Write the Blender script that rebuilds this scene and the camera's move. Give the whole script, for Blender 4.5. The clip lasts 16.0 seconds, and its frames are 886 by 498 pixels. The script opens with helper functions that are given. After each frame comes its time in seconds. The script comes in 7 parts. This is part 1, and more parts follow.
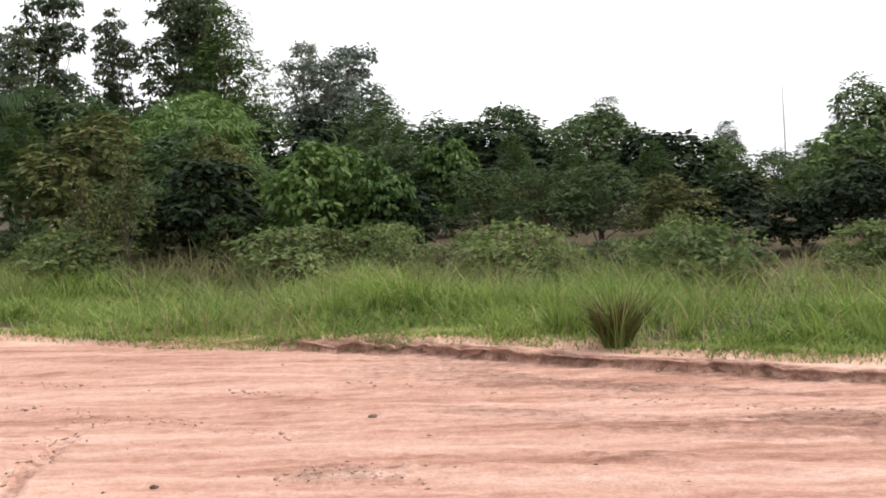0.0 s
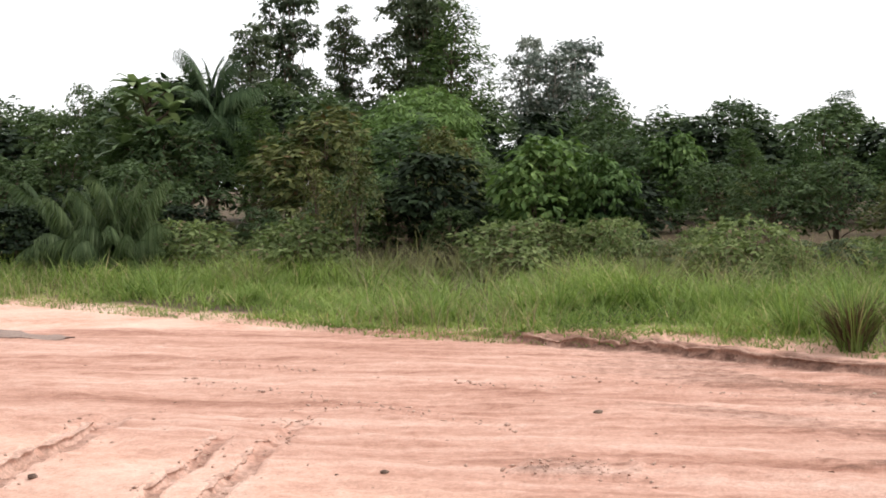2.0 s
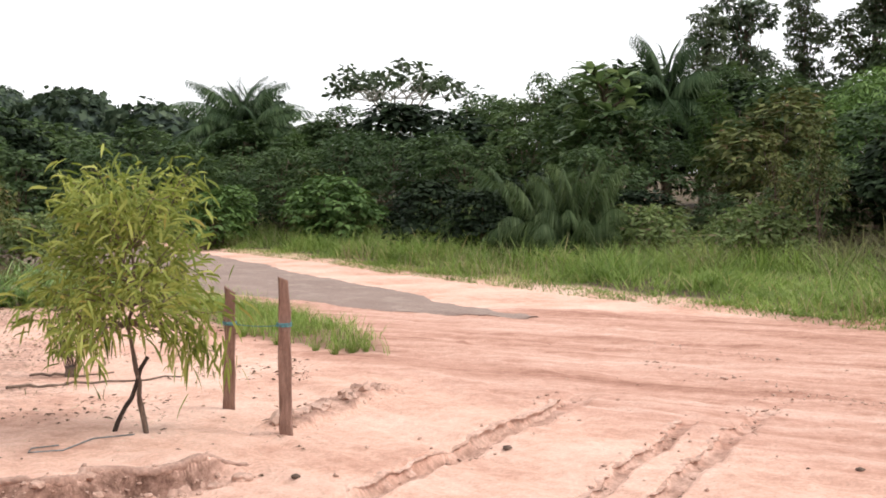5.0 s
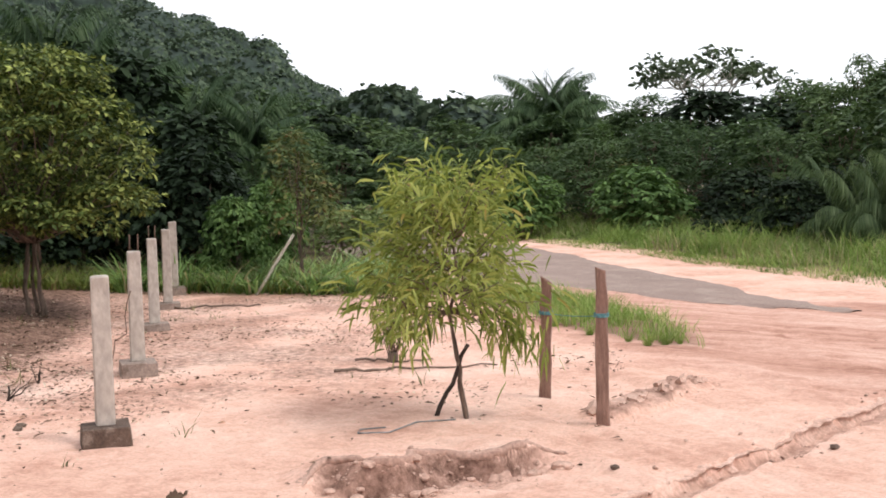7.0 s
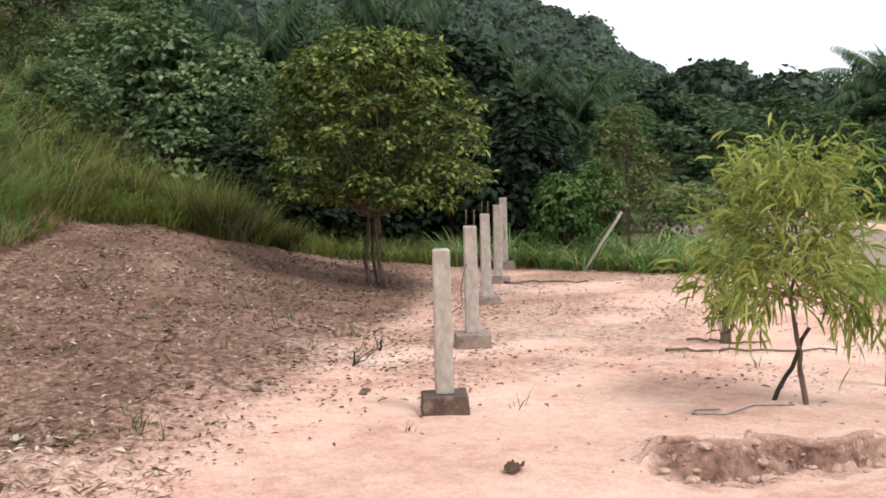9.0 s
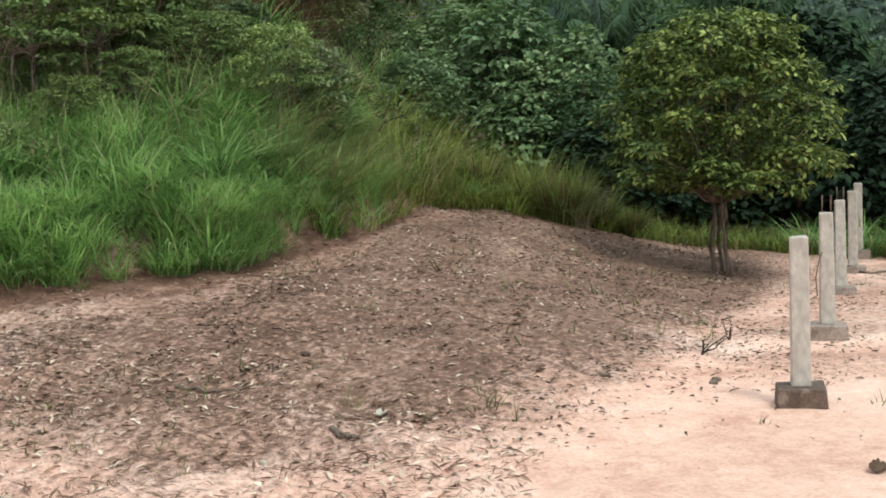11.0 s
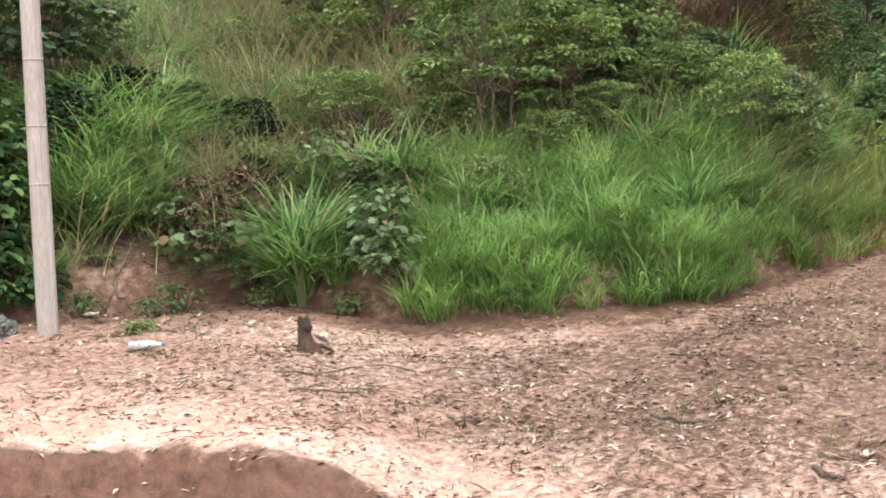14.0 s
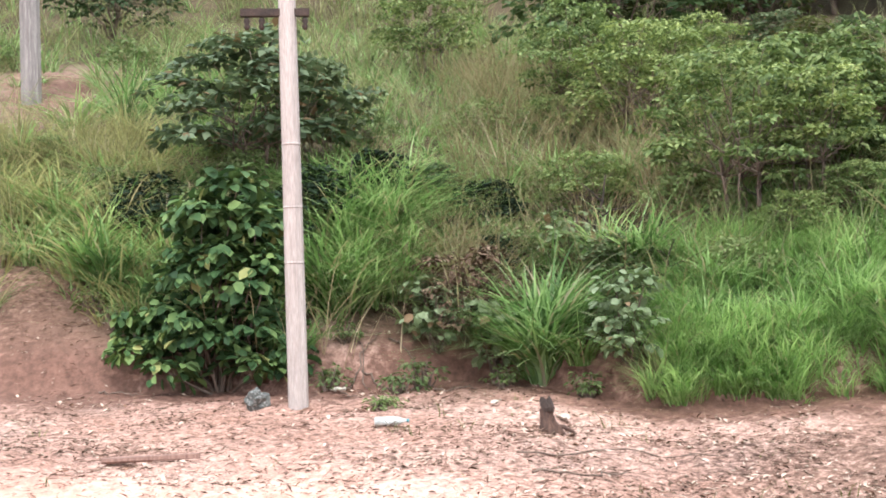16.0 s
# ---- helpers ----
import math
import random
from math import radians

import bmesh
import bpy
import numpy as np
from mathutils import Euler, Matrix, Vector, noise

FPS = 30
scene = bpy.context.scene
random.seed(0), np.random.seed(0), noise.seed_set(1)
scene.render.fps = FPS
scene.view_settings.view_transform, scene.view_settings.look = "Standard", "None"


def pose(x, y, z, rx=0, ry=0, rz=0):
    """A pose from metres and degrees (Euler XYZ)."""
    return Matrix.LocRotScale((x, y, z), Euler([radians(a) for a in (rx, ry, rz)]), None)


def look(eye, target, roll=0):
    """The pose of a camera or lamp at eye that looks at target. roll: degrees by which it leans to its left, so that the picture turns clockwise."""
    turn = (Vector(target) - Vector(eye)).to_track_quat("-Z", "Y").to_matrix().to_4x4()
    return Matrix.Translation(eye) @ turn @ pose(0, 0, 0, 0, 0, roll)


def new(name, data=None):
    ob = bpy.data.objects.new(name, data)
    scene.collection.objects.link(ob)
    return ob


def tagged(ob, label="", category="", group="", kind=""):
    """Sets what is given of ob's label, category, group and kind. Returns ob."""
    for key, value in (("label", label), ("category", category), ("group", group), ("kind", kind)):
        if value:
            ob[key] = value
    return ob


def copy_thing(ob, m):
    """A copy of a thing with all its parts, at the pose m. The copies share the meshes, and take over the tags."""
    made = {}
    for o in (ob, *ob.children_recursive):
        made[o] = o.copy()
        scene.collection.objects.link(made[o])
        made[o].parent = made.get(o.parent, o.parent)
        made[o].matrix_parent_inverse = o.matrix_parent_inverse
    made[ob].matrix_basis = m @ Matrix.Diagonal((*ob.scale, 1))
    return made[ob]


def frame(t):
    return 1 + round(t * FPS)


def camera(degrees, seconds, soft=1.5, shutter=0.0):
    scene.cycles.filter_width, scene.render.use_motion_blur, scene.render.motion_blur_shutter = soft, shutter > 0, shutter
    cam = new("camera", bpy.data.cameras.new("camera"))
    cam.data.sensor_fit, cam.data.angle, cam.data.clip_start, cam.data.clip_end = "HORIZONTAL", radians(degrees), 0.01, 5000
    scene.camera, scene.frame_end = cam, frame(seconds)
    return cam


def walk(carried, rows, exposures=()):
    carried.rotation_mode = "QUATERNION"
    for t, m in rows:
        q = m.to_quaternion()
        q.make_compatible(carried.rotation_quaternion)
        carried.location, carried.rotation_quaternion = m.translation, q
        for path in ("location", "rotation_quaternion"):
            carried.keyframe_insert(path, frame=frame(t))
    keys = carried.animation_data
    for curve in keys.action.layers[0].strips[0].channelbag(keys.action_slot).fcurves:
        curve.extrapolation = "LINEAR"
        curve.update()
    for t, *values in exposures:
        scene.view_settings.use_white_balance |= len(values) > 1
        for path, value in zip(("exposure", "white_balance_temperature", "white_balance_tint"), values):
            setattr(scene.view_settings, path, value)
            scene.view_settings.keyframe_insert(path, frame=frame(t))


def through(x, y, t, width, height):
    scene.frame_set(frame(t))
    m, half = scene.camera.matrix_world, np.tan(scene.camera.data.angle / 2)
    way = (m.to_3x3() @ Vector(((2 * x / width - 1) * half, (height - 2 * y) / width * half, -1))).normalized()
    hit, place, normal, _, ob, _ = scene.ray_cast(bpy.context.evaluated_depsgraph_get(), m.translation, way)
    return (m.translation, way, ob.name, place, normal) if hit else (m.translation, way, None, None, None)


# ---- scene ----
cam = camera(38.6, 16.0, 1.8)
# a hand-held pan: the camera turns at arm's length round the one who holds it
REACH, EYE = 0.355, 1.6
PAN = [
    (0, -0.00, -2.78, 1.39),
    (0.5, 1.11, -2.64, 1.17),
    (1, 3.06, -2.58, 1.01),
    (1.5, 6.26, -2.78, 0.84),
    (2, 9.98, -2.86, 0.71),
    (2.5, 13.37, -3.37, 0.36),
    (3, 17.33, -3.63, 0.25),
    (3.5, 20.23, -3.30, 0.27),
    (4, 23.54, -3.03, 0.28),
    (4.2, 24.84, -2.96, 0.34),
    (6.3, 38.68, -3.73, 1.35),
    (6.5, 40.01, -3.60, 1.26),
    (7, 43.76, -3.40, 1.57),
    (7.5, 47.24, -3.15, 1.50),
    (8, 50.81, -3.33, 1.53),
    (8.5, 54.35, -3.56, 1.44),
    (8.7, 55.95, -3.78, 1.47),
    (10.8, 71.71, -4.14, 2.00),
    (11, 73.42, -4.18, 2.09),
    (11.5, 77.19, -4.24, 2.38),
    (12, 80.77, -3.82, 2.57),
    (12.5, 83.62, -3.59, 2.19),
    (13, 87.17, -2.99, 2.46),
    (13.5, 90.03, -2.70, 2.21),
    (14, 93.92, -1.96, 2.60),
    (14.5, 97.50, -1.14, 2.31),
    (15, 100.93, -0.66, 2.17),
    (15.5, 102.77, 0.94, 2.02),
    (16, 104.55, 2.12, 1.91),
]
EXPOSURES = [(0.0, -0.02, 6500, 12), (4.2, 0.02, 6500, 12), (6.5, -0.06, 6300, 12), (8.7, -0.03, 6220, 10), (11.0, 0.06, 5880, -3), (12.0, 0.22, 5950, -2), (13.0, 0.44, 6050, 2), (14.3, 0.65, 6060, 6), (15.2, 0.74, 5940, 11), (16.0, 0.97, 5830, 10)]
walk(cam, [(t, pose(-REACH * math.sin(radians(yaw)), REACH * math.cos(radians(yaw)), EYE, 90 + pitch, roll, yaw)) for t, yaw, pitch, roll in PAN], EXPOSURES)

# ---- sky and sun: a bright, thinly overcast day ----
SUN_AZ, SUN_EL = -75.0, 58.0          # compass bearing as turned left from the first view, height
world = bpy.data.worlds.new("world")
scene.world = world
world.use_nodes = True
wn, wl = world.node_tree.nodes, world.node_tree.links
wn.clear()
w_out, w_bg = wn.new("ShaderNodeOutputWorld"), wn.new("ShaderNodeBackground")
w_sky, w_mix, w_noise, w_ramp = wn.new("ShaderNodeTexSky"), wn.new("ShaderNodeMix"), wn.new("ShaderNodeTexNoise"), wn.new("ShaderNodeValToRGB")
w_coord, w_map = wn.new("ShaderNodeTexCoord"), wn.new("ShaderNodeMapping")
w_sky.sky_type, w_sky.sun_disc = "NISHITA", False
w_sky.sun_elevation, w_sky.sun_rotation = radians(SUN_EL), radians(-SUN_AZ)
w_sky.air_density, w_sky.dust_density = 1.0, 3.0
w_mix.data_type = "RGBA"
w_map.inputs["Scale"].default_value, w_map.inputs["Location"].default_value = (1, 1, 2.6), (0.45, 0.2, 0.3)
w_noise.inputs["Scale"].default_value, w_noise.inputs["Detail"].default_value = 2.1, 5
w_ramp.color_ramp.elements[0].position, w_ramp.color_ramp.elements[1].position = 0.31, 0.45
w_ramp.color_ramp.elements[0].color, w_ramp.color_ramp.elements[1].color = (7.0, 7.2, 7.6, 1), (11.8, 11.9, 12.0, 1)
w_mix.inputs["Factor"].default_value = 0.9
w_bg.inputs["Strength"].default_value = 0.12
wl.new(w_coord.outputs["Generated"], w_map.inputs["Vector"])
wl.new(w_map.outputs["Vector"], w_noise.inputs["Vector"])
wl.new(w_noise.outputs["Fac"], w_ramp.inputs["Fac"])
wl.new(w_sky.outputs["Color"], w_mix.inputs["A"])
wl.new(w_ramp.outputs["Color"], w_mix.inputs["B"])
wl.new(w_mix.outputs["Result"], w_bg.inputs["Color"])
wl.new(w_bg.outputs["Background"], w_out.inputs["Surface"])
sun = new("sun", bpy.data.lights.new("sun", "SUN"))
sun.data.energy, sun.data.angle, sun.data.color = 2.2, radians(14), (1.0, 0.95, 0.88)
sun.matrix_world = look((-math.sin(radians(SUN_AZ)) * 40, math.cos(radians(SUN_AZ)) * 40, 40 * math.tan(radians(SUN_EL))), (0, 0, 0))

# ---- materials ----
def material(name, rough=0.8, metal=0.0, spec=0.5):
    m = bpy.data.materials.new(name)
    m.use_nodes = True
    b = m.node_tree.nodes["Principled BSDF"]
    b.inputs["Roughness"].default_value, b.inputs["Metallic"].default_value = rough, metal
    b.inputs["Specular IOR Level"].default_value = spec
    return m, m.node_tree.nodes, m.node_tree.links, b


def ramp(nodes, stops):
    r = nodes.new("ShaderNodeValToRGB")
    e = r.color_ramp.elements
    while len(e) < len(stops):
        e.new(0.5)
    for el, (p, c) in zip(e, stops):
        el.position, el.color = p, (*c, 1)
    return r


def noise_node(nodes, links, scale, detail=4, rough=0.55, stretch=None, turn=0.0, obj=True):
    tc = nodes.new("ShaderNodeTexCoord")
    n = nodes.new("ShaderNodeTexNoise")
    n.inputs["Scale"].default_value, n.inputs["Detail"].default_value, n.inputs["Roughness"].default_value = scale, detail, rough
    mp = nodes.new("ShaderNodeMapping")
    mp.inputs["Scale"].default_value = stretch or (1, 1, 1)
    mp.inputs["Rotation"].default_value = (0, 0, radians(turn))
    links.new(tc.outputs["Object"], mp.inputs["Vector"])
    links.new(mp.outputs["Vector"], n.inputs["Vector"])
    return n


def mixer(nodes, links, fac, a, b, how="MIX"):
    m = nodes.new("ShaderNodeMix")
    m.data_type, m.blend_type = "RGBA", how
    for slot, v in (("Factor", fac), ("A", a), ("B", b)):
        if isinstance(v, (int, float)):
            m.inputs[slot].default_value = v
        elif isinstance(v, tuple):
            m.inputs[slot].default_value = (*v, 1)
        else:
            links.new(v, m.inputs[slot])
    return m.outputs["Result"]


def bump(nodes, links, b, height, strength=0.4, dist=0.02):
    k = nodes.new("ShaderNodeBump")
    k.inputs["Strength"].default_value, k.inputs["Distance"].default_value = strength, dist
    links.new(height, k.inputs["Height"])
    links.new(k.outputs["Normal"], b.inputs["Normal"])


def grainy(name, dark, light, scale=6, rough=0.85, stretch=None, bump_strength=0.4, fine=60, metal=0.0, wear=None):
    """A surface of two tones in patches, with a finer grain and relief."""
    m, n, l, b = material(name, rough, metal)
    big = noise_node(n, l, scale, 5, 0.6, stretch)
    small = noise_node(n, l, fine, 3, 0.6, stretch)
    r = ramp(n, [(0.3, dark), (0.7, light)])
    l.new(big.outputs["Fac"], r.inputs["Fac"])
    g = ramp(n, [(0.3, (0.72, 0.72, 0.72)), (0.7, (1.15, 1.15, 1.15))])
    l.new(small.outputs["Fac"], g.inputs["Fac"])
    col = mixer(n, l, 1.0, r.outputs["Color"], g.outputs["Color"], "MULTIPLY")
    if wear:
        w = noise_node(n, l, scale * 2.3, 6, 0.7, stretch)
        wr = ramp(n, [(0.53, (0, 0, 0)), (0.66, (1, 1, 1))])
        l.new(w.outputs["Fac"], wr.inputs["Fac"])
        col = mixer(n, l, wr.outputs["Color"], col, wear)
    l.new(col, b.inputs["Base Color"])
    bump(n, l, b, small.outputs["Fac"], bump_strength, 0.01)
    return m


def leafy(name, dark, mid, light, rough=0.55, through=0.36, patch=0.9, dry=None, dry_share=0.1):
    """Leaves: each leaf has its own tone, plants and patches differ, light passes through."""
    m, n, l, b = material(name, rough + 0.1, 0.0, 0.14)
    geo, info = n.new("ShaderNodeNewGeometry"), n.new("ShaderNodeObjectInfo")
    r = ramp(n, [(0.0, dark), (0.5, mid), (1.0, light)])
    big = noise_node(n, l, patch, 3, 0.6)
    mixf = n.new("ShaderNodeMath")
    mixf.operation = "MULTIPLY_ADD"
    mixf.inputs[1].default_value = 0.6
    l.new(geo.outputs["Random Per Island"], mixf.inputs[0])
    half = n.new("ShaderNodeMath")
    half.operation = "MULTIPLY_ADD"
    half.inputs[1].default_value, half.inputs[2].default_value = 1.1, -0.32
    l.new(big.outputs["Fac"], half.inputs[0])
    l.new(half.outputs[0], mixf.inputs[2])
    l.new(mixf.outputs[0], r.inputs["Fac"])
    col = r.outputs["Color"]
    if dry:
        gt = n.new("ShaderNodeMath")
        gt.operation = "FRACT"
        ml = n.new("ShaderNodeMath")
        ml.operation = "MULTIPLY"
        ml.inputs[1].default_value = 17.31
        l.new(geo.outputs["Random Per Island"], ml.inputs[0])
        l.new(ml.outputs[0], gt.inputs[0])
        lt = n.new("ShaderNodeMath")
        lt.operation = "LESS_THAN"
        lt.inputs[1].default_value = dry_share
        l.new(gt.outputs[0], lt.inputs[0])
        col = mixer(n, l, lt.outputs[0], col, dry)
    tone = ramp(n, [(0.0, (0.78, 0.82, 0.8)), (1.0, (1.2, 1.15, 1.05))])
    l.new(info.outputs["Random"], tone.inputs["Fac"])
    col = mixer(n, l, 1.0, col, tone.outputs["Color"], "MULTIPLY")
    l.new(col, b.inputs["Base Color"])
    tr = n.new("ShaderNodeBsdfTranslucent")
    l.new(mixer(n, l, 1.0, col, (1.05, 1.12, 0.85), "MULTIPLY"), tr.inputs["Color"])
    ms = n.new("ShaderNodeMixShader")
    ms.inputs["Fac"].default_value = 0.75 * through
    out = n["Material Output"]
    l.new(b.outputs["BSDF"], ms.inputs[1])
    l.new(tr.outputs["BSDF"], ms.inputs[2])
    l.new(ms.outputs["Shader"], out.inputs["Surface"])
    return m


def ground_material():
    """Pale pink sand drawn out in streaks along the road, red-brown soil where it is damp or cut, litter, and humus under the plants, by the cover attribute."""
    m, n, l, b = material("sandy_soil", 0.95, 0.0, 0.2)
    at = n.new("ShaderNodeAttribute")
    at.attribute_name = "cover"
    sep = n.new("ShaderNodeSeparateColor")
    l.new(at.outputs["Color"], sep.inputs["Color"])
    streak = noise_node(n, l, 1.0, 6, 0.66, (0.22, 2.2, 5.0), 25)
    thread = noise_node(n, l, 1.0, 5, 0.65, (0.7, 9.0, 12.0), 24)
    patch = noise_node(n, l, 0.9, 6, 0.65)
    crumb = noise_node(n, l, 9, 6, 0.72)
    fine = noise_node(n, l, 42, 5, 0.7)
    road = at.outputs["Alpha"]
    calm = n.new("ShaderNodeMath")
    calm.operation = "MULTIPLY_ADD"
    calm.inputs[1].default_value, calm.inputs[2].default_value = 0.55, 0.255
    l.new(patch.outputs["Fac"], calm.inputs[0])
    tone = mixer(n, l, road, calm.outputs[0], mixer(n, l, 0.36, streak.outputs["Fac"], thread.outputs["Fac"]))
    tone = mixer(n, l, 0.22, tone, crumb.outputs["Fac"])
    sand = ramp(n, [(0.36, (0.29, 0.145, 0.105)), (0.45, (0.49, 0.275, 0.208)), (0.52, (0.63, 0.390, 0.310)), (0.64, (0.76, 0.545, 0.460))])
    l.new(tone, sand.inputs["Fac"])
    g = ramp(n, [(0.3, (0.75, 0.73, 0.71)), (0.7, (1.08, 1.075, 1.07))])
    l.new(fine.outputs["Fac"], g.inputs["Fac"])
    col = mixer(n, l, 1.0, sand.outputs["Color"], g.outputs["Color"], "MULTIPLY")
    pale = mixer(n, l, 1.0, col, (1.21, 1.23, 1.22), "MULTIPLY")
    col = mixer(n, l, road, pale, mixer(n, l, 1.0, col, (0.94, 0.91, 0.895), "MULTIPLY"))
    red = ramp(n, [(0.3, (0.088, 0.047, 0.034)), (0.7, (0.255, 0.138, 0.100))])
    l.new(crumb.outputs["Fac"], red.inputs["Fac"])
    rf = n.new("ShaderNodeMath")
    rf.operation, rf.use_clamp = "MULTIPLY_ADD", True
    rf.inputs[1].default_value = 1.6
    ro = n.new("ShaderNodeMath")
    ro.operation = "MULTIPLY_ADD"
    ro.inputs[1].default_value, ro.inputs[2].default_value = -1.6, 0.45
    l.new(crumb.outputs["Fac"], ro.inputs[0])
    l.new(sep.outputs["Blue"], rf.inputs[0])
    l.new(ro.outputs[0], rf.inputs[2])
    rgate = n.new("ShaderNodeMath")
    rgate.operation = "MULTIPLY"
    rs_ = n.new("ShaderNodeMapRange")
    rs_.inputs["From Max"].default_value = 0.15
    l.new(sep.outputs["Blue"], rs_.inputs["Value"])
    l.new(rf.outputs[0], rgate.inputs[0])
    l.new(rs_.outputs["Result"], rgate.inputs[1])
    col = mixer(n, l, rgate.outputs[0], col, red.outputs["Color"])
    # litter: broken patches of decayed leaf and bare sand
    lit = noise_node(n, l, 14.0, 9, 0.80, (1.0, 1.0, 1), 40)
    big = noise_node(n, l, 0.8, 3, 0.5)
    lcol = ramp(n, [(0.37, (0.070, 0.039, 0.029)), (0.5, (0.175, 0.100, 0.070)), (0.62, (0.40, 0.255, 0.195))])
    l.new(mixer(n, l, 0.25, lit.outputs["Fac"], big.outputs["Fac"]), lcol.inputs["Fac"])
    lf = n.new("ShaderNodeMath")
    lf.operation, lf.use_clamp = "MULTIPLY_ADD", True
    lf.inputs[1].default_value = 1.7
    off = n.new("ShaderNodeMath")
    off.operation = "MULTIPLY_ADD"
    off.inputs[1].default_value, off.inputs[2].default_value = -3.0, 1.05
    l.new(lit.outputs["Fac"], off.inputs[0])
    l.new(sep.outputs["Red"], lf.inputs[0])
    l.new(off.outputs[0], lf.inputs[2])
    gate = n.new("ShaderNodeMath")
    gate.operation = "MULTIPLY"
    l.new(lf.outputs[0], gate.inputs[0])
    sm = n.new("ShaderNodeMapRange")
    sm.inputs["From Max"].default_value = 0.12
    l.new(sep.outputs["Red"], sm.inputs["Value"])
    l.new(sm.outputs["Result"], gate.inputs[1])
    col = mixer(n, l, gate.outputs[0], col, lcol.outputs["Color"])
    hum = ramp(n, [(0.35, (0.05, 0.04, 0.022)), (0.65, (0.14, 0.10, 0.06))])
    l.new(lit.outputs["Fac"], hum.inputs["Fac"])
    col = mixer(n, l, sep.outputs["Green"], col, hum.outputs["Color"])
    l.new(col, b.inputs["Base Color"])
    rough = mixer(n, l, 0.5, mixer(n, l, 0.4, fine.outputs["Fac"], crumb.outputs["Fac"]), mixer(n, l, road, lit.outputs["Fac"], thread.outputs["Fac"]))
    bump(n, l, b, rough, 0.9, 0.032)
    return m


SOIL = ground_material()
ASPHALT = grainy("worn_asphalt", (0.235, 0.163, 0.134), (0.31, 0.222, 0.184), 0.8, 0.9, None, 0.5, 40, wear=(0.33, 0.25, 0.205))
CONCRETE = grainy("weathered_concrete", (0.38, 0.325, 0.280), (0.50, 0.44, 0.385), 2, 0.9, (1, 1, 0.5), 0.2, 22, wear=(0.33, 0.275, 0.23))
SANDCLOD = grainy("broken_sand_crust", (0.40, 0.25, 0.19), (0.66, 0.455, 0.37), 4, 0.95, None, 0.5, 50)
DUSTED = grainy("sand_dusted_concrete", (0.22, 0.165, 0.135), (0.36, 0.28, 0.235), 5, 0.95, None, 0.4, 50, wear=(0.16, 0.115, 0.092))
FOOTING = grainy("damp_concrete", (0.060, 0.037, 0.026), (0.14, 0.090, 0.066), 5, 0.95, None, 0.5, 50, wear=(0.21, 0.155, 0.122))
STAKE = grainy("red_brown_timber", (0.16, 0.085, 0.062), (0.32, 0.19, 0.145), 9, 0.85, (5, 5, 0.6), 0.6, 50)
POLE = grainy("grey_pole_wood", (0.33, 0.275, 0.245), (0.47, 0.405, 0.365), 2.5, 0.75, (4, 4, 0.3), 0.3, 40, wear=(0.28, 0.23, 0.205))
GREYPOLE = grainy("dark_pole_wood", (0.16, 0.135, 0.125), (0.27, 0.235, 0.215), 2.5, 0.85, (4, 4, 0.3), 0.4, 40, wear=(0.36, 0.32, 0.29))
PALEWOOD = grainy("bleached_wood", (0.38, 0.33, 0.26), (0.6, 0.54, 0.45), 8, 0.85, (4, 4, 0.5), 0.4, 50)
BARK = grainy("brown_bark", (0.09, 0.06, 0.045), (0.22, 0.16, 0.12), 9, 0.95, (2, 2, 0.5), 0.8, 40)
PALEBARK = grainy("pale_bark", (0.28, 0.25, 0.21), (0.5, 0.46, 0.4), 7, 0.9, (2, 2, 0.6), 0.5, 40)
CHAR = grainy("charred_wood", (0.02, 0.015, 0.012), (0.07, 0.045, 0.035), 12, 0.95, None, 0.8, 60)
STUMPWOOD = grainy("dark_stump_wood", (0.045, 0.026, 0.019), (0.12, 0.068, 0.048), 9, 0.95, (2, 2, 0.5), 0.8, 40)
# under the far leaves: dark tone painted in as the shade between them
CANOPY = grainy("shaded_canopy", (0.015, 0.027, 0.020), (0.048, 0.073, 0.054), 0.30, 0.95, None, 1.0, 2.4)
CORD = grainy("blue_green_cord", (0.05, 0.16, 0.18), (0.12, 0.30, 0.32), 60, 0.7)
WIRE = grainy("grey_blue_steel", (0.16, 0.18, 0.19), (0.32, 0.35, 0.36), 20, 0.5, None, 0.2, 80, metal=0.7)
RUST = grainy("rusty_steel", (0.09, 0.05, 0.035), (0.22, 0.14, 0.1), 30, 0.7, None, 0.4, 90, metal=0.5)
HUMUS = grainy("forest_floor", (0.014, 0.024, 0.013), (0.036, 0.050, 0.028), 0.2, 0.95, None, 0.6, 2)
CLOD = grainy("crumbly_soil", (0.34, 0.205, 0.152), (0.62, 0.415, 0.33), 3, 0.95, None, 0.6, 60)
LIP = grainy("cracked_dry_soil", (0.30, 0.175, 0.13), (0.55, 0.36, 0.285), 5, 0.95, None, 0.7, 40)
ROADLIP = grainy("red_road_edge", (0.24, 0.125, 0.088), (0.50, 0.315, 0.24), 5, 0.95, None, 0.7, 40)
RUTSOIL = grainy("rut_soil", (0.42, 0.25, 0.185), (0.66, 0.44, 0.355), 5, 0.95, None, 0.7, 40)
DEADLEAF = leafy("dead_leaves", (0.03, 0.02, 0.014), (0.085, 0.053, 0.038), (0.23, 0.165, 0.12), 0.9, 0.05)

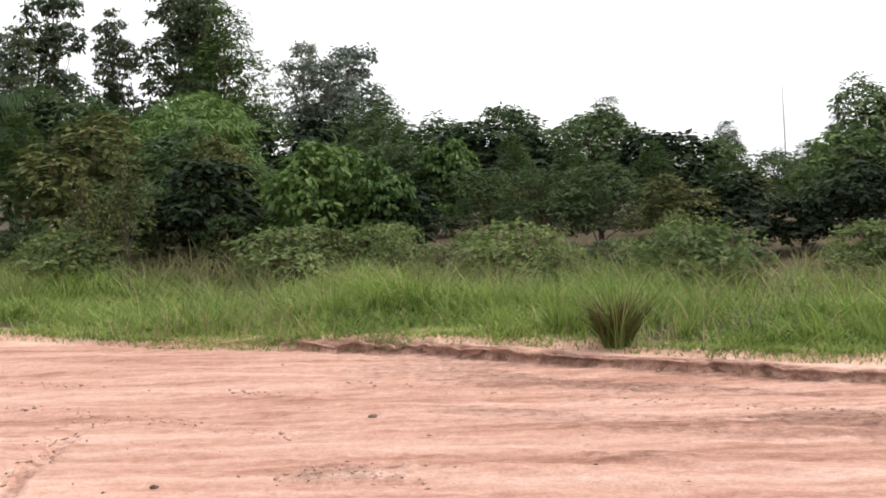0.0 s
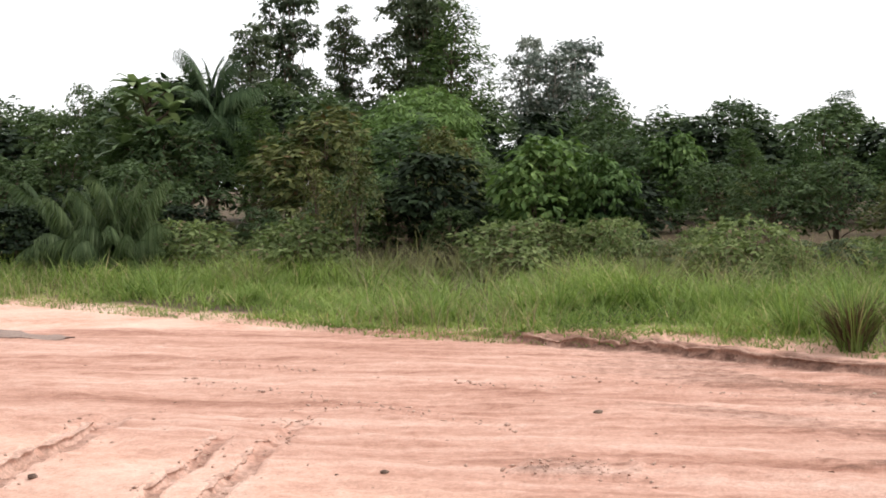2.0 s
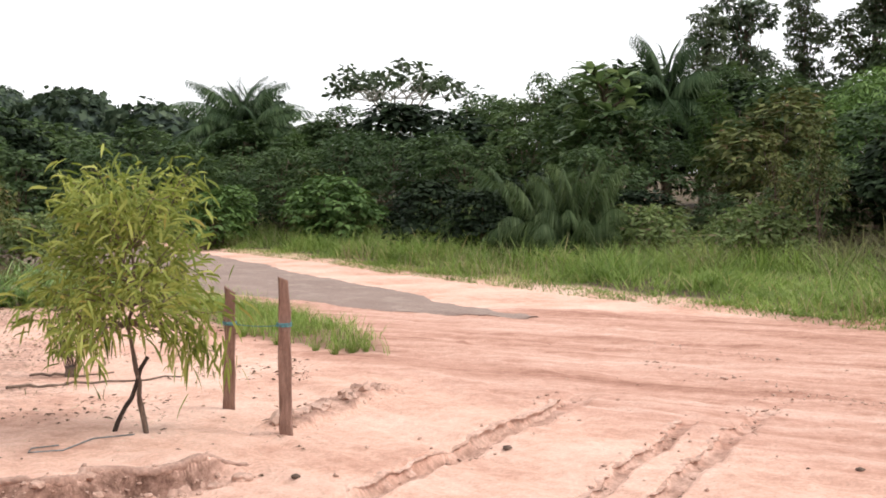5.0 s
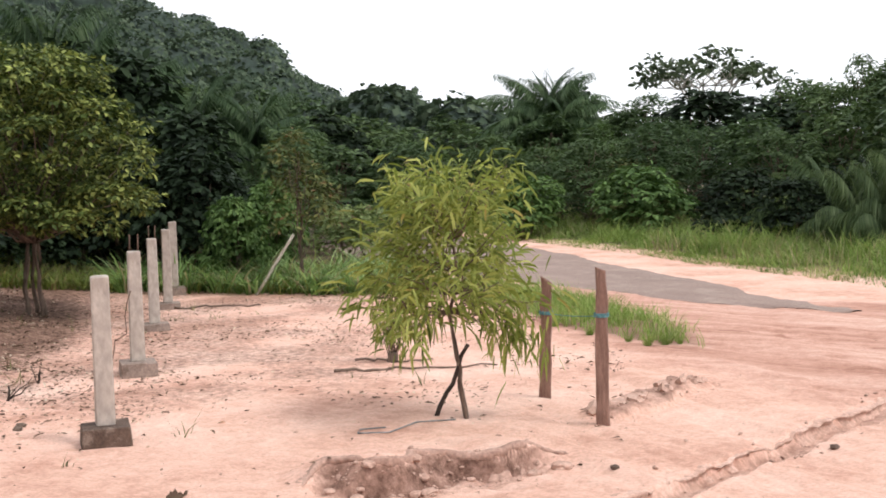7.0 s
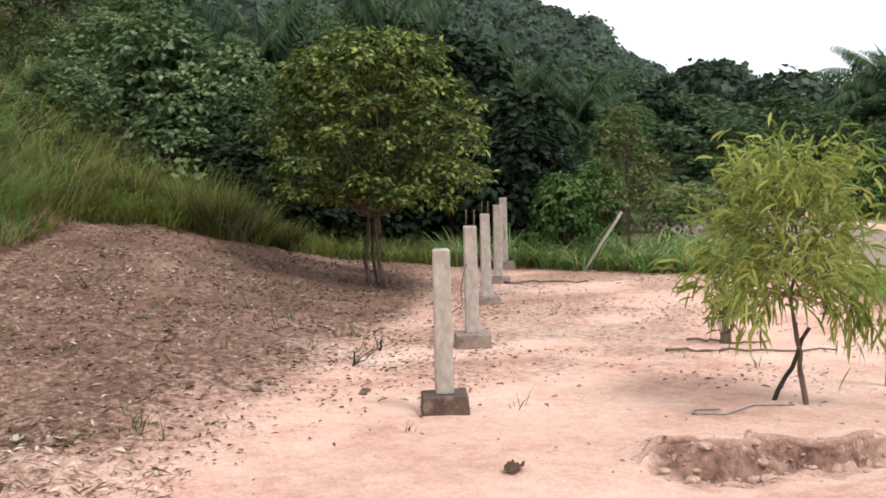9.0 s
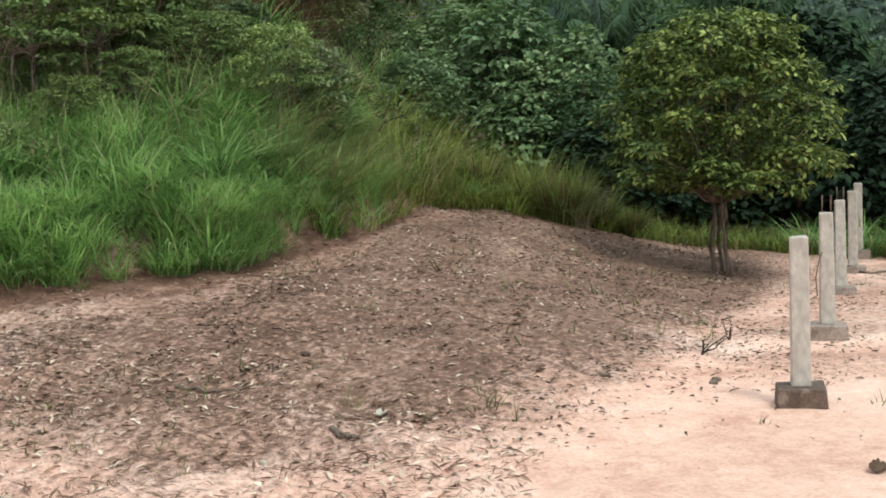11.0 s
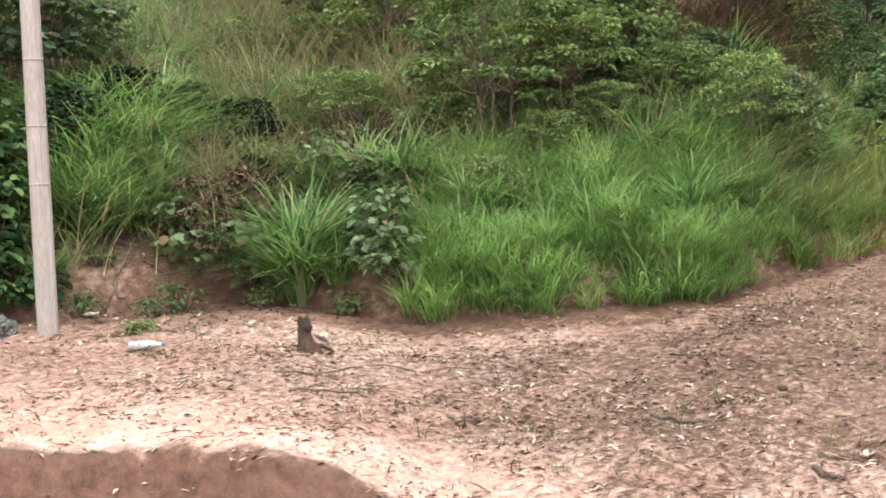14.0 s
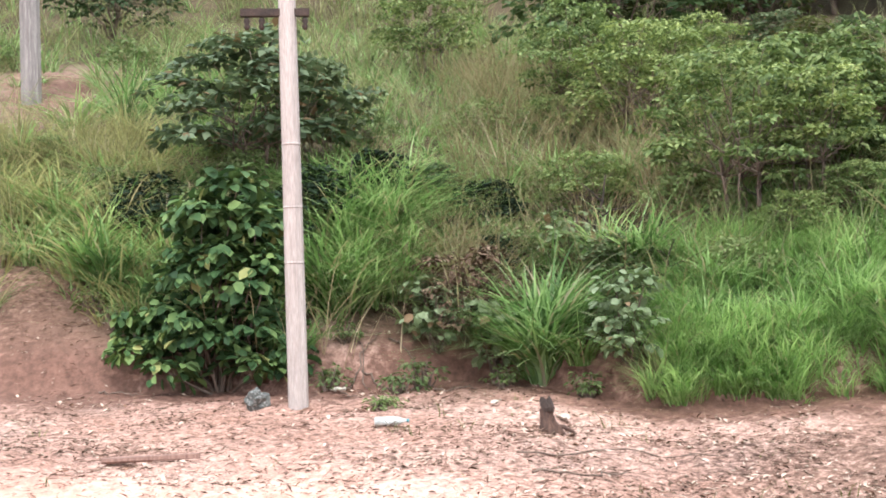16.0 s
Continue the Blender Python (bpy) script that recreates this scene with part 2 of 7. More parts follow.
GREEN = {
    "broad": leafy("broad_green_leaves", (0.032, 0.066, 0.022), (0.085, 0.150, 0.044), (0.19, 0.29, 0.10), 0.45),
    "mid": leafy("mid_green_leaves", (0.024, 0.044, 0.022), (0.064, 0.104, 0.044), (0.135, 0.190, 0.085), 0.5, 0.4),
    "dark": leafy("dark_grey_green_leaves", (0.035, 0.050, 0.030), (0.080, 0.106, 0.064), (0.17, 0.205, 0.135), 0.5, 0.55),
    # dark foliage: the shade of forest pockets is put into this near-black green
    "shade": leafy("shade_dark_leaves", (0.006, 0.012, 0.007), (0.014, 0.026, 0.012), (0.038, 0.062, 0.028), 0.6, 0.15),
    "silver": leafy("silvery_leaves", (0.067, 0.095, 0.076), (0.147, 0.179, 0.153), (0.295, 0.325, 0.306), 0.5, 0.25),
    "olive": leafy("olive_brown_leaves", (0.034, 0.044, 0.018), (0.094, 0.110, 0.040), (0.20, 0.215, 0.085), 0.6, 0.28, 0.9, (0.12, 0.08, 0.04), 0.05),
    "vine": leafy("bright_creeper_leaves", (0.06, 0.11, 0.034), (0.12, 0.205, 0.065), (0.21, 0.31, 0.11), 0.5),
    "fine": leafy("fresh_green_fine_leaves", (0.030, 0.056, 0.021), (0.060, 0.106, 0.034), (0.115, 0.170, 0.058), 0.6),
    "palm": leafy("palm_leaflets", (0.020, 0.040, 0.018), (0.050, 0.088, 0.038), (0.125, 0.175, 0.090), 0.45, 0.28),
    "brush": leafy("scrub_leaves", (0.060, 0.085, 0.036), (0.150, 0.200, 0.080), (0.30, 0.36, 0.17), 0.6, 0.5, 0.7, (0.19, 0.15, 0.10), 0.06),
    "grass": leafy("fresh_grass", (0.058, 0.100, 0.028), (0.180, 0.265, 0.068), (0.37, 0.46, 0.165), 0.5, 0.50, 0.6, (0.42, 0.36, 0.20), 0.06),
    "drygrass": leafy("dry_straw", (0.13, 0.095, 0.06), (0.32, 0.25, 0.165), (0.58, 0.49, 0.36), 0.7, 0.45),
    "yard": leafy("yellow_green_leaves", (0.016, 0.030, 0.009), (0.070, 0.100, 0.026), (0.40, 0.44, 0.13), 0.5, 0.3, 2.2),
    "sapling": leafy("narrow_lime_leaves", (0.066, 0.098, 0.026), (0.205, 0.255, 0.064), (0.43, 0.46, 0.16), 0.5, 0.5, 2.5, (0.30, 0.26, 0.09), 0.03),
    "pole_bush": leafy("dark_broad_leaves", (0.016, 0.036, 0.016), (0.062, 0.115, 0.042), (0.23, 0.31, 0.105), 0.5, 0.26, 3.0, (0.34, 0.34, 0.13), 0.025),
    "bankgrass": leafy("bank_grass", (0.026, 0.056, 0.022), (0.180, 0.295, 0.099), (0.55, 0.68, 0.36), 0.40, 0.52, 1.6, (0.46, 0.38, 0.26), 0.08),
    "edgegrass": leafy("rank_dark_grass", (0.034, 0.054, 0.016), (0.165, 0.205, 0.050), (0.42, 0.45, 0.15), 0.5, 0.5, 0.7, (0.30, 0.22, 0.12), 0.12),
    "rust": leafy("withered_red_brown_blades", (0.050, 0.036, 0.022), (0.115, 0.082, 0.050), (0.23, 0.19, 0.11), 0.8, 0.2, 0.9),
    "light_shrub": leafy("light_green_leaves", (0.034, 0.056, 0.022), (0.140, 0.190, 0.066), (0.42, 0.47, 0.20), 0.5, 0.42, 1.6),
    "leafy": leafy("deep_broad_leaves", (0.030, 0.056, 0.026), (0.110, 0.168, 0.074), (0.32, 0.38, 0.22), 0.4, 0.36, 1.0),
    "freshgrass": leafy("fine_fresh_grass", (0.038, 0.082, 0.028), (0.25, 0.395, 0.135), (0.62, 0.74, 0.39), 0.42, 0.58, 1.3, (0.46, 0.40, 0.28), 0.05),
    "palmbush": leafy("light_palm_leaflets", (0.024, 0.046, 0.018), (0.066, 0.102, 0.040), (0.17, 0.22, 0.11), 0.45, 0.34),
    "twig": leafy("dead_twigs", (0.07, 0.042, 0.031), (0.15, 0.092, 0.070), (0.30, 0.20, 0.155), 0.9, 0.0),
    "hay": leafy("wispy_yellow_green_grass", (0.11, 0.105, 0.055), (0.25, 0.235, 0.135), (0.46, 0.44, 0.24), 0.6, 0.6, 0.8),
    "open": leafy("grey_green_round_leaves", (0.045, 0.065, 0.036), (0.110, 0.145, 0.075), (0.26, 0.30, 0.18), 0.5, 0.34, 1.5, (0.20, 0.13, 0.07), 0.05),
    "pale": leafy("pale_round_leaves", (0.06, 0.085, 0.042), (0.16, 0.205, 0.11), (0.38, 0.44, 0.30), 0.45, 0.35, 2.0, (0.22, 0.15, 0.09), 0.06),
    "scrap": leafy("bleached_scraps", (0.30, 0.21, 0.17), (0.52, 0.40, 0.33), (0.72, 0.58, 0.50), 0.9, 0.0),
    # greyer than the near greens: some distance haze is put into the colour
    "hill": leafy("hazed_hill_leaves", (0.022, 0.038, 0.025), (0.068, 0.096, 0.062), (0.162, 0.200, 0.132), 0.8, 0.2, 0.16),
    "litterleaf": leafy("fallen_leaves", (0.040, 0.027, 0.02), (0.095, 0.062, 0.045), (0.22, 0.155, 0.115), 0.9, 0.03, 0.9, (0.55, 0.45, 0.37), 0.16),
}

# ---- shape of the ground ----
TABLES = [np.random.RandomState(40 + i).rand(256, 256) for i in range(8)]


def vnoise(x, y, i=0):
    """Smooth noise, 0 to 1, with cells one metre wide."""
    x, y = np.asarray(x, float), np.asarray(y, float)
    fx, fy = np.floor(x), np.floor(y)
    u, v = x - fx, y - fy
    u, v = u * u * (3 - 2 * u), v * v * (3 - 2 * v)
    a, b = fx.astype(int) % 256, fy.astype(int) % 256
    a1, b1, t = (a + 1) % 256, (b + 1) % 256, TABLES[i]
    return (t[a, b] * (1 - u) + t[a1, b] * u) * (1 - v) + (t[a, b1] * (1 - u) + t[a1, b1] * u) * v


def fbm(x, y, i=0, octaves=4):
    s, amp = 0.0, 0.5
    for k in range(octaves):
        s = s + amp * vnoise(x * 2 ** k + 17 * k, y * 2 ** k + 31 * k, (i + k) % 8)
        amp *= 0.5
    return s


def ss(a, b, x):
    t = np.clip((np.asarray(x, float) - a) / (b - a), 0, 1)
    return t * t * (3 - 2 * t)


def polar(x, y):
    return np.hypot(x, y), np.degrees(np.arctan2(-np.asarray(x, float), y))


def spot(az, r):
    """The place at that turn to the left and distance from where the camera turns."""
    return -math.sin(radians(az)) * r, math.cos(radians(az)) * r


def bank_edge(az):
    """How far off the foot of the overgrown slope lies."""
    return np.interp(az, (40, 48, 52, 60, 65, 71, 75, 77, 80, 83, 90, 95, 103, 111, 118, 130), (17, 17.5, 18, 19.5, 18.4, 17.5, 16, 14.3, 13.4, 12.3, 12.0, 11.9, 13.2, 12.6, 13.2, 14))


def verge_line(x):
    """y of the far edge of the dirt road."""
    return np.interp(x, (-60, -19.7, -14.8, -11, -7.7, -5.2, -3, -1.1, 0.2, 1.2, 2.2, 3.9, 30), (46, 22.9, 20.4, 17.9, 16.1, 14.75, 13.4, 13.0, 12.65, 11.95, 11.2, 10.3, -3))


def ledge_line(x):
    return np.interp(x, (-3, -1.8, 0, 1.5, 3.4, 30), (13.9, 13.4, 12.5, 11.3, 10.1, -6))


def island(x, y):
    """The grass strip between yard and road: 1 inside, 0 outside."""
    along = (x + 6.4) * -0.86 + (y - 9.95) * 0.51
    across = (x + 6.4) * 0.51 + (y - 9.95) * 0.86
    half = 0.14 + 0.40 * ss(0, 2, along) + 0.25 * (fbm(x * 1.3, y * 1.3, 2) - 0.5)
    return ss(-0.3, 0.5, along) * ss(9, 7, along) * ss(0.15, -0.15, np.abs(across) - half)


def segment_near(x, y, ax, ay, bx, by):
    dx, dy = bx - ax, by - ay
    t = np.clip(((x - ax) * dx + (y - ay) * dy) / (dx * dx + dy * dy), 0, 1)
    return np.hypot(x - ax - t * dx, y - ay - t * dy), t


def groove(x, y, a, b, width, depth):
    """A wheel rut: a sunken strip with steep, ragged sides and crumbled lumps along its rims."""
    d, t = segment_near(x, y, *a, *b)
    d = d + 0.7 * width * (fbm(x * 2.6, y * 2.6, 3, 3) - 0.44) + 0.15 * width * (vnoise(x * 6, y * 6, 5) - 0.5)
    fade = ss(0, 0.15, t) * ss(1.0, 0.75, t) * (0.65 + 0.6 * vnoise(x * 1.3, y * 1.3, 1))
    lump = np.clip(2.6 * vnoise(x * 8, y * 8, 4) - 1.1, 0, 1)
    return fade * depth * (-ss(width * 1.35, width * 0.55, d) * (0.9 + 0.2 * vnoise(x * 4, y * 4, 6)) + 0.16 * lump * np.exp(-((d - width * 1.35) / (width * 0.35)) ** 2))


def crust(x, y, a, b, width, h):
    """Dug-up crust: broken blocks of soil heaped along a line."""
    d, t = segment_near(x, y, *a, *b)
    d = d + 1.1 * width * (fbm(x * 3.1, y * 3.1, 2, 4) - 0.47)
    n = fbm(x * 4.5, y * 4.5, 6, 2)
    block = np.floor(n * 8) / 8 + 0.4 * (n - np.floor(n * 8) / 8)
    return h * ss(0, 0.12, t) * ss(1, 0.9, t) * ss(width, width * 0.72, d) * np.clip(0.1 + 1.7 * block, 0.1, 1.6)


RIM_LUMPS = []
RIM = ((-5.28, 4.40), (0.30, 0.954), 1.55)


def rim_near(x, y):
    """Distance behind the broken rim of the dug bank, and how strong it is there."""
    (ax, ay), (tx, ty), long = RIM
    u = (x - ax) * tx + (y - ay) * ty
    s = -(x - ax) * ty + (y - ay) * tx + 0.42 * (fbm(x * 2.4, y * 2.4, 4, 2) - 0.38) + 0.13 * (vnoise(x * 5.5, y * 5.5, 2) - 0.5)
    s = s + 0.40 * (u / long - 0.5) ** 2
    return s, ss(-0.1, 0.2, u) * ss(long + 0.1, long - 0.35, u)


def rim(x, y):
    s, k = rim_near(x, y)
    up = 0.085 * np.exp(-(np.maximum(s, 0) / 0.38) ** 2) * ss(-0.05, 0.015, s) * (0.55 + 0.9 * vnoise(x * 3.5, y * 3.5, 6))
    down = -0.085 * ss(0.0, -0.07, s) * np.exp(-(np.minimum(s, 0) / 0.50) ** 2)
    rough = ss(0.0, -0.03, s) * ss(-0.55, -0.15, s) * (0.11 * (fbm(x * 4, y * 4, 1, 3) - 0.40) + 0.03 * (vnoise(x * 15, y * 15, 3) - 0.5))
    return k * (up + down + rough)


CRUSTS = (((-5.14, 6.62), (-5.34, 8.35), 0.16, 0.065), ((-0.95, 7.5), (-0.15, 7.4), 0.20, 0.04), ((0.7, 7.75), (1.5, 7.65), 0.11, 0.03))
RUTS = (((-3.70, 4.6), (-3.95, 9.2), 0.11, 0.075), ((-2.30, 5.2), (-2.62, 9.4), 0.07, 0.05), ((-2.62, 5.0), (-2.92, 8.6), 0.06, 0.045), ((-5.4, 9.9), (3.5, 7.6), 0.07, 0.006), ((-6.0, 11.6), (4.5, 8.6), 0.07, 0.008), ((-4.5, 11.9), (4.5, 9.4), 0.07, 0.008))


def height(x, y):
    x, y = np.asarray(x, float), np.asarray(y, float)
    r, az = polar(x, y)
    edge = bank_edge(az) + 0.5 * (fbm(x * 0.9, y * 0.9, 1) - 0.5)
    left = ss(58, 78, az)
    slope = 0.11 - 0.04 * ss(92, 100, az)
    z = left * slope * np.clip(np.minimum(r, edge) - 7, 0, None)
    lip = 6.72 + 0.05 * np.clip(az - 95, 0, 40) + 0.3 * (fbm(x * 2, y * 2, 6) - 0.5)
    z = z + 0.32 * ss(93, 102, az) * ss(-0.14, 0.04, r - lip)
    beyond = np.clip(r - edge, 0, None)
    steep = 0.52 * ss(68, 82, az)
    z = z + 15 * (1 - np.exp(-beyond * steep / 15)) + 0.22 * ss(72, 77, az) * ss(0, 0.35, beyond)
    z = z + 0.5 * ss(2, 14, y - verge_line(x)) * ss(60, 40, az)
    z = z + 0.09 * ss(-0.03, 0.06, y - ledge_line(x) - 0.5 * (fbm(x * 2.6, y * 2.6, 3, 3) - 0.44)) * ss(-2.6, -0.5, x) * ss(60, 40, az) + 0.05 * ss(-0.1, 0.2, y - verge_line(x)) * ss(60, 40, az)
    z = z + 11 * ss(29, 44, r) * ss(80, 90, az) * ss(160, 135, az)
    near = ss(40, 20, r)
    road = near * ss(0.3, -0.2, y - ledge_line(x)) * ss(52, 36, az)
    u, v = x * 0.91 - y * 0.42, x * 0.42 + y * 0.91
    z = z + road * (0.07 * (fbm(u * 0.35, v * 2.0, 2, 5) - 0.5) + 0.026 * (vnoise(u * 0.9, v * 9, 6) - 0.5) + 0.014 * (vnoise(u * 0.6, v * 17, 1) - 0.5) + 0.02 * ss(0.52, 0.62, fbm(u * 0.5, v * 3, 4)) * (vnoise(u * 14, v * 9, 5) - 0.5))
    z = z + near * (0.05 * (fbm(x * 0.5, y * 0.5, 0) - 0.5) + 0.022 * (fbm(x * 5, y * 5, 1, 3) - 0.5))
    z = z + near * 0.10 * ss(58, 70, az) * (fbm(x * 4.5, y * 4.5, 4, 4) - 0.5)
    for a, b, w, d in RUTS:
        z = z + groove(x, y, a, b, w, d)
    for k in CRUSTS:
        z = z + crust(x, y, *k)
    return z + rim(x, y)


def sand_edge(az):
    return np.interp(az, (54, 58, 61, 64, 67, 72, 79, 86, 95, 110, 130), (17, 13.4, 11.2, 9.4, 8.1, 6.9, 6.1, 5.5, 6.3, 7.5, 8))


def cover(x, y):
    """litter, humus under plants, red or damp soil"""
    r, az = polar(x, y)
    n = fbm(x * 1.1, y * 1.1, 3)
    edge = bank_edge(az)
    litter = ss(-1.2, 2.6, r - sand_edge(az) + 2.2 * (n - 0.5)) * ss(55, 62, az) * (1 - 0.12 * ss(72, 80, az) - 0.22 * ss(86, 98, az))
    litter = np.maximum(litter, 0.52 * ss(42, 50, az) * ss(8.0, 10.5, r) * ss(0.30, 0.66, n + 0.02 * (r - 9) + 0.06 * ss(52, 60, az)))
    litter = litter * ss(150, 125, az) * ss(26, 22, r) * (1 - 0.85 * ss(70, 76, az) * np.exp(-((r - edge + 0.25) / 0.6) ** 2))
    humus = np.maximum(ss(0.2, 0.9, r - edge + 1.2 * (n - 0.5)) * ss(44, 48, az), ss(0.25, 0.8, y - verge_line(x) + 0.7 * (n - 0.5)) * ss(56, 46, az))
    humus = np.maximum(humus, 0.6 * island(x, y))
    humus = humus * (1 - np.exp(-(((az - 122) / 4.0) ** 2 + ((r - 14.8) / 2.2) ** 2)))
    humus = humus * (1 - np.exp(-(((az - 121.2) / 2.4) ** 4 + ((r - 23.0) / 2.6) ** 4)))
    lip = 6.72 + 0.05 * np.clip(az - 95, 0, 40)
    red = 1.2 * ss(93, 98, az) * np.exp(-((r - lip + 0.12) / 0.30) ** 2)
    red = np.maximum(red, 0.8 * np.exp(-((y - ledge_line(x) + 0.03 - 0.5 * (fbm(x * 2.6, y * 2.6, 3, 3) - 0.44)) / 0.19) ** 2) * ss(-3.2, -1.2, x) * ss(50, 30, az))
    red = np.maximum(red, 0.95 * ss(70, 76, az) * np.exp(-((r - edge + 0.2) / 0.8) ** 2))
    red = np.maximum(red, 1.15 * np.exp(-(((az - 104.5) / 5.0) ** 2 + ((r - 13.3) / 1.5) ** 2)))
    red = np.maximum(red, 1.15 * np.exp(-(((az - 120.5) / 5.5) ** 2 + ((r - 13.6) / 1.7) ** 2)))
    red = np.maximum(red, 0.9 * np.exp(-(((az - 121.2) / 2.6) ** 4 + ((r - 23.0) / 2.8) ** 4)))
    for k in CRUSTS:
        red = np.maximum(red, 0.62 * np.clip(crust(x, y, *k) / k[3], 0, 1))
    for a, b, w, d in RUTS[:3]:
        red = np.maximum(red, 0.50 * np.clip(-groove(x, y, a, b, w, d) / d, 0, 1))
    # damp cut rim wall, darkened further for the shade of its steep face
    s, k = rim_near(x, y)
    red = np.maximum(red, k * (0.72 * ss(0.012, -0.01, s) * ss(-0.12, -0.05, s) + 0.42 * ss(-0.04, -0.10, s) * ss(-0.55, -0.2, s)))
    wash = fbm((x * 0.91 - y * 0.42) * 0.4, (x * 0.42 + y * 0.91) * 1.5, 6)
    red = np.maximum(red, 0.6 * ss(-3.5, 2.0, x) * ss(0.43, 0.58, wash) * ss(8.2, 9.6, y + 0.42 * x) * ss(50, 38, az) * ss(0.3, -0.1, y - ledge_line(x)))
    d, t = segment_near(x, y, -0.3, 9.75, 3.8, 7.75)
    red = np.maximum(red, 0.46 * np.exp(-(d / 0.55) ** 2) * ss(0.30, 0.52, wash))
    on_road = ss(50, 38, az) * ss(0.25, -0.1, y - ledge_line(x)) * ss(5.2, 6.2, x * 0.42 + y * 0.91)
    return litter, humus, red, on_road


def grid_mesh(name, X, Y, Z, wrap=False):
    rows, cols = X.shape
    me = bpy.data.meshes.new(name)
    idx = np.arange(rows * cols).reshape(rows, cols)
    nxt = np.roll(idx, -1, 1) if wrap else idx
    a, b, c, d = (idx[:-1], nxt[:-1], nxt[1:], idx[1:]) if wrap else (idx[:-1, :-1], idx[:-1, 1:], idx[1:, 1:], idx[1:, :-1])
    f = np.stack([a, b, c, d], -1).reshape(-1, 4)
    fill(me, np.stack([X, Y, Z], -1).reshape(-1, 3), f)
    me.polygons.foreach_set("use_smooth", np.ones(len(f), bool))
    return me


def fill(me, verts, faces):
    """Puts vertices and faces of one size (an array) into a mesh."""
    verts, faces = np.asarray(verts, np.float32), np.asarray(faces, np.int32)
    k = faces.shape[1]
    me.vertices.add(len(verts))
    me.vertices.foreach_set("co", verts.ravel())
    me.loops.add(faces.size)
    me.loops.foreach_set("vertex_index", faces.ravel())
    me.polygons.add(len(faces))
    me.polygons.foreach_set("loop_start", np.arange(0, faces.size, k, dtype=np.int32))
    me.update(calc_edges=True)
    return me


def paint_cover(me, x, y):
    lit, hum, red, road = cover(x, y)
    at = me.color_attributes.new("cover", "FLOAT_COLOR", "POINT")
    at.data.foreach_set("color", np.stack([lit, hum, red, road], -1).astype(np.float32).ravel())


# one sheet from under the camera to the horizon
az_list = np.concatenate([np.arange(-24, 20, 0.24), np.arange(20, 53, 0.15), np.arange(53, 62, 0.24), np.arange(62, 125, 0.36), np.arange(126, 334, 4.0)])
r_list = np.concatenate([[0.02], np.geomspace(0.6, 5.4, 14)[:-1], np.geomspace(5.4, 6.5, 48)[:-1], np.linspace(6.5, 7.8, 115)[:-1], np.geomspace(7.8, 9.6, 54)[:-1], np.geomspace(9.6, 34, 175)[:-1], np.geomspace(34, 3000, 60)])
RG, AG = np.meshgrid(r_list, np.radians(az_list), indexing="ij")
GX, GY = -np.sin(AG) * RG, np.cos(AG) * RG
GZ = height(GX, GY) * ss(400, 100, RG)
ground_mesh = grid_mesh("ground", GX, GY, GZ, True)
paint_cover(ground_mesh, GX.ravel(), GY.ravel())
ground_mesh.materials.append(SOIL)
ground = tagged(new("ground", ground_mesh), "pale pink sandy soil with ruts, litter and a grassy bank", "ground", kind="structure")


def build_road():
    """What is left of the tarred road: it starts as a ragged tongue in the sand."""
    us = np.concatenate([np.arange(0, 20, 0.12), np.arange(20, 60, 0.6)])
    vs = np.linspace(0, 1, 36)
    U, V = np.meshgrid(us, vs, indexing="ij")
    lo = np.interp(U, (0, 0.8, 2.7, 6.4, 10, 60), (-0.05, -0.55, -1.1, -1.8, -2.4, -2.6))
    hi = np.interp(U, (0, 1.5, 5.5, 15, 60), (0.05, 0.25, 0.75, 1.7, 2.2))
    side = lo + (hi - lo) * V + 0.5 * (fbm(U * 1.2, V * 2, 2) - 0.5) * np.abs(2 * V - 1) ** 3
    V = 2 * V - 1
    X, Y = -6.4 - 0.87 * U + 0.49 * side, 12.95 + 0.49 * U + 0.87 * side
    Z = height(X, Y) + 0.016 * (1 - np.abs(V) ** 6) - 0.012 * (np.abs(V) > 0.99) + 0.004 * (fbm(X * 6, Y * 6, 1) - 0.5)
    me = grid_mesh("road", X, Y, Z)
    me.materials.append(ASPHALT)
    return tagged(new("road", me), "worn grey asphalt tongue fading out under sand", "road", kind="structure")


build_road()

# ---- helpers for things ----
def part(name, me, mat, parent=None, label=""):
    """Links a mesh or bmesh as one object under a thing or a part."""
    if isinstance(me, bmesh.types.BMesh):
        bm, me = me, bpy.data.meshes.new(name)
        bm.to_mesh(me)
        bm.free()
    if mat is not None and not me.materials:
        me.materials.append(mat)
    ob = new(name, me)
    ob.parent = parent
    if label:
        tagged(ob, label)
    return ob


def thing(name, x, y, label, category, group="", z=None, turn=0.0):
    e = new(name)
    e.empty_display_size = 0.2
    e.matrix_world = pose(x, y, float(height(x, y)) if z is None else z, 0, 0, turn)
    return tagged(e, label, category, group)


def tube(paths, sides=7):
    """One mesh of tapered, bent stems: each path is a list of (x, y, z, radius)."""
    bm = bmesh.new()
    for path in paths:
        rings = []
        pts = [Vector(p[:3]) for p in path]
        for i, p in enumerate(path):
            d = (pts[min(i + 1, len(pts) - 1)] - pts[max(i - 1, 0)]).normalized()
            q = d.to_track_quat("Z", "Y")
            rings.append([bm.verts.new(pts[i] + q @ Vector((math.cos(2 * math.pi * k / sides) * p[3], math.sin(2 * math.pi * k / sides) * p[3], 0))) for k in range(sides)])
        for a, b in zip(rings, rings[1:]):
            for k in range(sides):
                bm.faces.new((a[k], a[(k + 1) % sides], b[(k + 1) % sides], b[k])).smooth = True
        bm.faces.new(rings[-1])
        bm.faces.new(rings[0][::-1])
    return bm


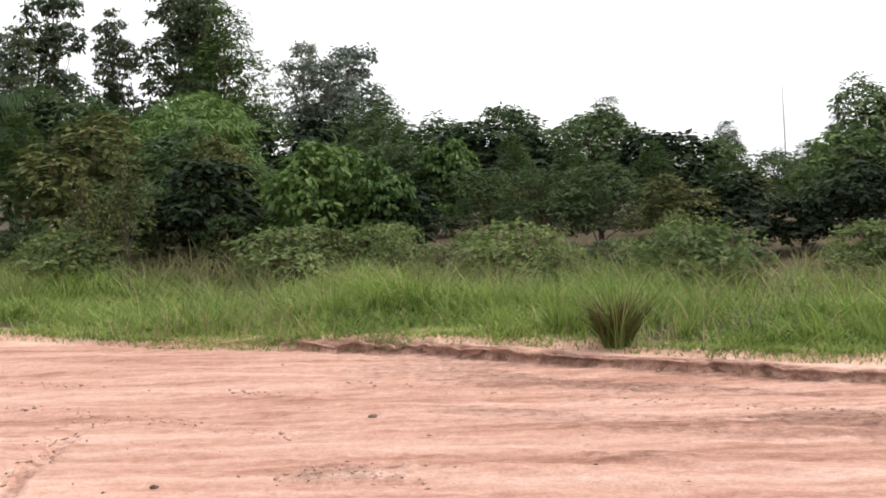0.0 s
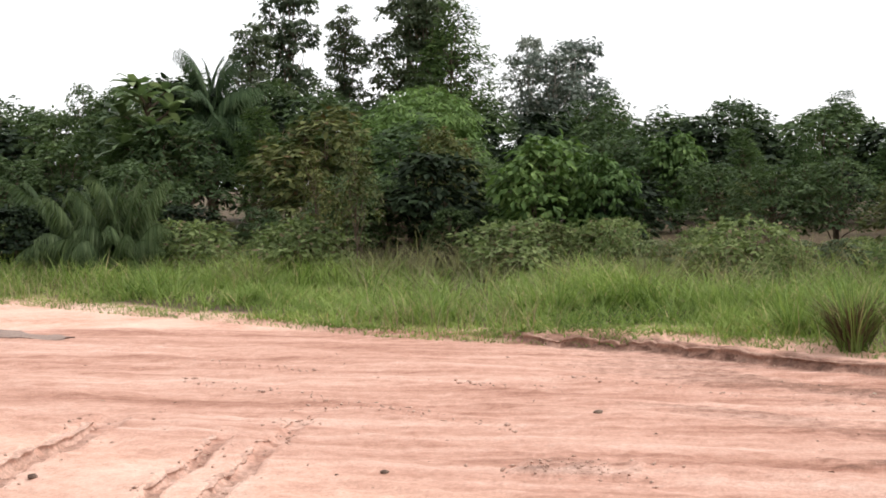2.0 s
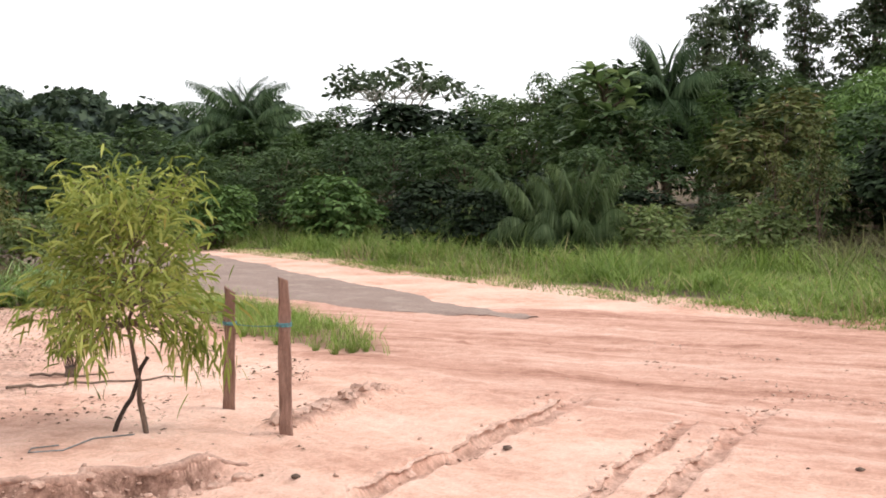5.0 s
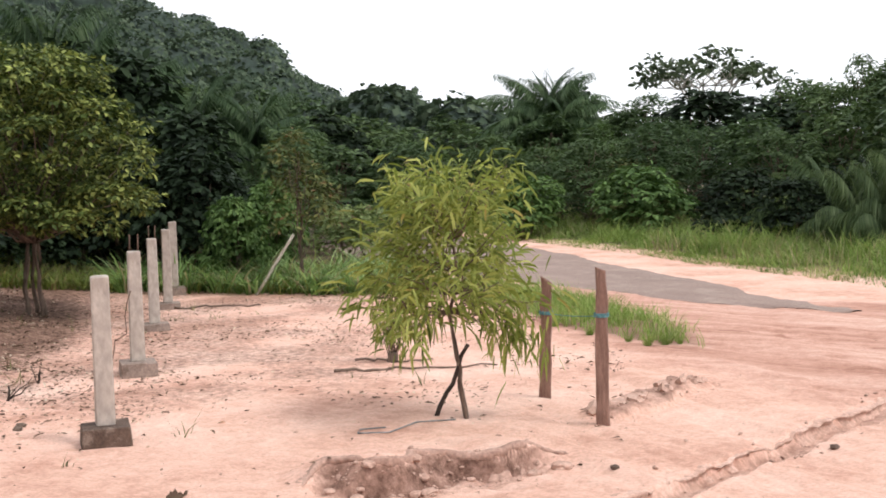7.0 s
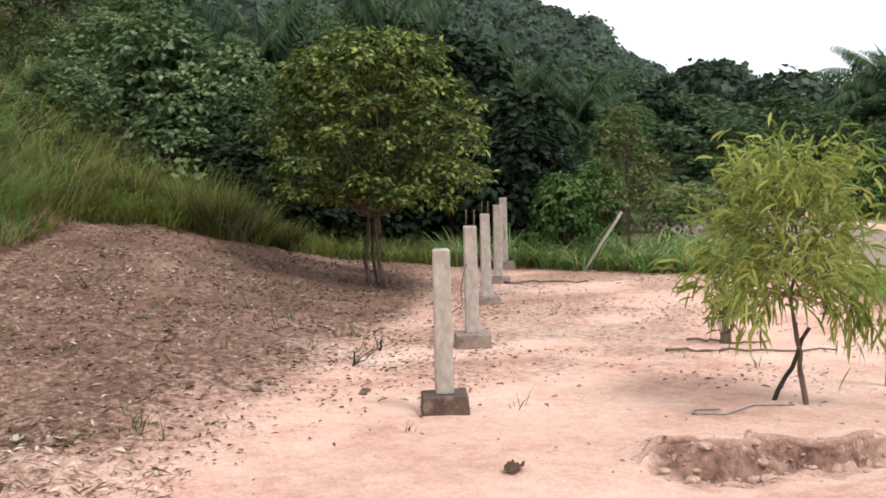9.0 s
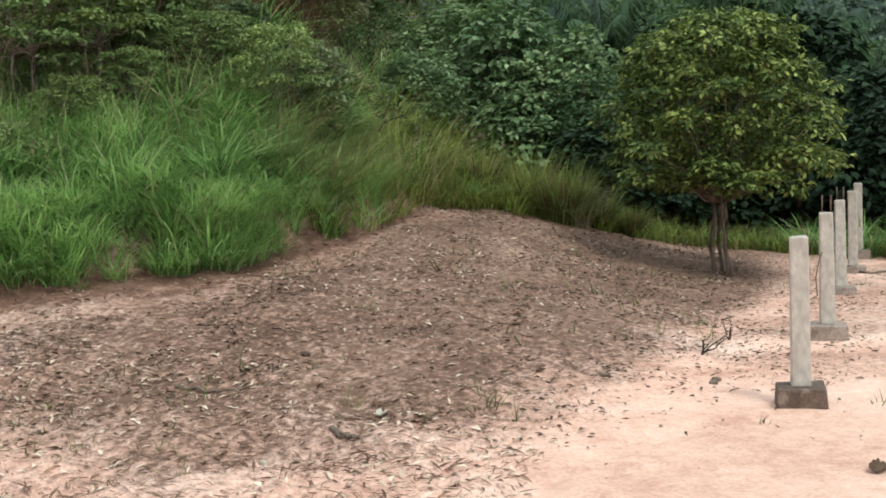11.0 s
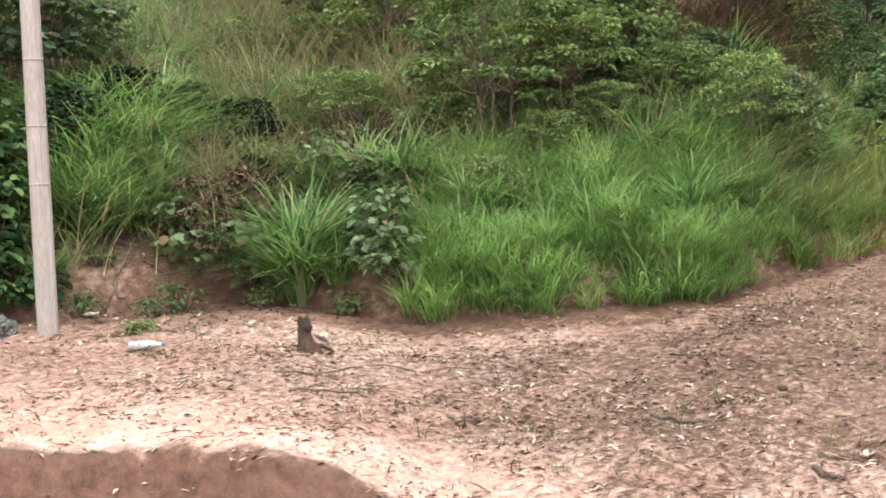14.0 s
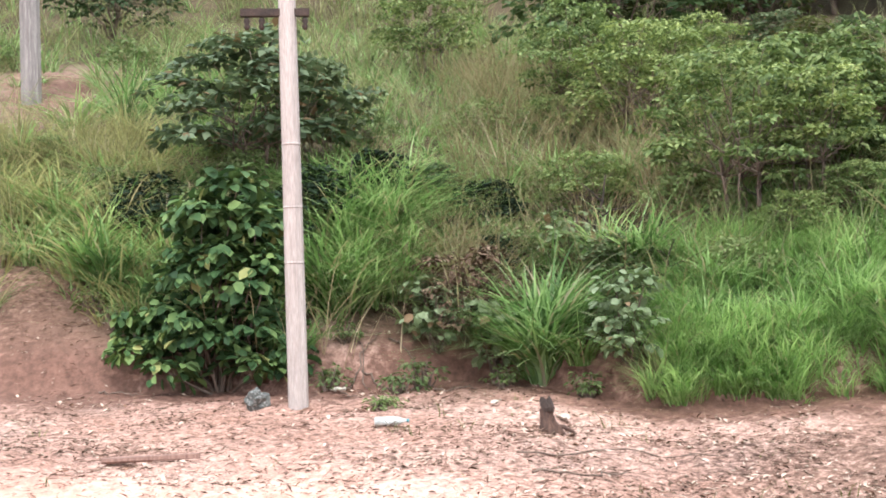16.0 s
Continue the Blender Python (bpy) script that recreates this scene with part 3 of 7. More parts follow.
def limb(rs, a, b, r0, r1, wobble=0.08, steps=5):
    """A bent, tapering path from a to b."""
    a, b = np.array(a, float), np.array(b, float)
    L = np.linalg.norm(b - a)
    out = []
    for i in range(steps + 1):
        t = i / steps
        p = a + (b - a) * t + (rs.rand(3) - 0.5) * wobble * L * math.sin(math.pi * t)
        out.append((*p, r0 + (r1 - r0) * t))
    return out


def unit(v):
    return v / np.maximum(np.linalg.norm(v, axis=-1, keepdims=True), 1e-9)


def leaves(base, out, side, L, W, shape="diamond", fold=0.18):
    """Leaves as small folded blades: base point, direction, sideways vector, length, width per leaf."""
    n = len(base)
    L, W = np.broadcast_to(np.asarray(L, float), n)[:, None], np.broadcast_to(np.asarray(W, float), n)[:, None]
    nor = unit(np.cross(out, side))
    if shape == "diamond":
        V = np.stack([base, base + out * L * 0.45 - side * W / 2 + nor * W * fold, base + out * L, base + out * L * 0.45 + side * W / 2 + nor * W * fold], 1)
        F = np.array([[0, 2, 1], [0, 3, 2]])
    elif shape == "round":
        V = np.stack([base, base + out * L * 0.25 - side * W * 0.42 + nor * W * fold, base + out * L * 0.7 - side * W * 0.46 + nor * W * fold, base + out * L - nor * L * 0.08,
                      base + out * L * 0.7 + side * W * 0.46 + nor * W * fold, base + out * L * 0.25 + side * W * 0.42 + nor * W * fold], 1)
        F = np.array([[0, 2, 1], [0, 3, 2], [0, 4, 3], [0, 5, 4]])
    else:  # a long blade that bends over
        bend = np.array([0, 0, -1.0])
        m1, m2 = base + out * L * 0.4, base + out * L * 0.72 + bend * L * 0.07
        tip = base + out * L * 0.95 + bend * L * 0.28
        V = np.stack([base - side * W * 0.3, base + side * W * 0.3, m1 + side * W / 2, m1 - side * W / 2, m2 + side * W * 0.38, m2 - side * W * 0.38, tip], 1)
        F = np.array([[0, 1, 2], [0, 2, 3], [3, 2, 4], [3, 4, 5], [5, 4, 6]])
    k = V.shape[1]
    return V.reshape(-1, 3), (F[None] + (np.arange(n) * k)[:, None, None]).reshape(-1, 3)


def foliage(name, rs, blobs, clumps, per, L, W, spread, droop=0.25, shape="diamond", inner=0.55, face=0.8):
    """A crown: rosettes of leaves on the outer shells of several lobes (x, y, z, rx, ry, rz), their faces turned up and outwards, with gaps between."""
    blobs = np.array(blobs, float)
    w = (blobs[:, 3] * blobs[:, 4] * blobs[:, 5]) ** 0.5
    c, d = np.zeros((0, 3)), np.zeros((0, 3))
    while len(c) < clumps:
        pick = rs.choice(len(blobs), clumps, p=w / w.sum())
        dd = unit(rs.normal(size=(clumps, 3)) + np.array([0, 0, 0.25]))
        dd[:, 2] = np.where(dd[:, 2] < -0.45, -dd[:, 2], dd[:, 2])
        frac = np.where(rs.rand(clumps) < 0.22, inner + (1 - inner) * rs.rand(clumps), 0.88 + 0.22 * rs.rand(clumps))
        lump = 1 + 0.15 * (np.sin(dd[:, 0] * 5 + pick) + np.sin(dd[:, 1] * 6 + 2 * pick) + np.sin(dd[:, 2] * 7 + pick)) / 3
        cc = blobs[pick, :3] + dd * blobs[pick, 3:] * (frac * lump)[:, None]
        depth = (np.linalg.norm((cc[:, None] - blobs[None, :, :3]) / blobs[None, :, 3:], axis=2) + 9.0 * (pick[:, None] == np.arange(len(blobs))[None])).min(1)
        ok = (depth > 0.72) | (rs.rand(clumps) < 0.12)
        c, d = np.concatenate([c, cc[ok]]), np.concatenate([d, dd[ok]])
    c, d = c[:clumps], d[:clumps]
    n = clumps * per
    turn = rs.rand(n) * 6.283
    off = np.stack([np.cos(turn), np.sin(turn), 0.5 * rs.normal(size=n)], -1)
    base = np.repeat(c, per, 0) + off * spread * (0.15 + 0.85 * rs.rand(n))[:, None] * np.array([1, 1, 0.6])
    nor = unit(np.repeat(d, per, 0) * 0.6 + np.array([0, 0, face]) + off * np.array([0.35, 0.35, 0]) + rs.normal(size=(n, 3)) * 0.34)
    out = np.repeat(d, per, 0) * 0.5 + off * 0.9 + rs.normal(size=(n, 3)) * 0.3 + np.array([0, 0, -droop])
    out = unit(out - 0.8 * (out * nor).sum(1, keepdims=True) * nor)
    side = unit(np.cross(nor, out))
    size = 0.65 + 0.7 * rs.rand(n)
    V, F = leaves(base, out, side, L * size, W * size, shape)
    return fill(bpy.data.meshes.new(name), V, F)


def blades(name, rs, x, y, z, hgt, wid, lean=0.35, curve=0.35, seg=3, heading=None):
    """Grass: bent, tapering blades rooted at x, y, z, each bending towards its heading."""
    n = len(x)
    a = rs.rand(n) * 2 * math.pi if heading is None else heading
    d = np.stack([np.cos(a), np.sin(a), np.zeros(n)], -1)
    s = np.stack([-np.sin(a + rs.normal(size=n) * 0.5), np.cos(a), np.zeros(n)], -1)
    ln, cv = lean * rs.rand(n)[:, None], curve * (0.3 + rs.rand(n))[:, None]
    hgt, wid = np.broadcast_to(hgt, n)[:, None], np.broadcast_to(wid, n)[:, None]
    root = np.stack([x, y, z], -1)
    V = []
    for i in range(seg + 1):
        t = i / seg
        p = root + d * hgt * (ln * t + cv * t * t) + np.array([0, 0, 1.0]) * hgt * (t - 0.38 * cv * t * t * 1.2)
        wdt = wid * (1 - 0.92 * t ** 1.6) / 2
        V += [p - s * wdt, p + s * wdt]
    V = np.stack(V, 1)
    F = np.array([[2 * i, 2 * i + 1, 2 * i + 3, 2 * i + 2] for i in range(seg)])
    k = V.shape[1]
    return fill(bpy.data.meshes.new(name), V.reshape(-1, 3), (F[None] + (np.arange(n) * k)[:, None, None]).reshape(-1, 4))


# ---- plants, each kind built once in a few forms ----
def lobes(rs, n, w, h, lift=0.0, size=0.55):
    out = []
    for i in range(n):
        a, rr = rs.rand() * 2 * math.pi, math.sqrt(rs.rand()) * w * 0.32
        t = (i + 0.5) / n
        s = size * (0.75 + 0.5 * rs.rand())
        taper = 1 - 0.45 * t
        out.append((math.cos(a) * rr * taper, math.sin(a) * rr * taper, lift + (h - lift) * (0.22 + 0.62 * t), w / 2 * s * taper * 1.25, w / 2 * s * taper * 1.25, (h - lift) * s * 0.42))
    return out


def woody(name, label, category, rs, w, h, lift, nl, clumps, per, L, W, spread, mat, bark, droop=0.25, shape="diamond", trunk=0.09, size=0.55, stems=1):
    """A tree or shrub at the origin, w wide and h high: trunk with limbs, and crown."""
    root = tagged(new(name), label, category)
    bl = lobes(rs, nl, w, h, lift, size)
    paths = []
    for s in range(stems):
        a = rs.rand() * 6.28
        foot = (math.cos(a) * 0.12 * (stems > 1), math.sin(a) * 0.12 * (stems > 1), -0.25)
        top = (math.cos(a) * 0.1 * w * (stems > 1), math.sin(a) * 0.1 * w * (stems > 1), lift + (h - lift) * 0.8)
        trunkp = limb(rs, foot, top, trunk, trunk * 0.25, 0.06, 7)
        paths.append(trunkp)
        for b in bl[s::stems]:
            t = min(6, max(1, int(7 * max(0.1, (b[2] - 0.25 * h) / top[2]))))
            paths.append(limb(rs, trunkp[t][:3], b[:3], trunk * 0.4, trunk * 0.12, 0.15))
            for _ in range(2 if trunk > 0.06 else 0):
                e = np.array(b[:3]) + unit(rs.normal(size=3)) * np.array(b[3:]) * 0.8
                paths.append(limb(rs, b[:3], e, trunk * 0.16, trunk * 0.05, 0.15, 3))
    part("trunk", tube(paths, 4), bark, root)
    part("crown", foliage("crown", rs, bl, clumps, per, L, W, spread, droop, shape, 0.55, 0.35 if h < 1.5 else 0.8), mat, root)
    return root


def frond_mesh(rs, L, leaflet, start=70, bend=80):
    """An arching palm frond along +x, that leaves at start degrees and bends over: rib and drooping leaflets on both sides."""
    n = 56
    t = np.linspace(0, 1, n)
    th = np.radians(start - bend * t ** 1.3)
    X, Z = np.cumsum(np.cos(th)) * L / n, np.cumsum(np.sin(th)) * L / n
    base, out, side, LL = [], [], [], []
    for i in range(4, n):
        for sgn in (-1, 1):
            base.append((X[i], 0, Z[i]))
            sp = 1 - 0.35 * t[i]
            out.append((0.55 + 0.2 * rs.rand(), sgn * sp, -0.35 - 0.5 * rs.rand() - 0.25 * t[i]))
            side.append((1, -sgn * 0.4, 0.2 * rs.normal()))
            LL.append(leaflet * (0.35 + 0.65 * math.sin(math.pi * min(1, 0.12 + 0.95 * t[i]))) * (0.85 + 0.3 * rs.rand()))
    V, F = leaves(np.array(base), unit(np.array(out)), unit(np.array(side)), np.array(LL), np.array(LL) * 0.075, "blade", 0)
    me = fill(bpy.data.meshes.new("frond"), V, F)
    bm = tube([[(X[i], 0, Z[i], 0.028 * L / 3 * (1.1 - t[i])) for i in range(0, n, 4)]], 4)
    bm.from_mesh(me)
    bm.to_mesh(me)
    bm.free()
    return me


def palm(label, rs, L, nf, trunk_h, leaflet, mat, category="palm"):
    root = tagged(new("palm"), label, category)
    if trunk_h > 0:
        part("trunk", tube([[(0, 0, -0.2, 0.26), (0.03, 0, trunk_h * 0.4, 0.24), (0.02, 0.03, trunk_h * 0.8, 0.27), (0, 0, trunk_h, 0.18)]], 9), BARK, root)
    kinds = [frond_mesh(rs, L, leaflet, 82 - 30 * k, 66 + 12 * k) for k in range(4)]
    for i in range(nf):
        k = min(3, int(4 * i / nf))
        f = part("frond", kinds[k], mat, root)
        f.matrix_local = pose(0, 0, max(trunk_h, 0.05), 0, -6 + 12 * rs.rand(), i * 137.5 + 20 * rs.rand())
    return root


def rnd(k):
    return np.random.RandomState(k)


def tiered(label, seed, w, h, lift, tiers, mat, L, W, clumps, per, bark=BARK, fan=5):
    """A tall tree whose drooping sprays stand out in uneven tiers, with sky between them."""
    rs = rnd(seed)
    root = tagged(new("tree"), label, "tree")
    trunkp = limb(rs, (0, 0, -0.25), (0.04 * w, 0, h * 0.97), 0.10, 0.02, 0.03, 9)
    bl, paths = [], [trunkp]
    for i in range(tiers):
        v = (i + 0.5) / tiers
        for k in range(fan):
            a = 2.4 * (i * fan + k) + 0.6 * rs.rand()
            reach = w / 2 * (0.35 + 0.65 * math.sin(math.pi * min(1, 0.25 + 0.72 * v))) * (0.15 + 0.8 * rs.rand())
            z = lift + (h - lift) * v + 0.05 * h * rs.normal() * 0.5
            s = w * (0.13 + 0.09 * rs.rand()) * (1.1 - 0.45 * v)
            bl.append((math.cos(a) * reach, math.sin(a) * reach, z, s, s, s * 0.8))
            t = min(8, max(1, int(9 * z / h) - 1))
            paths.append(limb(rs, trunkp[t][:3], (math.cos(a) * reach, math.sin(a) * reach, z), 0.025, 0.008, 0.12, 4))
    bl.append((0.04 * w, 0, h * 0.965, w * 0.09, w * 0.09, h * 0.035))
    part("trunk", tube(paths, 4), bark, root)
    part("crown", foliage("crown", rs, bl, clumps, per, L, W, 0.12, 0.7, "diamond", 0.4, 0.5), mat, root)
    return root


def creeper_mound(seed, w, h):
    """A tree smothered in creeper: one smooth dome with hanging trails."""
    rs = rnd(seed)
    root = tagged(new("bush"), "rounded mound of bright green creeper", "creeper")
    bl = [(0, 0, h * 0.60, w * 0.44, w * 0.44, h * 0.38), (0.26 * w, 0.08 * w, h * 0.48, w * 0.30, w * 0.30, h * 0.33), (-0.28 * w, -0.05 * w, h * 0.44, w * 0.28, w * 0.28, h * 0.30), (0.05 * w, -0.2 * w, h * 0.35, w * 0.34, w * 0.30, h * 0.30)]
    part("trunk", tube([limb(rs, (0, 0, -0.25), (0, 0, h * 0.7), 0.09, 0.04, 0.06, 6)], 6), BARK, root)
    part("crown", foliage("crown", rs, bl, 1000, 8, 0.20, 0.045, 0.14, 1.1, "diamond", 0.7, 0.8), GREEN["vine"], root)
    return root


def rosette_tree(seed, h):
    """A slim tree with rosettes of very large leaves at its branch ends."""
    rs = rnd(seed)
    root = tagged(new("tree"), "tree with rosettes of large upright leaves", "tree")
    paths, base, out = [limb(rs, (0, 0, -0.25), (0, 0, h * 0.82), 0.10, 0.05, 0.03, 7)], [], []
    for i in range(15):
        a, v = i * 2.4, (i + 0.5) / 15
        e = np.array([math.cos(a) * 0.85 * (1.05 - 0.7 * v), math.sin(a) * 0.85 * (1.05 - 0.7 * v), h * (0.36 + 0.50 * v)])
        paths.append(limb(rs, (0, 0, h * (0.30 + 0.45 * v)), e, 0.04, 0.02, 0.1, 4))
        for k in range(13):
            b = k * 2.4 + rs.rand()
            base.append(e + rs.normal(size=3) * 0.03)
            out.append((math.cos(b), math.sin(b), -0.35 + 1.5 * k / 13))
    out = unit(np.array(out))
    side = unit(np.cross(out, np.array([0, 0, 1.0]) + 0.15 * rs.normal(size=out.shape)))
    V, F = leaves(np.array(base), out, side, 0.55 + 0.25 * rs.rand(len(out)), 0.17 + 0.05 * rs.rand(len(out)), "blade", 0)
    part("trunk", tube(paths, 5), BARK, root)
    part("crown", fill(bpy.data.meshes.new("crown"), V, F), GREEN["leafy"], root)
    return root


FORMS = {}
FORMS["broad"] = [(woody("bush", "leafy broad-leaved bush with bright green leaves", "bush", rnd(10 + i), 3.0, 2.6, 0.1, 16, 430, 7, 0.20, 0.09, 0.12, GREEN["broad"], BARK, 0.7, "round", 0.05, 0.46, 3), 3.0, 2.6) for i in range(3)]
FORMS["mid"] = [(woody("tree", "dense mid-green tree at the forest edge", "tree", rnd(20 + i), 3.6, 4.4, 0.3, 19, 660, 7, 0.15, 0.08, 0.125, GREEN["mid"], BARK, 0.3, "diamond", 0.09, 0.42, 1), 3.6, 4.4) for i in range(4)]
FORMS["far"] = [(woody("tree", "crowded tree in the closed forest", "tree", rnd(25 + i), 3.6, 4.4, 0.3, 14, 340, 7, 0.22, 0.12, 0.17, GREEN["mid"], BARK, 0.3, "diamond", 0.09, 0.48, 1), 3.6, 4.4) for i in range(3)]
FORMS["dark"] = [(tiered("tall narrow tree with dark hanging leaves", 30 + i, 2.6, 7.0, 1.6, 9, GREEN["dark"], 0.155, 0.075, 1150, 8, BARK, 6), 2.5, 7.0) for i in range(3)]
FORMS["fine"] = [(woody("tree", "fresh green tree with fine foliage", "tree", rnd(40), 2.6, 6.5, 0.8, 16, 900, 8, 0.15, 0.05, 0.14, GREEN["fine"], BARK, 0.2, "diamond", 0.09, 0.48, 1), 2.6, 6.5)]
FORMS["silver"] = [(tiered("slender tree with sparse silvery leaves", 50 + i, 2.8, 6.5, 2.6, 6, GREEN["silver"], 0.155, 0.075, 720, 8, PALEBARK, 6), 2.6, 6.5) for i in range(2)]
FORMS["olive"] = [(woody("shrub", "tangled olive shrub with browning leaves", "shrub", rnd(60 + i), 2.6, 2.8, 0.1, 13, 380, 7, 0.16, 0.075, 0.13, GREEN["olive"], BARK, 0.3, "diamond", 0.035, 0.46, 4), 2.6, 2.8) for i in range(3)]
FORMS["shade"] = [(woody("bush", "dense dark bush, deep shade put into its leaf colour", "bush", rnd(70 + i), 2.4, 2.4, 0.1, 10, 330, 7, 0.19, 0.10, 0.13, GREEN["shade"], BARK, 0.4, "diamond", 0.05, 0.55, 2), 2.4, 2.4) for i in range(2)]
FORMS["vine"] = [(creeper_mound(80, 3.2, 3.2), 3.2, 3.2)]
FORMS["brush"] = [(woody("shrub", "low tangled scrub with pale and reddish leaves", "shrub", rnd(90 + i), 1.8, 1.0, 0.05, 18, 300, 6, 0.085, 0.042, 0.11, GREEN["brush"], BARK, 0.1, "diamond", 0.014, 0.34, 5), 1.8, 1.0) for i in range(3)]
FORMS["airy"] = [(woody("tree", "thin airy young tree with sparse olive leaves", "tree", rnd(95), 1.3, 2.4, 0.5, 12, 200, 6, 0.10, 0.04, 0.10, GREEN["olive"], BARK, 0.4, "diamond", 0.03, 0.42, 1), 1.3, 2.4)]
FORMS["palm"] = [(palm("tall palm with long arching fronds", rnd(100 + i), 2.6, 38, 3.2, 0.66, GREEN["palm"]), 4.4, 4.9) for i in range(2)]
FORMS["palmbush"] = [(palm("young stemless palm with feathery fronds", rnd(110 + i), 1.9, 30, 0.0, 0.55, GREEN["palmbush"]), 3.0, 1.9) for i in range(2)]
FORMS["big"] = [(rosette_tree(120, 5.0), 2.4, 5.0)]


def layered(label, seed, w, h, mat, n=26, clumps=420, L=0.09, W=0.045, bark=BARK, bare=0.3, stems=6):
    """A shrub of several thin stems that carry flat, spreading sprays of leaves one over another."""
    rs = rnd(seed)
    root = tagged(new("shrub"), label, "shrub")
    bl, paths = [], []
    for i in range(n):
        a, v = i * 2.4 + 0.5 * rs.rand(), (i + 0.5) / n
        rr = 0.40 * w * math.sqrt(max(0.06, 1 - (1.5 * v - 0.55) ** 2)) * (0.55 + 0.55 * rs.rand())
        s = w * (0.085 + 0.085 * rs.rand())
        bl.append((math.cos(a) * rr, math.sin(a) * rr, h * (bare + (0.93 - bare) * v) + 0.05 * h * rs.normal() * (1 - v), s, s, s * 0.38))
    for i in range(stems):
        a = i * 6.283 / stems
        foot, mid = (math.cos(a) * 0.05 * w, math.sin(a) * 0.05 * w, -0.12), (math.cos(a) * 0.10 * w, math.sin(a) * 0.10 * w, h * bare)
        paths.append(limb(rs, foot, mid, 0.02, 0.014, 0.12))
        for b in bl[i::stems]:
            paths.append(limb(rs, mid, b[:3], 0.012, 0.004, 0.14))
    tagged(part("stem", tube(paths, 5), bark, root), kind="stuff")
    part("crown", foliage("crown", rs, bl, clumps, 9, L, W, 0.08, 0.15, "diamond", 0.25), mat, root)
    return root


FORMS["leafy"] = [(woody("bush", "dense bush with glossy mid-green leaves", "bush", rnd(160 + i), 3.0, 3.0, 0.1, 14, 800, 8, 0.125, 0.075, 0.12, GREEN["leafy"], BARK, 0.5, "diamond", 0.05, 0.5, 3), 3.0, 3.0) for i in range(2)]
FORMS["layered"] = [(layered("light green shrub with flat sprays of small leaves", 140 + i, 2.4, 2.2, GREEN["light_shrub"], 28, 660, 0.078, 0.040), 2.4, 2.2) for i in range(3)]
FORMS["open"] = [(layered("open shrub with grey-green rounded leaves and bare twigs", 150 + i, 2.6, 2.4, GREEN["open"], 22, 330, 0.13, 0.085), 2.6, 2.4) for i in range(2)]


def umbrella_tree():
    """A flat crown of large lobed leaves on limbs that fork low and curve out."""
    rs = rnd(130)
    root = tagged(new("tree"), "flat-topped umbrella tree with bare forking pale limbs", "tree")
    fork = (0.0, 0, 3.3)
    paths, base, out = [limb(rs, (0, 0, -0.2), fork, 0.12, 0.09, 0.03)], [], []
    for i in range(9):
        a, rr = i * 0.7, 1.35 + 0.45 * rs.rand()
        knee = (math.cos(a) * rr * 0.62, math.sin(a) * rr * 0.62, 4.45 + 0.2 * rs.rand())
        paths.append([(*fork, 0.055)] + [(math.cos(a) * rr * q, math.sin(a) * rr * q, 3.3 + 1.15 * q ** 0.7, 0.05 - 0.02 * q) for q in (0.2, 0.4)] + [(*knee, 0.034)])
        for k in range(5):
            b, q = a + 0.55 * (k - 2) * (0.6 + 0.5 * rs.rand()), 0.5 + 2.0 * math.sqrt((k * 2.3 % 5 + 0.5) / 5)
            e = np.array([math.cos(b) * q, math.sin(b) * q, 5.55 - 0.08 * q * q + 0.24 * rs.normal()])
            paths.append(limb(rs, knee, e, 0.026, 0.012, 0.14, 4))
            for m in range(19):
                t = m * 2.4 + rs.rand()
                base.append(e + 0.16 * rs.normal(size=3) * np.array([1, 1, 0.6]))
                out.append((math.cos(t), math.sin(t), -0.35 + 0.5 * rs.normal()))
    out = unit(np.array(out))
    side = unit(np.cross(np.array([0, 0, 1.0]) + 0.6 * rs.normal(size=out.shape), out))
    V, F = leaves(np.array(base), out, side, 0.22 + 0.12 * rs.rand(len(out)), 0.16, "round", 0.12)
    part("trunk", tube(paths, 6), PALEBARK, root)
    part("crown", fill(bpy.data.meshes.new("crown"), V, F), GREEN["dark"], root)
    return root


FORMS["umbrella"] = [(umbrella_tree(), 5.0, 5.9)]
USED = {k: 0 for k in FORMS}


def plant(kind, az, r, top, width):
    """Sets a plant of that kind at a bearing and distance, with its top at that height above the camera's ground and that width."""
    forms = FORMS[kind]
    root, w0, h0 = forms[USED[kind] % len(forms)]
    first = USED[kind] < len(forms)
    USED[kind] += 1
    x, y = spot(az, r)
    z = float(height(x, y))
    tall = max(top - z, 0.4)
    s = width / w0
    if kind == "palmbush":
        tall = tall + 0.15
    sz = tall / h0
    s = min(s, 1.45 * sz)
    m = pose(x, y, z, 0, 0, 57.0 * USED[kind]) @ Matrix.Diagonal((s, s, sz, 1))
    if first:
        root.matrix_basis = m
        return root
    ob = copy_thing(root, pose(0, 0, 0))
    ob.matrix_basis = m
    return ob



def sighted(yaw, az, dip, lift=0.0):
    """Where a line of sight, at that bearing and that many degrees below level, comes to the ground (or to lift over it)."""
    ox, oy = spot(yaw, REACH)
    for i in range(60, 700):
        d = i * 0.05
        x, y = ox - math.sin(radians(az)) * d, oy + math.cos(radians(az)) * d
        if EYE - d * math.tan(radians(dip)) <= float(height(x, y)) + lift:
            return x, y
    return x, y


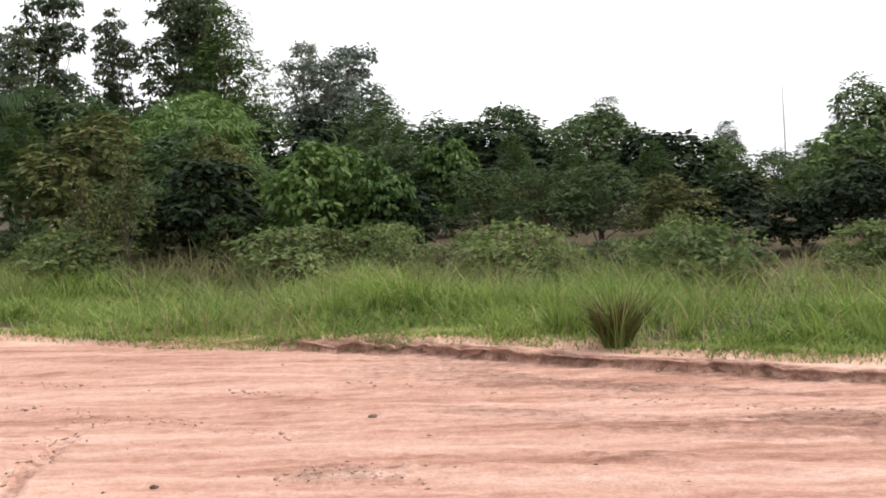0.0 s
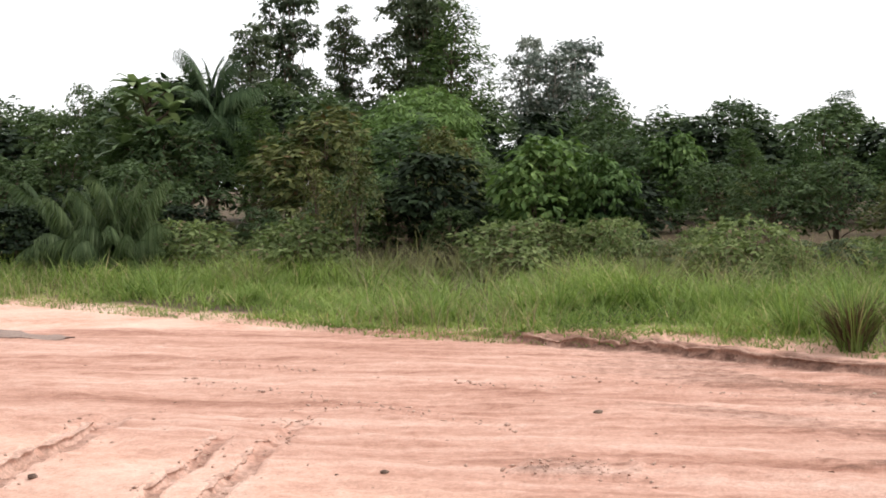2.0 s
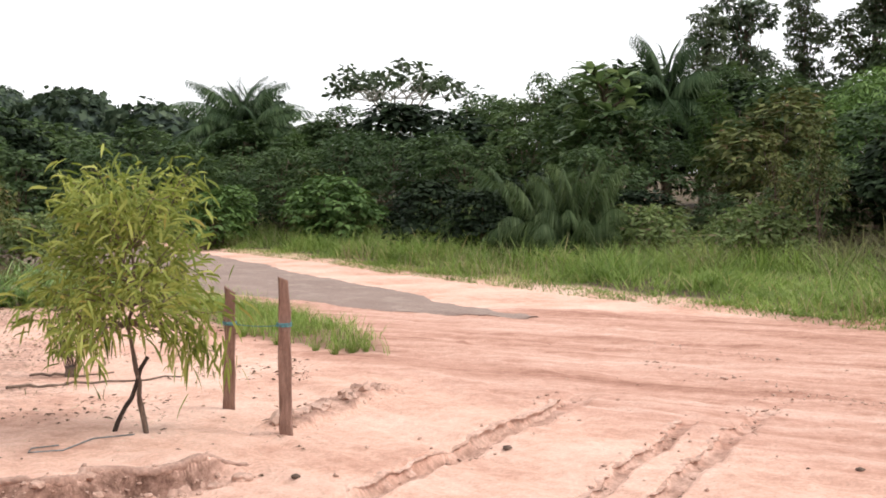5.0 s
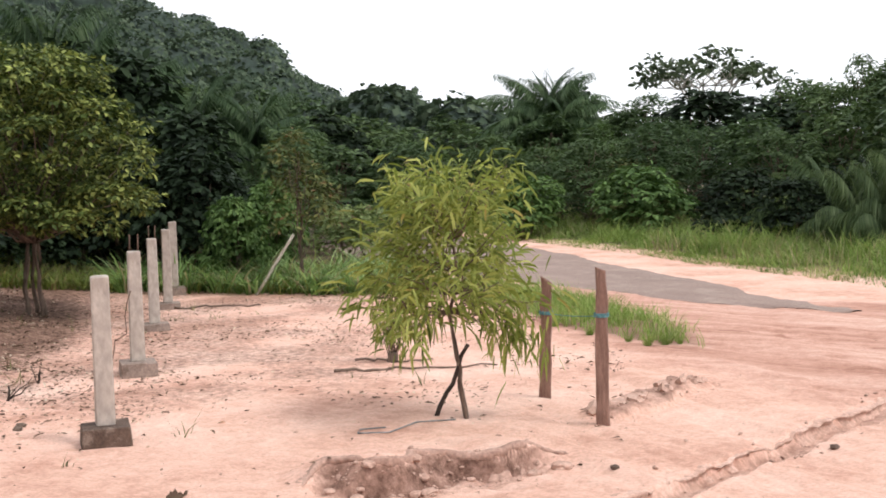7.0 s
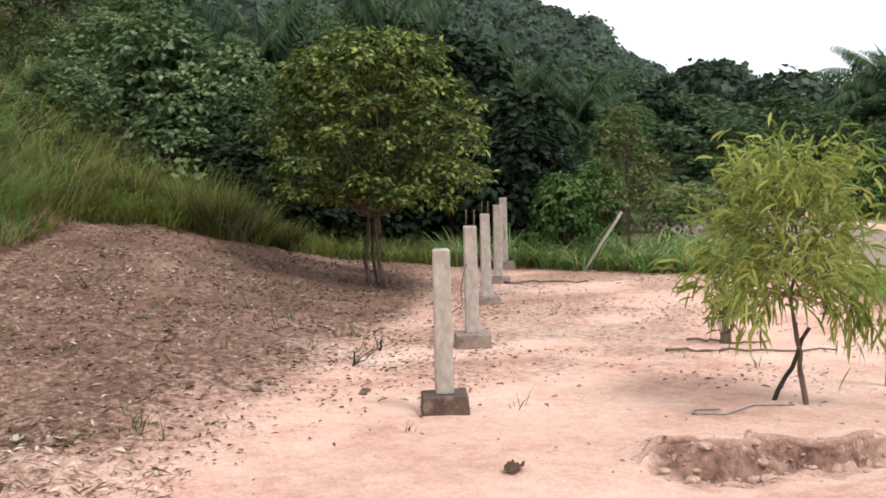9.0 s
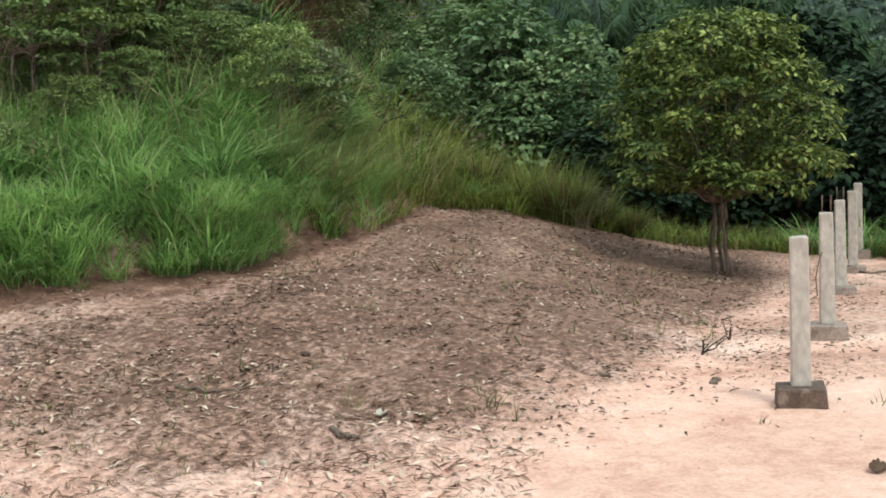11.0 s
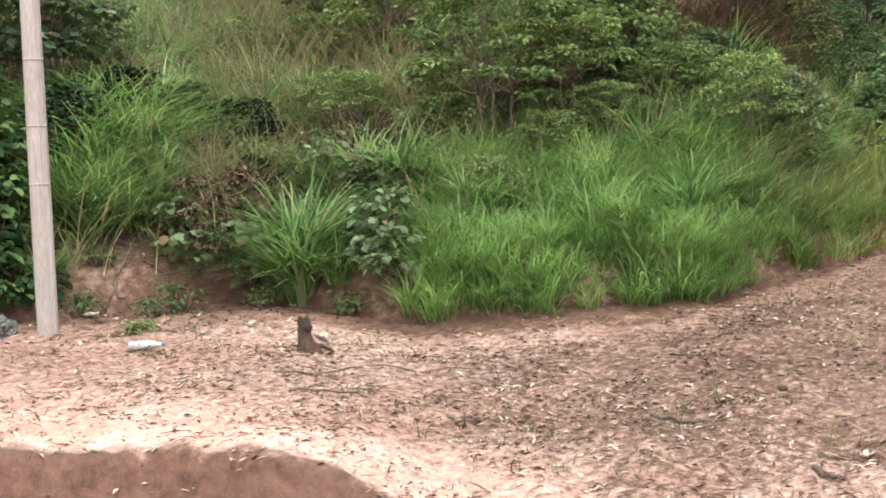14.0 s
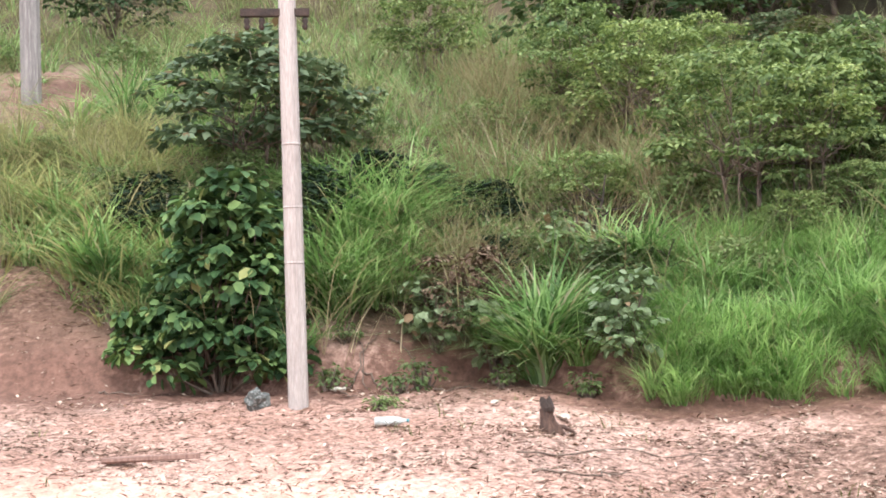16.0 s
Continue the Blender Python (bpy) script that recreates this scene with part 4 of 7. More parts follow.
# the edge of the forest, its trees and shrubs one by one
plant("dark", 16.8, 42.3, 8.5, 2.4)
plant("dark", 14.3, 44.3, 7.4, 2.0)
plant("dark", 11.3, 44.3, 9.3, 3.6)
plant("dark", 10.5, 43.0, 7.9, 2.6)
plant("fine", 9.5, 40.4, 7.1, 3.2)
plant("fine", 2.6, 36.0, 4.1, 2.6)
plant("silver", 5.0, 45.0, 6.2, 2.6)
plant("dark", 18.4, 40.0, 6.4, 2.2)
plant("silver", 6.1, 46.4, 6.8, 2.1)
plant("silver", 3.9, 47.4, 6.8, 2.9)
plant("vine", 10.9, 29.3, 3.8, 3.1)
plant("olive", 15.5, 25.3, 3.1, 3.2)
plant("shade", 10.8, 22.3, 2.1, 2.2)
plant("olive", 9.9, 24.3, 2.7, 2.0)
plant("broad", 5.6, 21.4, 2.3, 2.3)
plant("broad", 2.7, 20.9, 2.0, 1.3)
plant("mid", 3.0, 34.4, 3.9, 2.9)
plant("mid", -0.2, 42.4, 3.7, 3.2)
plant("mid", -3.0, 42.4, 4.3, 3.2)
plant("fine", -7.4, 34.0, 3.75, 2.3)
plant("broad", -0.2, 25.4, 2.5, 1.6)
plant("leafy", -4.2, 31.4, 2.5, 3.0)
plant("mid", -9.9, 33.3, 2.6, 2.9)
plant("fine", -12.6, 44.3, 3.5, 2.6)
plant("mid", -16.2, 42.3, 2.8, 2.3)
plant("leafy", -18.8, 28.0, 3.5, 2.6)
plant("broad", -17.9, 25.3, 2.4, 2.6)
plant("olive", -13.5, 28.3, 1.8, 2.8)
plant("olive", -10.4, 25.3, 1.5, 2.9)
plant("olive", -2.9, 23.4, 1.6, 2.1)
plant("shade", -6.9, 27.4, 1.9, 2.1)
plant("mid", 23.4, 31.3, 3.5, 2.3)
plant("big", 22.8, 30.0, 4.65, 2.7)
plant("mid", 24.5, 36.3, 4.5, 2.4)
plant("palm", 20.2, 34.0, 4.9, 2.9)
plant("mid", 17.5, 38.3, 4.7, 2.9)
plant("umbrella", 32.1, 48.3, 5.7, 4.8)
plant("mid", 34.7, 44.3, 4.1, 3.7)
plant("mid", 28.6, 42.4, 4.1, 3.9)
plant("mid", 25.3, 36.4, 4.6, 2.1)
plant("palm", 38.6, 48.3, 4.9, 4.1)
plant("mid", 37.2, 32.3, 2.4, 3.1)
plant("mid", 34.4, 33.3, 2.7, 2.9)
plant("palmbush", 26.8, 24.4, 2.0, 2.8)
plant("palmbush", 23.8, 22.4, 2.1, 2.0)
plant("palmbush", 24.5, 22.3, 2.0, 1.9)
plant("palmbush", 25.6, 23.2, 1.9, 2.2)
plant("palmbush", 27.6, 25.0, 1.7, 2.2)
plant("shade", 28.6, 23.4, 1.3, 1.5)
plant("shade", 26.2, 24.6, 1.6, 2.0)
plant("shade", 30.3, 25.3, 1.5, 1.8)
plant("mid", 29.1, 30.4, 2.4, 2.7)
plant("palm", 39.1, 50.4, 5.2, 6.0)
plant("palm", 44.0, 85.4, 5.9, 3.4)
plant("leafy", 45.3, 95.4, 6.5, 5.0)
plant("fine", 47.1, 120.4, 9.2, 3.6)
plant("mid", 37.0, 55.4, 3.9, 5.9)
plant("mid", 42.1, 40.4, 2.4, 4.6)
plant("mid", 45.8, 42.4, 2.7, 4.7)
plant("mid", 38.5, 34.4, 1.9, 3.6)
plant("mid", 36.0, 36.4, 2.5, 3.5)
plant("mid", 33.3, 38.3, 3.0, 4.4)
plant("mid", 44.4, 33.4, 1.9, 3.4)
plant("mid", 48.8, 45.4, 3.3, 4.0)
plant("broad", 40.1, 30.4, 1.4, 2.7)
plant("broad", 46.4, 30.4, 1.3, 2.7)
plant("broad", 35.1, 29.4, 1.6, 2.6)
# the near-black bushes here stand for the dark under the canopy
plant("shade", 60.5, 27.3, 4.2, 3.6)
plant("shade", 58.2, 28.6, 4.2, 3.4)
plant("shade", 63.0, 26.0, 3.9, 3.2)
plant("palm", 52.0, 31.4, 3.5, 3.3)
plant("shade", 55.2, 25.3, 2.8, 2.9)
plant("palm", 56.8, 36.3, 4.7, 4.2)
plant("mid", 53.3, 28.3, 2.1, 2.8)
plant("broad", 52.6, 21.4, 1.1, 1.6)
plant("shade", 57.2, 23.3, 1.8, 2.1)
plant("leafy", 70.1, 23.3, 4.1, 3.2)
plant("mid", 73.3, 27.3, 4.5, 3.6)
plant("mid", 67.1, 22.3, 2.7, 2.2)
plant("mid", 62.1, 28.4, 4.6, 3.4)
plant("palm", 57.9, 33.4, 4.5, 4.4)
plant("mid", 63.4, 27.4, 4.1, 3.1)
plant("leafy", 72.6, 24.3, 4.4, 3.0)
plant("mid", 82.0, 23.4, 5.9, 3.4)
plant("mid", 77.1, 25.4, 6.0, 2.9)
plant("leafy", 68.4, 22.4, 3.5, 2.9)
plant("leafy", 74.4, 20.4, 3.2, 2.0)
plant("mid", 66.9, 21.4, 2.9, 2.3)
plant("mid", 70.2, 29.4, 5.5, 3.9)
plant("palm", 59.4, 32.3, 5.2, 3.8)
plant("mid", 64.1, 33.4, 5.7, 3.7)
plant("palm", 60.6, 30.0, 5.4, 3.8)
plant("mid", 61.6, 31.0, 5.3, 3.4)
plant("mid", 59.0, 29.0, 4.3, 3.0)
plant("palm", 54.6, 32.0, 3.9, 3.2)
plant("palm", 66.2, 27.0, 4.8, 3.6)
plant("mid", 86.6, 22.3, 6.1, 2.5)
plant("mid", 85.5, 24.3, 6.2, 3.2)
plant("mid", 99.1, 27.4, 7.6, 3.6)
plant("mid", 118.6, 28.3, 9.7, 3.8)

plant("airy", 13.8, 20.5, 2.5, 0.9)
plant("airy", 15.6, 21.2, 2.3, 0.8)

# the shrubs of the slope
plant("layered", 91.4, 14.9, 4.4, 2.3)
plant("layered", 88.6, 15.4, 4.2, 2.0)
plant("layered", 95.6, 17.6, 5.3, 2.3)
plant("layered", 98.6, 19.2, 6.0, 2.0)
plant("layered", 93.4, 19.3, 5.6, 2.4)
plant("olive", 86.4, 18.6, 4.9, 2.4)
plant("olive", 88.6, 19.4, 5.4, 2.4)
plant("shade", 84.3, 20.6, 5.0, 2.2)
plant("mid", 82.2, 21.0, 5.6, 2.6)
plant("olive", 78.9, 19.6, 4.5, 2.2)
plant("shade", 80.3, 19.8, 4.7, 2.0)
plant("mid", 76.4, 20.8, 4.4, 2.2)
plant("open", 112.6, 16.9, 5.2, 2.9)
plant("open", 109.9, 17.4, 4.9, 1.8)
plant("open", 83.5, 20.4, 4.9, 2.2)
plant("layered", 104.8, 23.5, 7.4, 2.4)


def skyline(az):
    """How high, in degrees over the horizon, the closed mass of the forest stands."""
    return np.interp(az, (-26, -19, -17, -15.4, -13, -10.5, -8.6, -5.6, -3, -0.5, 2, 7.6, 13, 19, 22, 25, 29, 35, 39, 43, 46, 50, 60, 75), (3.4, 3.2, 1.8, 1.0, 1.8, 1.6, 2.5, 3.0, 3.2, 2.4, 3.1, 3.3, 3.7, 4.2, 4.4, 3.6, 3.0, 2.7, 2.2, 2.0, 2.2, 3.0, 4.0, 6.0))


frs = rnd(7)
for ring, step, kinds in ((6.0, 6.5, ("brush", "open", "brush")), (8.5, 2.8, ("mid", "shade", "olive", "mid")), (12.5, 3.0, ("mid", "fine", "far")), (19.0, 3.0, ("far", "far", "shade")), (26.0, 2.4, ("far", "far"))):
    az = -24.0
    while az < 71:
        a = az + step * 0.5 * (frs.rand() - 0.5)
        # the forest begins behind the verge of the road, and behind the yard
        r = 8.0
        while r < 45:
            x, y = spot(a, r)
            if (y > verge_line(x) if a < 43.5 else r > bank_edge(a)):
                break
            r += 0.4
        r += ring + 1.6 * (frs.rand() - 0.5) - (2.0 if a > 50 else 0)
        share = {6.0: 0.20, 8.5: 0.50, 12.5: 0.85, 19.0: 1.0, 26.0: 1.03}[ring] * (1 + (0.9 if ring < 9 else 0.16) * (frs.rand() - 0.6))
        el = skyline(a) * share - (1 - share) * 2.4
        top = EYE + r * math.tan(radians(el))
        kind = kinds[frs.randint(len(kinds))]
        if ring < 7:
            top = float(height(*spot(a, r))) + 0.55 + 0.35 * frs.rand()
        plant(kind, a, r, max(top, 1.1), (2.2 + 1.2 * frs.rand()) * max(1.0, r / 30))
        az += step


# ---- the wooded hill behind ----
def hill_crest(az):
    return np.interp(az, (30, 40, 43.3, 45.8, 48.1, 51.5, 54.4, 57, 59, 63, 69, 80, 95, 115), (0.0, 0.0, 0.2, 0.7, 1.8, 4.1, 5.5, 6.4, 7.0, 8.6, 10.4, 13, 12, 8))


def hill_height(az, r):
    crest = 170 * np.tan(np.radians(hill_crest(az)))
    x, y = -np.sin(np.radians(az)) * r, np.cos(np.radians(az)) * r
    k = ss(45, 170, r) * ss(330, 172, r)
    return crest * k ** 1.5 + 5 * k * (fbm(x * 0.03, y * 0.03, 2) - 0.5)


HA, HR = np.meshgrid(np.linspace(30, 115, 90), np.linspace(45, 330, 60), indexing="ij")
hill_mesh = grid_mesh("hill", -np.sin(np.radians(HA)) * HR, np.cos(np.radians(HA)) * HR, hill_height(HA, HR) - 0.6)
hill_mesh.materials.append(HUMUS)
tagged(new("hill", hill_mesh), "steep hill covered in forest", "hill", kind="structure")
hrs = rnd(77)
ha, hr = 37 + 36 * hrs.rand(1500), 60 + 116 * hrs.rand(1500) ** 0.8
hz = hill_height(ha, hr)
hs = 1.5 + 2.2 * hrs.rand(1500) ** 2
hblobs = np.stack([-np.sin(np.radians(ha)) * hr, np.cos(np.radians(ha)) * hr, hz + hs * 0.5, hs, hs, hs * (0.8 + 0.6 * hrs.rand(1500))], -1)
# the canopy under those leaves: one dome a crown, where the next does not hide it, toned dark for the shade in the gaps
ca, cr = np.arange(37, 73.1, 0.13), np.arange(58, 178, 0.75)
CA, CR = np.meshgrid(ca, cr, indexing="ij")
CX, CY, CZ = -np.sin(np.radians(CA)) * CR, np.cos(np.radians(CA)) * CR, hill_height(CA, CR) - 0.4
for (bx, by, bz, br, _, bh), a, r in zip(hblobs, ha, hr):
    da = math.degrees(br / r)
    i = slice(*np.searchsorted(ca, (a - da, a + da)))
    j = slice(*np.searchsorted(cr, (r - br, r + br)))
    d2 = ((CX[i, j] - bx) ** 2 + (CY[i, j] - by) ** 2) / br ** 2
    CZ[i, j] = np.maximum(CZ[i, j], np.where(d2 < 0.9, bz + 0.86 * bh * np.sqrt(np.clip(1 - d2, 0, 1)), -9))
CZ = CZ + 0.7 * (fbm(CX * 0.9, CY * 0.9, 3, 3) - 0.44)
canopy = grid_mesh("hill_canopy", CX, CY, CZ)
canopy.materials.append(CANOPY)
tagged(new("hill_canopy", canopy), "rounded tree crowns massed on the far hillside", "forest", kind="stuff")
n = 44000
hi, hj = hrs.randint(len(ca), size=n), hrs.randint(len(cr), size=n)
hc = np.stack([CX[hi, hj], CY[hi, hj], CZ[hi, hj]], -1)
base = np.repeat(hc, 4, 0) + hrs.normal(size=(n * 4, 3)) * np.array([0.32, 0.32, 0.16])
dome = np.stack([-np.gradient(CZ, axis=0) / np.gradient(CX, axis=0).clip(-9, -0.05), np.gradient(CZ, axis=1) * 0, 0 * CZ + 1.0], -1)[hi, hj]
nor = unit(np.repeat(np.clip(dome, -1.2, 1.2), 4, 0) + hrs.normal(size=base.shape) * 0.55)
out = unit(np.cross(nor, hrs.normal(size=base.shape)))
side = unit(np.cross(nor, out))
size = 0.30 + 0.32 * hrs.rand(n * 4)
V, F = leaves(base - out * size[:, None] * 0.5, out, side, size, size * 0.8)
hill_woods = fill(bpy.data.meshes.new("hill_woods"), V, F)
hill_woods.materials.append(GREEN["hill"])
tagged(new("hill_woods", hill_woods), "far woods covering the hillside", "forest", kind="stuff")

# ---- grass, scrub and creepers that nobody could count ----
def clumpy(rs, n, sampler, keep):
    """Roots scattered by sampler(rs, n) and thinned by keep(x, y) between 0 and 1."""
    x, y = sampler(rs, n)
    ok = rs.rand(n) < keep(x, y)
    return x[ok], y[ok]


def polar_area(a0, a1, r0, r1):
    def pick(rs, n):
        a = np.radians(a0 + (a1 - a0) * rs.rand(n))
        r = r0 + (r1 - r0) * rs.rand(n)
        return -np.sin(a) * r, np.cos(a) * r
    return pick


def stuff_grass(name, label, rs, x, y, hgt, wid, mat, lean=0.35, curve=0.4, seg=3):
    me = blades(name, rs, x, y, height(x, y) - 0.02, hgt, wid, lean, curve, seg)
    me.materials.append(mat)
    return tagged(new(name, me), label, "grass", kind="stuff")


def verge_sampler(rs, n):
    x = np.interp(rs.rand(n), np.linspace(0, 1, 7), (-34, -22, -13, -7, -2, 2.5, 7))
    return x, verge_line(x) + 0.1 + 6.0 * rs.rand(n) ** 1.5


rs = rnd(200)
x, y = clumpy(rs, 105000, verge_sampler, lambda x, y: 0.22 + 0.9 * ss(0.38, 0.62, fbm(x * 0.9, y * 0.9, 5)) * ss(-0.3, 0.5, y - verge_line(x)))
deep = ss(0, 1.6, y - verge_line(x))
stuff_grass("verge_grass", "fresh green roadside grass, tall behind a low fringe", rs, x, y, (0.12 + 0.36 * deep) * (0.5 + 0.75 * rs.rand(len(x))) * (0.45 + 0.95 * ss(0.3, 0.68, fbm(x * 0.9, y * 0.9, 3))), 0.009 + 0.012 * rs.rand(len(x)), GREEN["grass"], 0.7, 0.9, 2)
x, y = clumpy(rs, 6000, verge_sampler, lambda x, y: 0.8 * ss(0.5, 0.65, fbm(x * 0.6 + 8, y * 0.6, 2)))
stuff_grass("dry_verge_grass", "dry straw among the roadside grass", rs, x, y, 0.3 + 0.35 * rs.rand(len(x)), 0.008, GREEN["drygrass"], 0.3, 0.5)

x, y = clumpy(rs, 26000, lambda rs, n: (lambda q: (q, verge_line(q) - 0.12 + 0.5 * rs.rand(n)))(np.interp(rs.rand(n), np.linspace(0, 1, 7), (-34, -22, -13, -7, -2, 2.5, 7))), lambda x, y: 0.25 + 0.75 * ss(0.36, 0.6, fbm(x * 1.7, y * 1.7, 4)))
stuff_grass("verge_fringe", "low creeping weeds along the edge of the road", rs, x, y, 0.03 + 0.09 * rs.rand(len(x)), 0.012, GREEN["grass"], 0.9, 0.8, 2)

# the grass on the slope
def bank_sampler(rs, n):
    a = 73 + 52 * rs.rand(n)
    r = bank_edge(a) + 0.15 + 11 * rs.rand(n) ** 1.6
    return -np.sin(np.radians(a)) * r, np.cos(np.radians(a)) * r


def path_gap(x, y):
    """The bare washed-out spot beside the pole."""
    r, az = polar(x, y)
    return (1 - np.exp(-(np.abs((az - 101.2) / 5.2) ** 4 + ((r - 12.9) / 1.0) ** 2))) * (1 - 0.95 * np.exp(-(((az - 107.5) / 2.8) ** 2 + ((r - 13.4) / 2.1) ** 2))) * (1 - 0.97 * np.exp(-(((az - 122) / 4.0) ** 2 + ((r - 14.8) / 2.2) ** 2))) * (1 - 0.97 * np.exp(-(((az - 121.2) / 2.4) ** 4 + ((r - 23.0) / 2.6) ** 4)))


def fountain_grass(name, label, rs, cx, cy, per, h, wid, mat, radius=0.14, lean=0.6, curve=1.1, seg=4, heading=None):
    """Grass in tufts: the blades of a tuft rise from one root and arch outwards, so that its heart stays dark."""
    k = np.repeat(np.arange(len(cx)), per)
    n = len(k)
    a = rs.rand(n) * 6.283
    q = radius * np.sqrt(rs.rand(n)) * (0.6 + 0.8 * rs.rand(len(cx)))[k]
    x, y = cx[k] + np.cos(a) * q, cy[k] + np.sin(a) * q
    hh = np.broadcast_to(h, len(cx))[k] * (0.5 + 0.65 * rs.rand(n))
    to = a + 0.55 * rs.normal(size=n) if heading is None else heading + 0.7 * rs.normal(size=n)
    me = blades(name, rs, x, y, height(x, y) - 0.02, hh, wid * (0.6 + 0.7 * rs.rand(n)), lean, curve, seg, to)
    me.materials.append(mat)
    return tagged(new(name, me), label, "grass", kind="stuff")


def bank_patch(rs, n, a0, a1, d0, d1, power=1.0):
    """Places on the slope between two bearings and two distances beyond its foot."""
    a = a0 + (a1 - a0) * rs.rand(n)
    r = bank_edge(a) + d0 + (d1 - d0) * rs.rand(n) ** power
    x, y = -np.sin(np.radians(a)) * r, np.cos(np.radians(a)) * r
    ok = rs.rand(n) < path_gap(x, y)
    return x[ok], y[ok]


x, y = bank_patch(rs, 1500, 74, 125, 0.5, 11.0, 1.3)
ok = fbm(x * 0.8, y * 0.8, 5) > 0.40
x, y = x[ok], y[ok]
fountain_grass("slope_grass", "lush green grass in arching tufts on the bank", rs, x, y, 24, 0.30 + 0.50 * rs.rand(len(x)) ** 1.3, 0.020, GREEN["bankgrass"], 0.11, 0.6, 1.25)
x, y = bank_patch(rs, 260, 105.8, 110, 1.0, 4.2)
fountain_grass("long_grass", "long dark green arching grass behind the pole", rs, x, y, 30, 0.70 + 0.35 * rs.rand(len(x)), 0.026, GREEN["bankgrass"], 0.12, 0.7, 1.3, 5)
x, y = bank_patch(rs, 150, 77.5, 83.5, 1.8, 4.2)
fountain_grass("lush_grass", "lush long grass below the dark thicket", rs, x, y, 30, 0.42 + 0.3 * rs.rand(len(x)), 0.026, GREEN["bankgrass"], 0.13, 0.6, 1.2, 4)
x, y = bank_patch(rs, 300, 116.5, 125, 0.7, 6.5)
fountain_grass("yellowing_grass", "yellowing long grass beside the bare track", rs, x, y, 26, 0.60 + 0.45 * rs.rand(len(x)), 0.020, GREEN["hay"], 0.14, 0.6, 1.1, 4)
x, y = bank_patch(rs, 150, 91.5, 104, 3.6, 10.0)
fountain_grass("leaning_stalks", "long dry stalks lying over down the slope", rs, x, y, 12, 0.8 + 0.6 * rs.rand(len(x)), 0.011, GREEN["drygrass"], 0.22, 1.3, 0.7, 4, math.radians(20))
x, y = bank_patch(rs, 330, 95, 127, 8.0, 22.0)
fountain_grass("upper_green_grass", "green grass between the dry grass of the upper slope", rs, x, y, 24, 0.6 + 0.4 * rs.rand(len(x)), 0.024, GREEN["bankgrass"], 0.25, 0.6, 1.0, 3)
x, y = bank_patch(rs, 360, 95, 127, 8.0, 22.0)
fountain_grass("upper_grass", "tall pale grass high on the slope", rs, x, y, 22, 0.7 + 0.5 * rs.rand(len(x)), 0.022, GREEN["hay"], 0.25, 0.6, 0.9, 3)
x, y = bank_patch(rs, 260, 66, 79, 0.1, 2.4)
fountain_grass("corner_grass", "fresh grass where the bank runs out", rs, x, y, 26, 0.30 + 0.35 * rs.rand(len(x)), 0.018, GREEN["edgegrass"], 0.14, 0.6, 1.1, 3)
x, y = bank_patch(rs, 80, 67.5, 76, 0.9, 4.0)
fountain_grass("corner_long_grass", "long fresh grass arching over the corner of the bank", rs, x, y, 34, 0.6 + 0.5 * rs.rand(len(x)), 0.020, GREEN["edgegrass"], 0.20, 0.5, 1.1, 4)
x, y = bank_patch(rs, 170, 45, 58, 0.0, 2.2)
fountain_grass("post_weeds", "lush broad-bladed grass behind the concrete posts", rs, x, y, 22, 0.35 + 0.45 * rs.rand(len(x)), 0.030, GREEN["bankgrass"], 0.16, 0.6, 1.2, 4)
x, y = bank_patch(rs, 150, 76.5, 81.5, 0.9, 2.6)
fountain_grass("brown_patch", "patch of withered brown grass on the bank", rs, x, y, 22, 0.45 + 0.25 * rs.rand(len(x)), 0.010, GREEN["hay"], 0.2, 0.8, 0.8, 3)
x, y = bank_patch(rs, 70, 78.5, 85.5, 5.2, 6.6)
fountain_grass("dry_skirt", "hanging fringe of dead brown leaves under the thicket", rs, x, y, 34, 0.9 + 0.4 * rs.rand(len(x)), 0.018, GREEN["twig"], 0.22, 0.7, 0.8, 3)
x, y = clumpy(rs, 6000, bank_sampler, lambda x, y: path_gap(x, y) * 0.9 * ss(0.47, 0.6, fbm(x * 0.5 + 5, y * 0.5, 2)))
stuff_grass("dry_slope_grass", "dry brown straw among the grass of the bank", rs, x, y, 0.5 + 0.8 * rs.rand(len(x)), 0.010, GREEN["drygrass"], 0.7, 0.7)


def edge_sampler(rs, n):
    a = 44 + 31 * rs.rand(n)
    r = bank_edge(a) + 0.1 + 4.5 * rs.rand(n) ** 1.5
    return -np.sin(np.radians(a)) * r, np.cos(np.radians(a)) * r


x, y = clumpy(rs, 13000, edge_sampler, lambda x, y: 0.2 + 0.9 * ss(0.4, 0.6, fbm(x * 0.8, y * 0.8, 5)))
stuff_grass("yard_edge_grass", "tall green grass along the end of the yard", rs, x, y, (0.22 + 0.40 * rs.rand(len(x))) * (0.5 + 0.9 * fbm(x * 0.7, y * 0.7, 3)), 0.010 + 0.012 * rs.rand(len(x)), GREEN["edgegrass"], 0.6, 0.9)


# big tufts of broad-bladed grass, one by one
def tuft_form(seed, n, h, wid, lean, curve, mat, label):
    rs = rnd(seed)
    a, rr = rs.rand(n) * 6.283, 0.16 * np.sqrt(rs.rand(n))
    me = blades("grass_tuft", rs, np.cos(a) * rr, np.sin(a) * rr, np.full(n, -0.04), h * (0.45 + 0.65 * rs.rand(n)), wid * (0.7 + 0.6 * rs.rand(n)), lean, curve, 5, a + 0.5 * rs.normal(size=n))
    me.materials.append(mat)
    return tagged(new("grass_tuft", me), label, "grass tuft", "tufts on the bank")


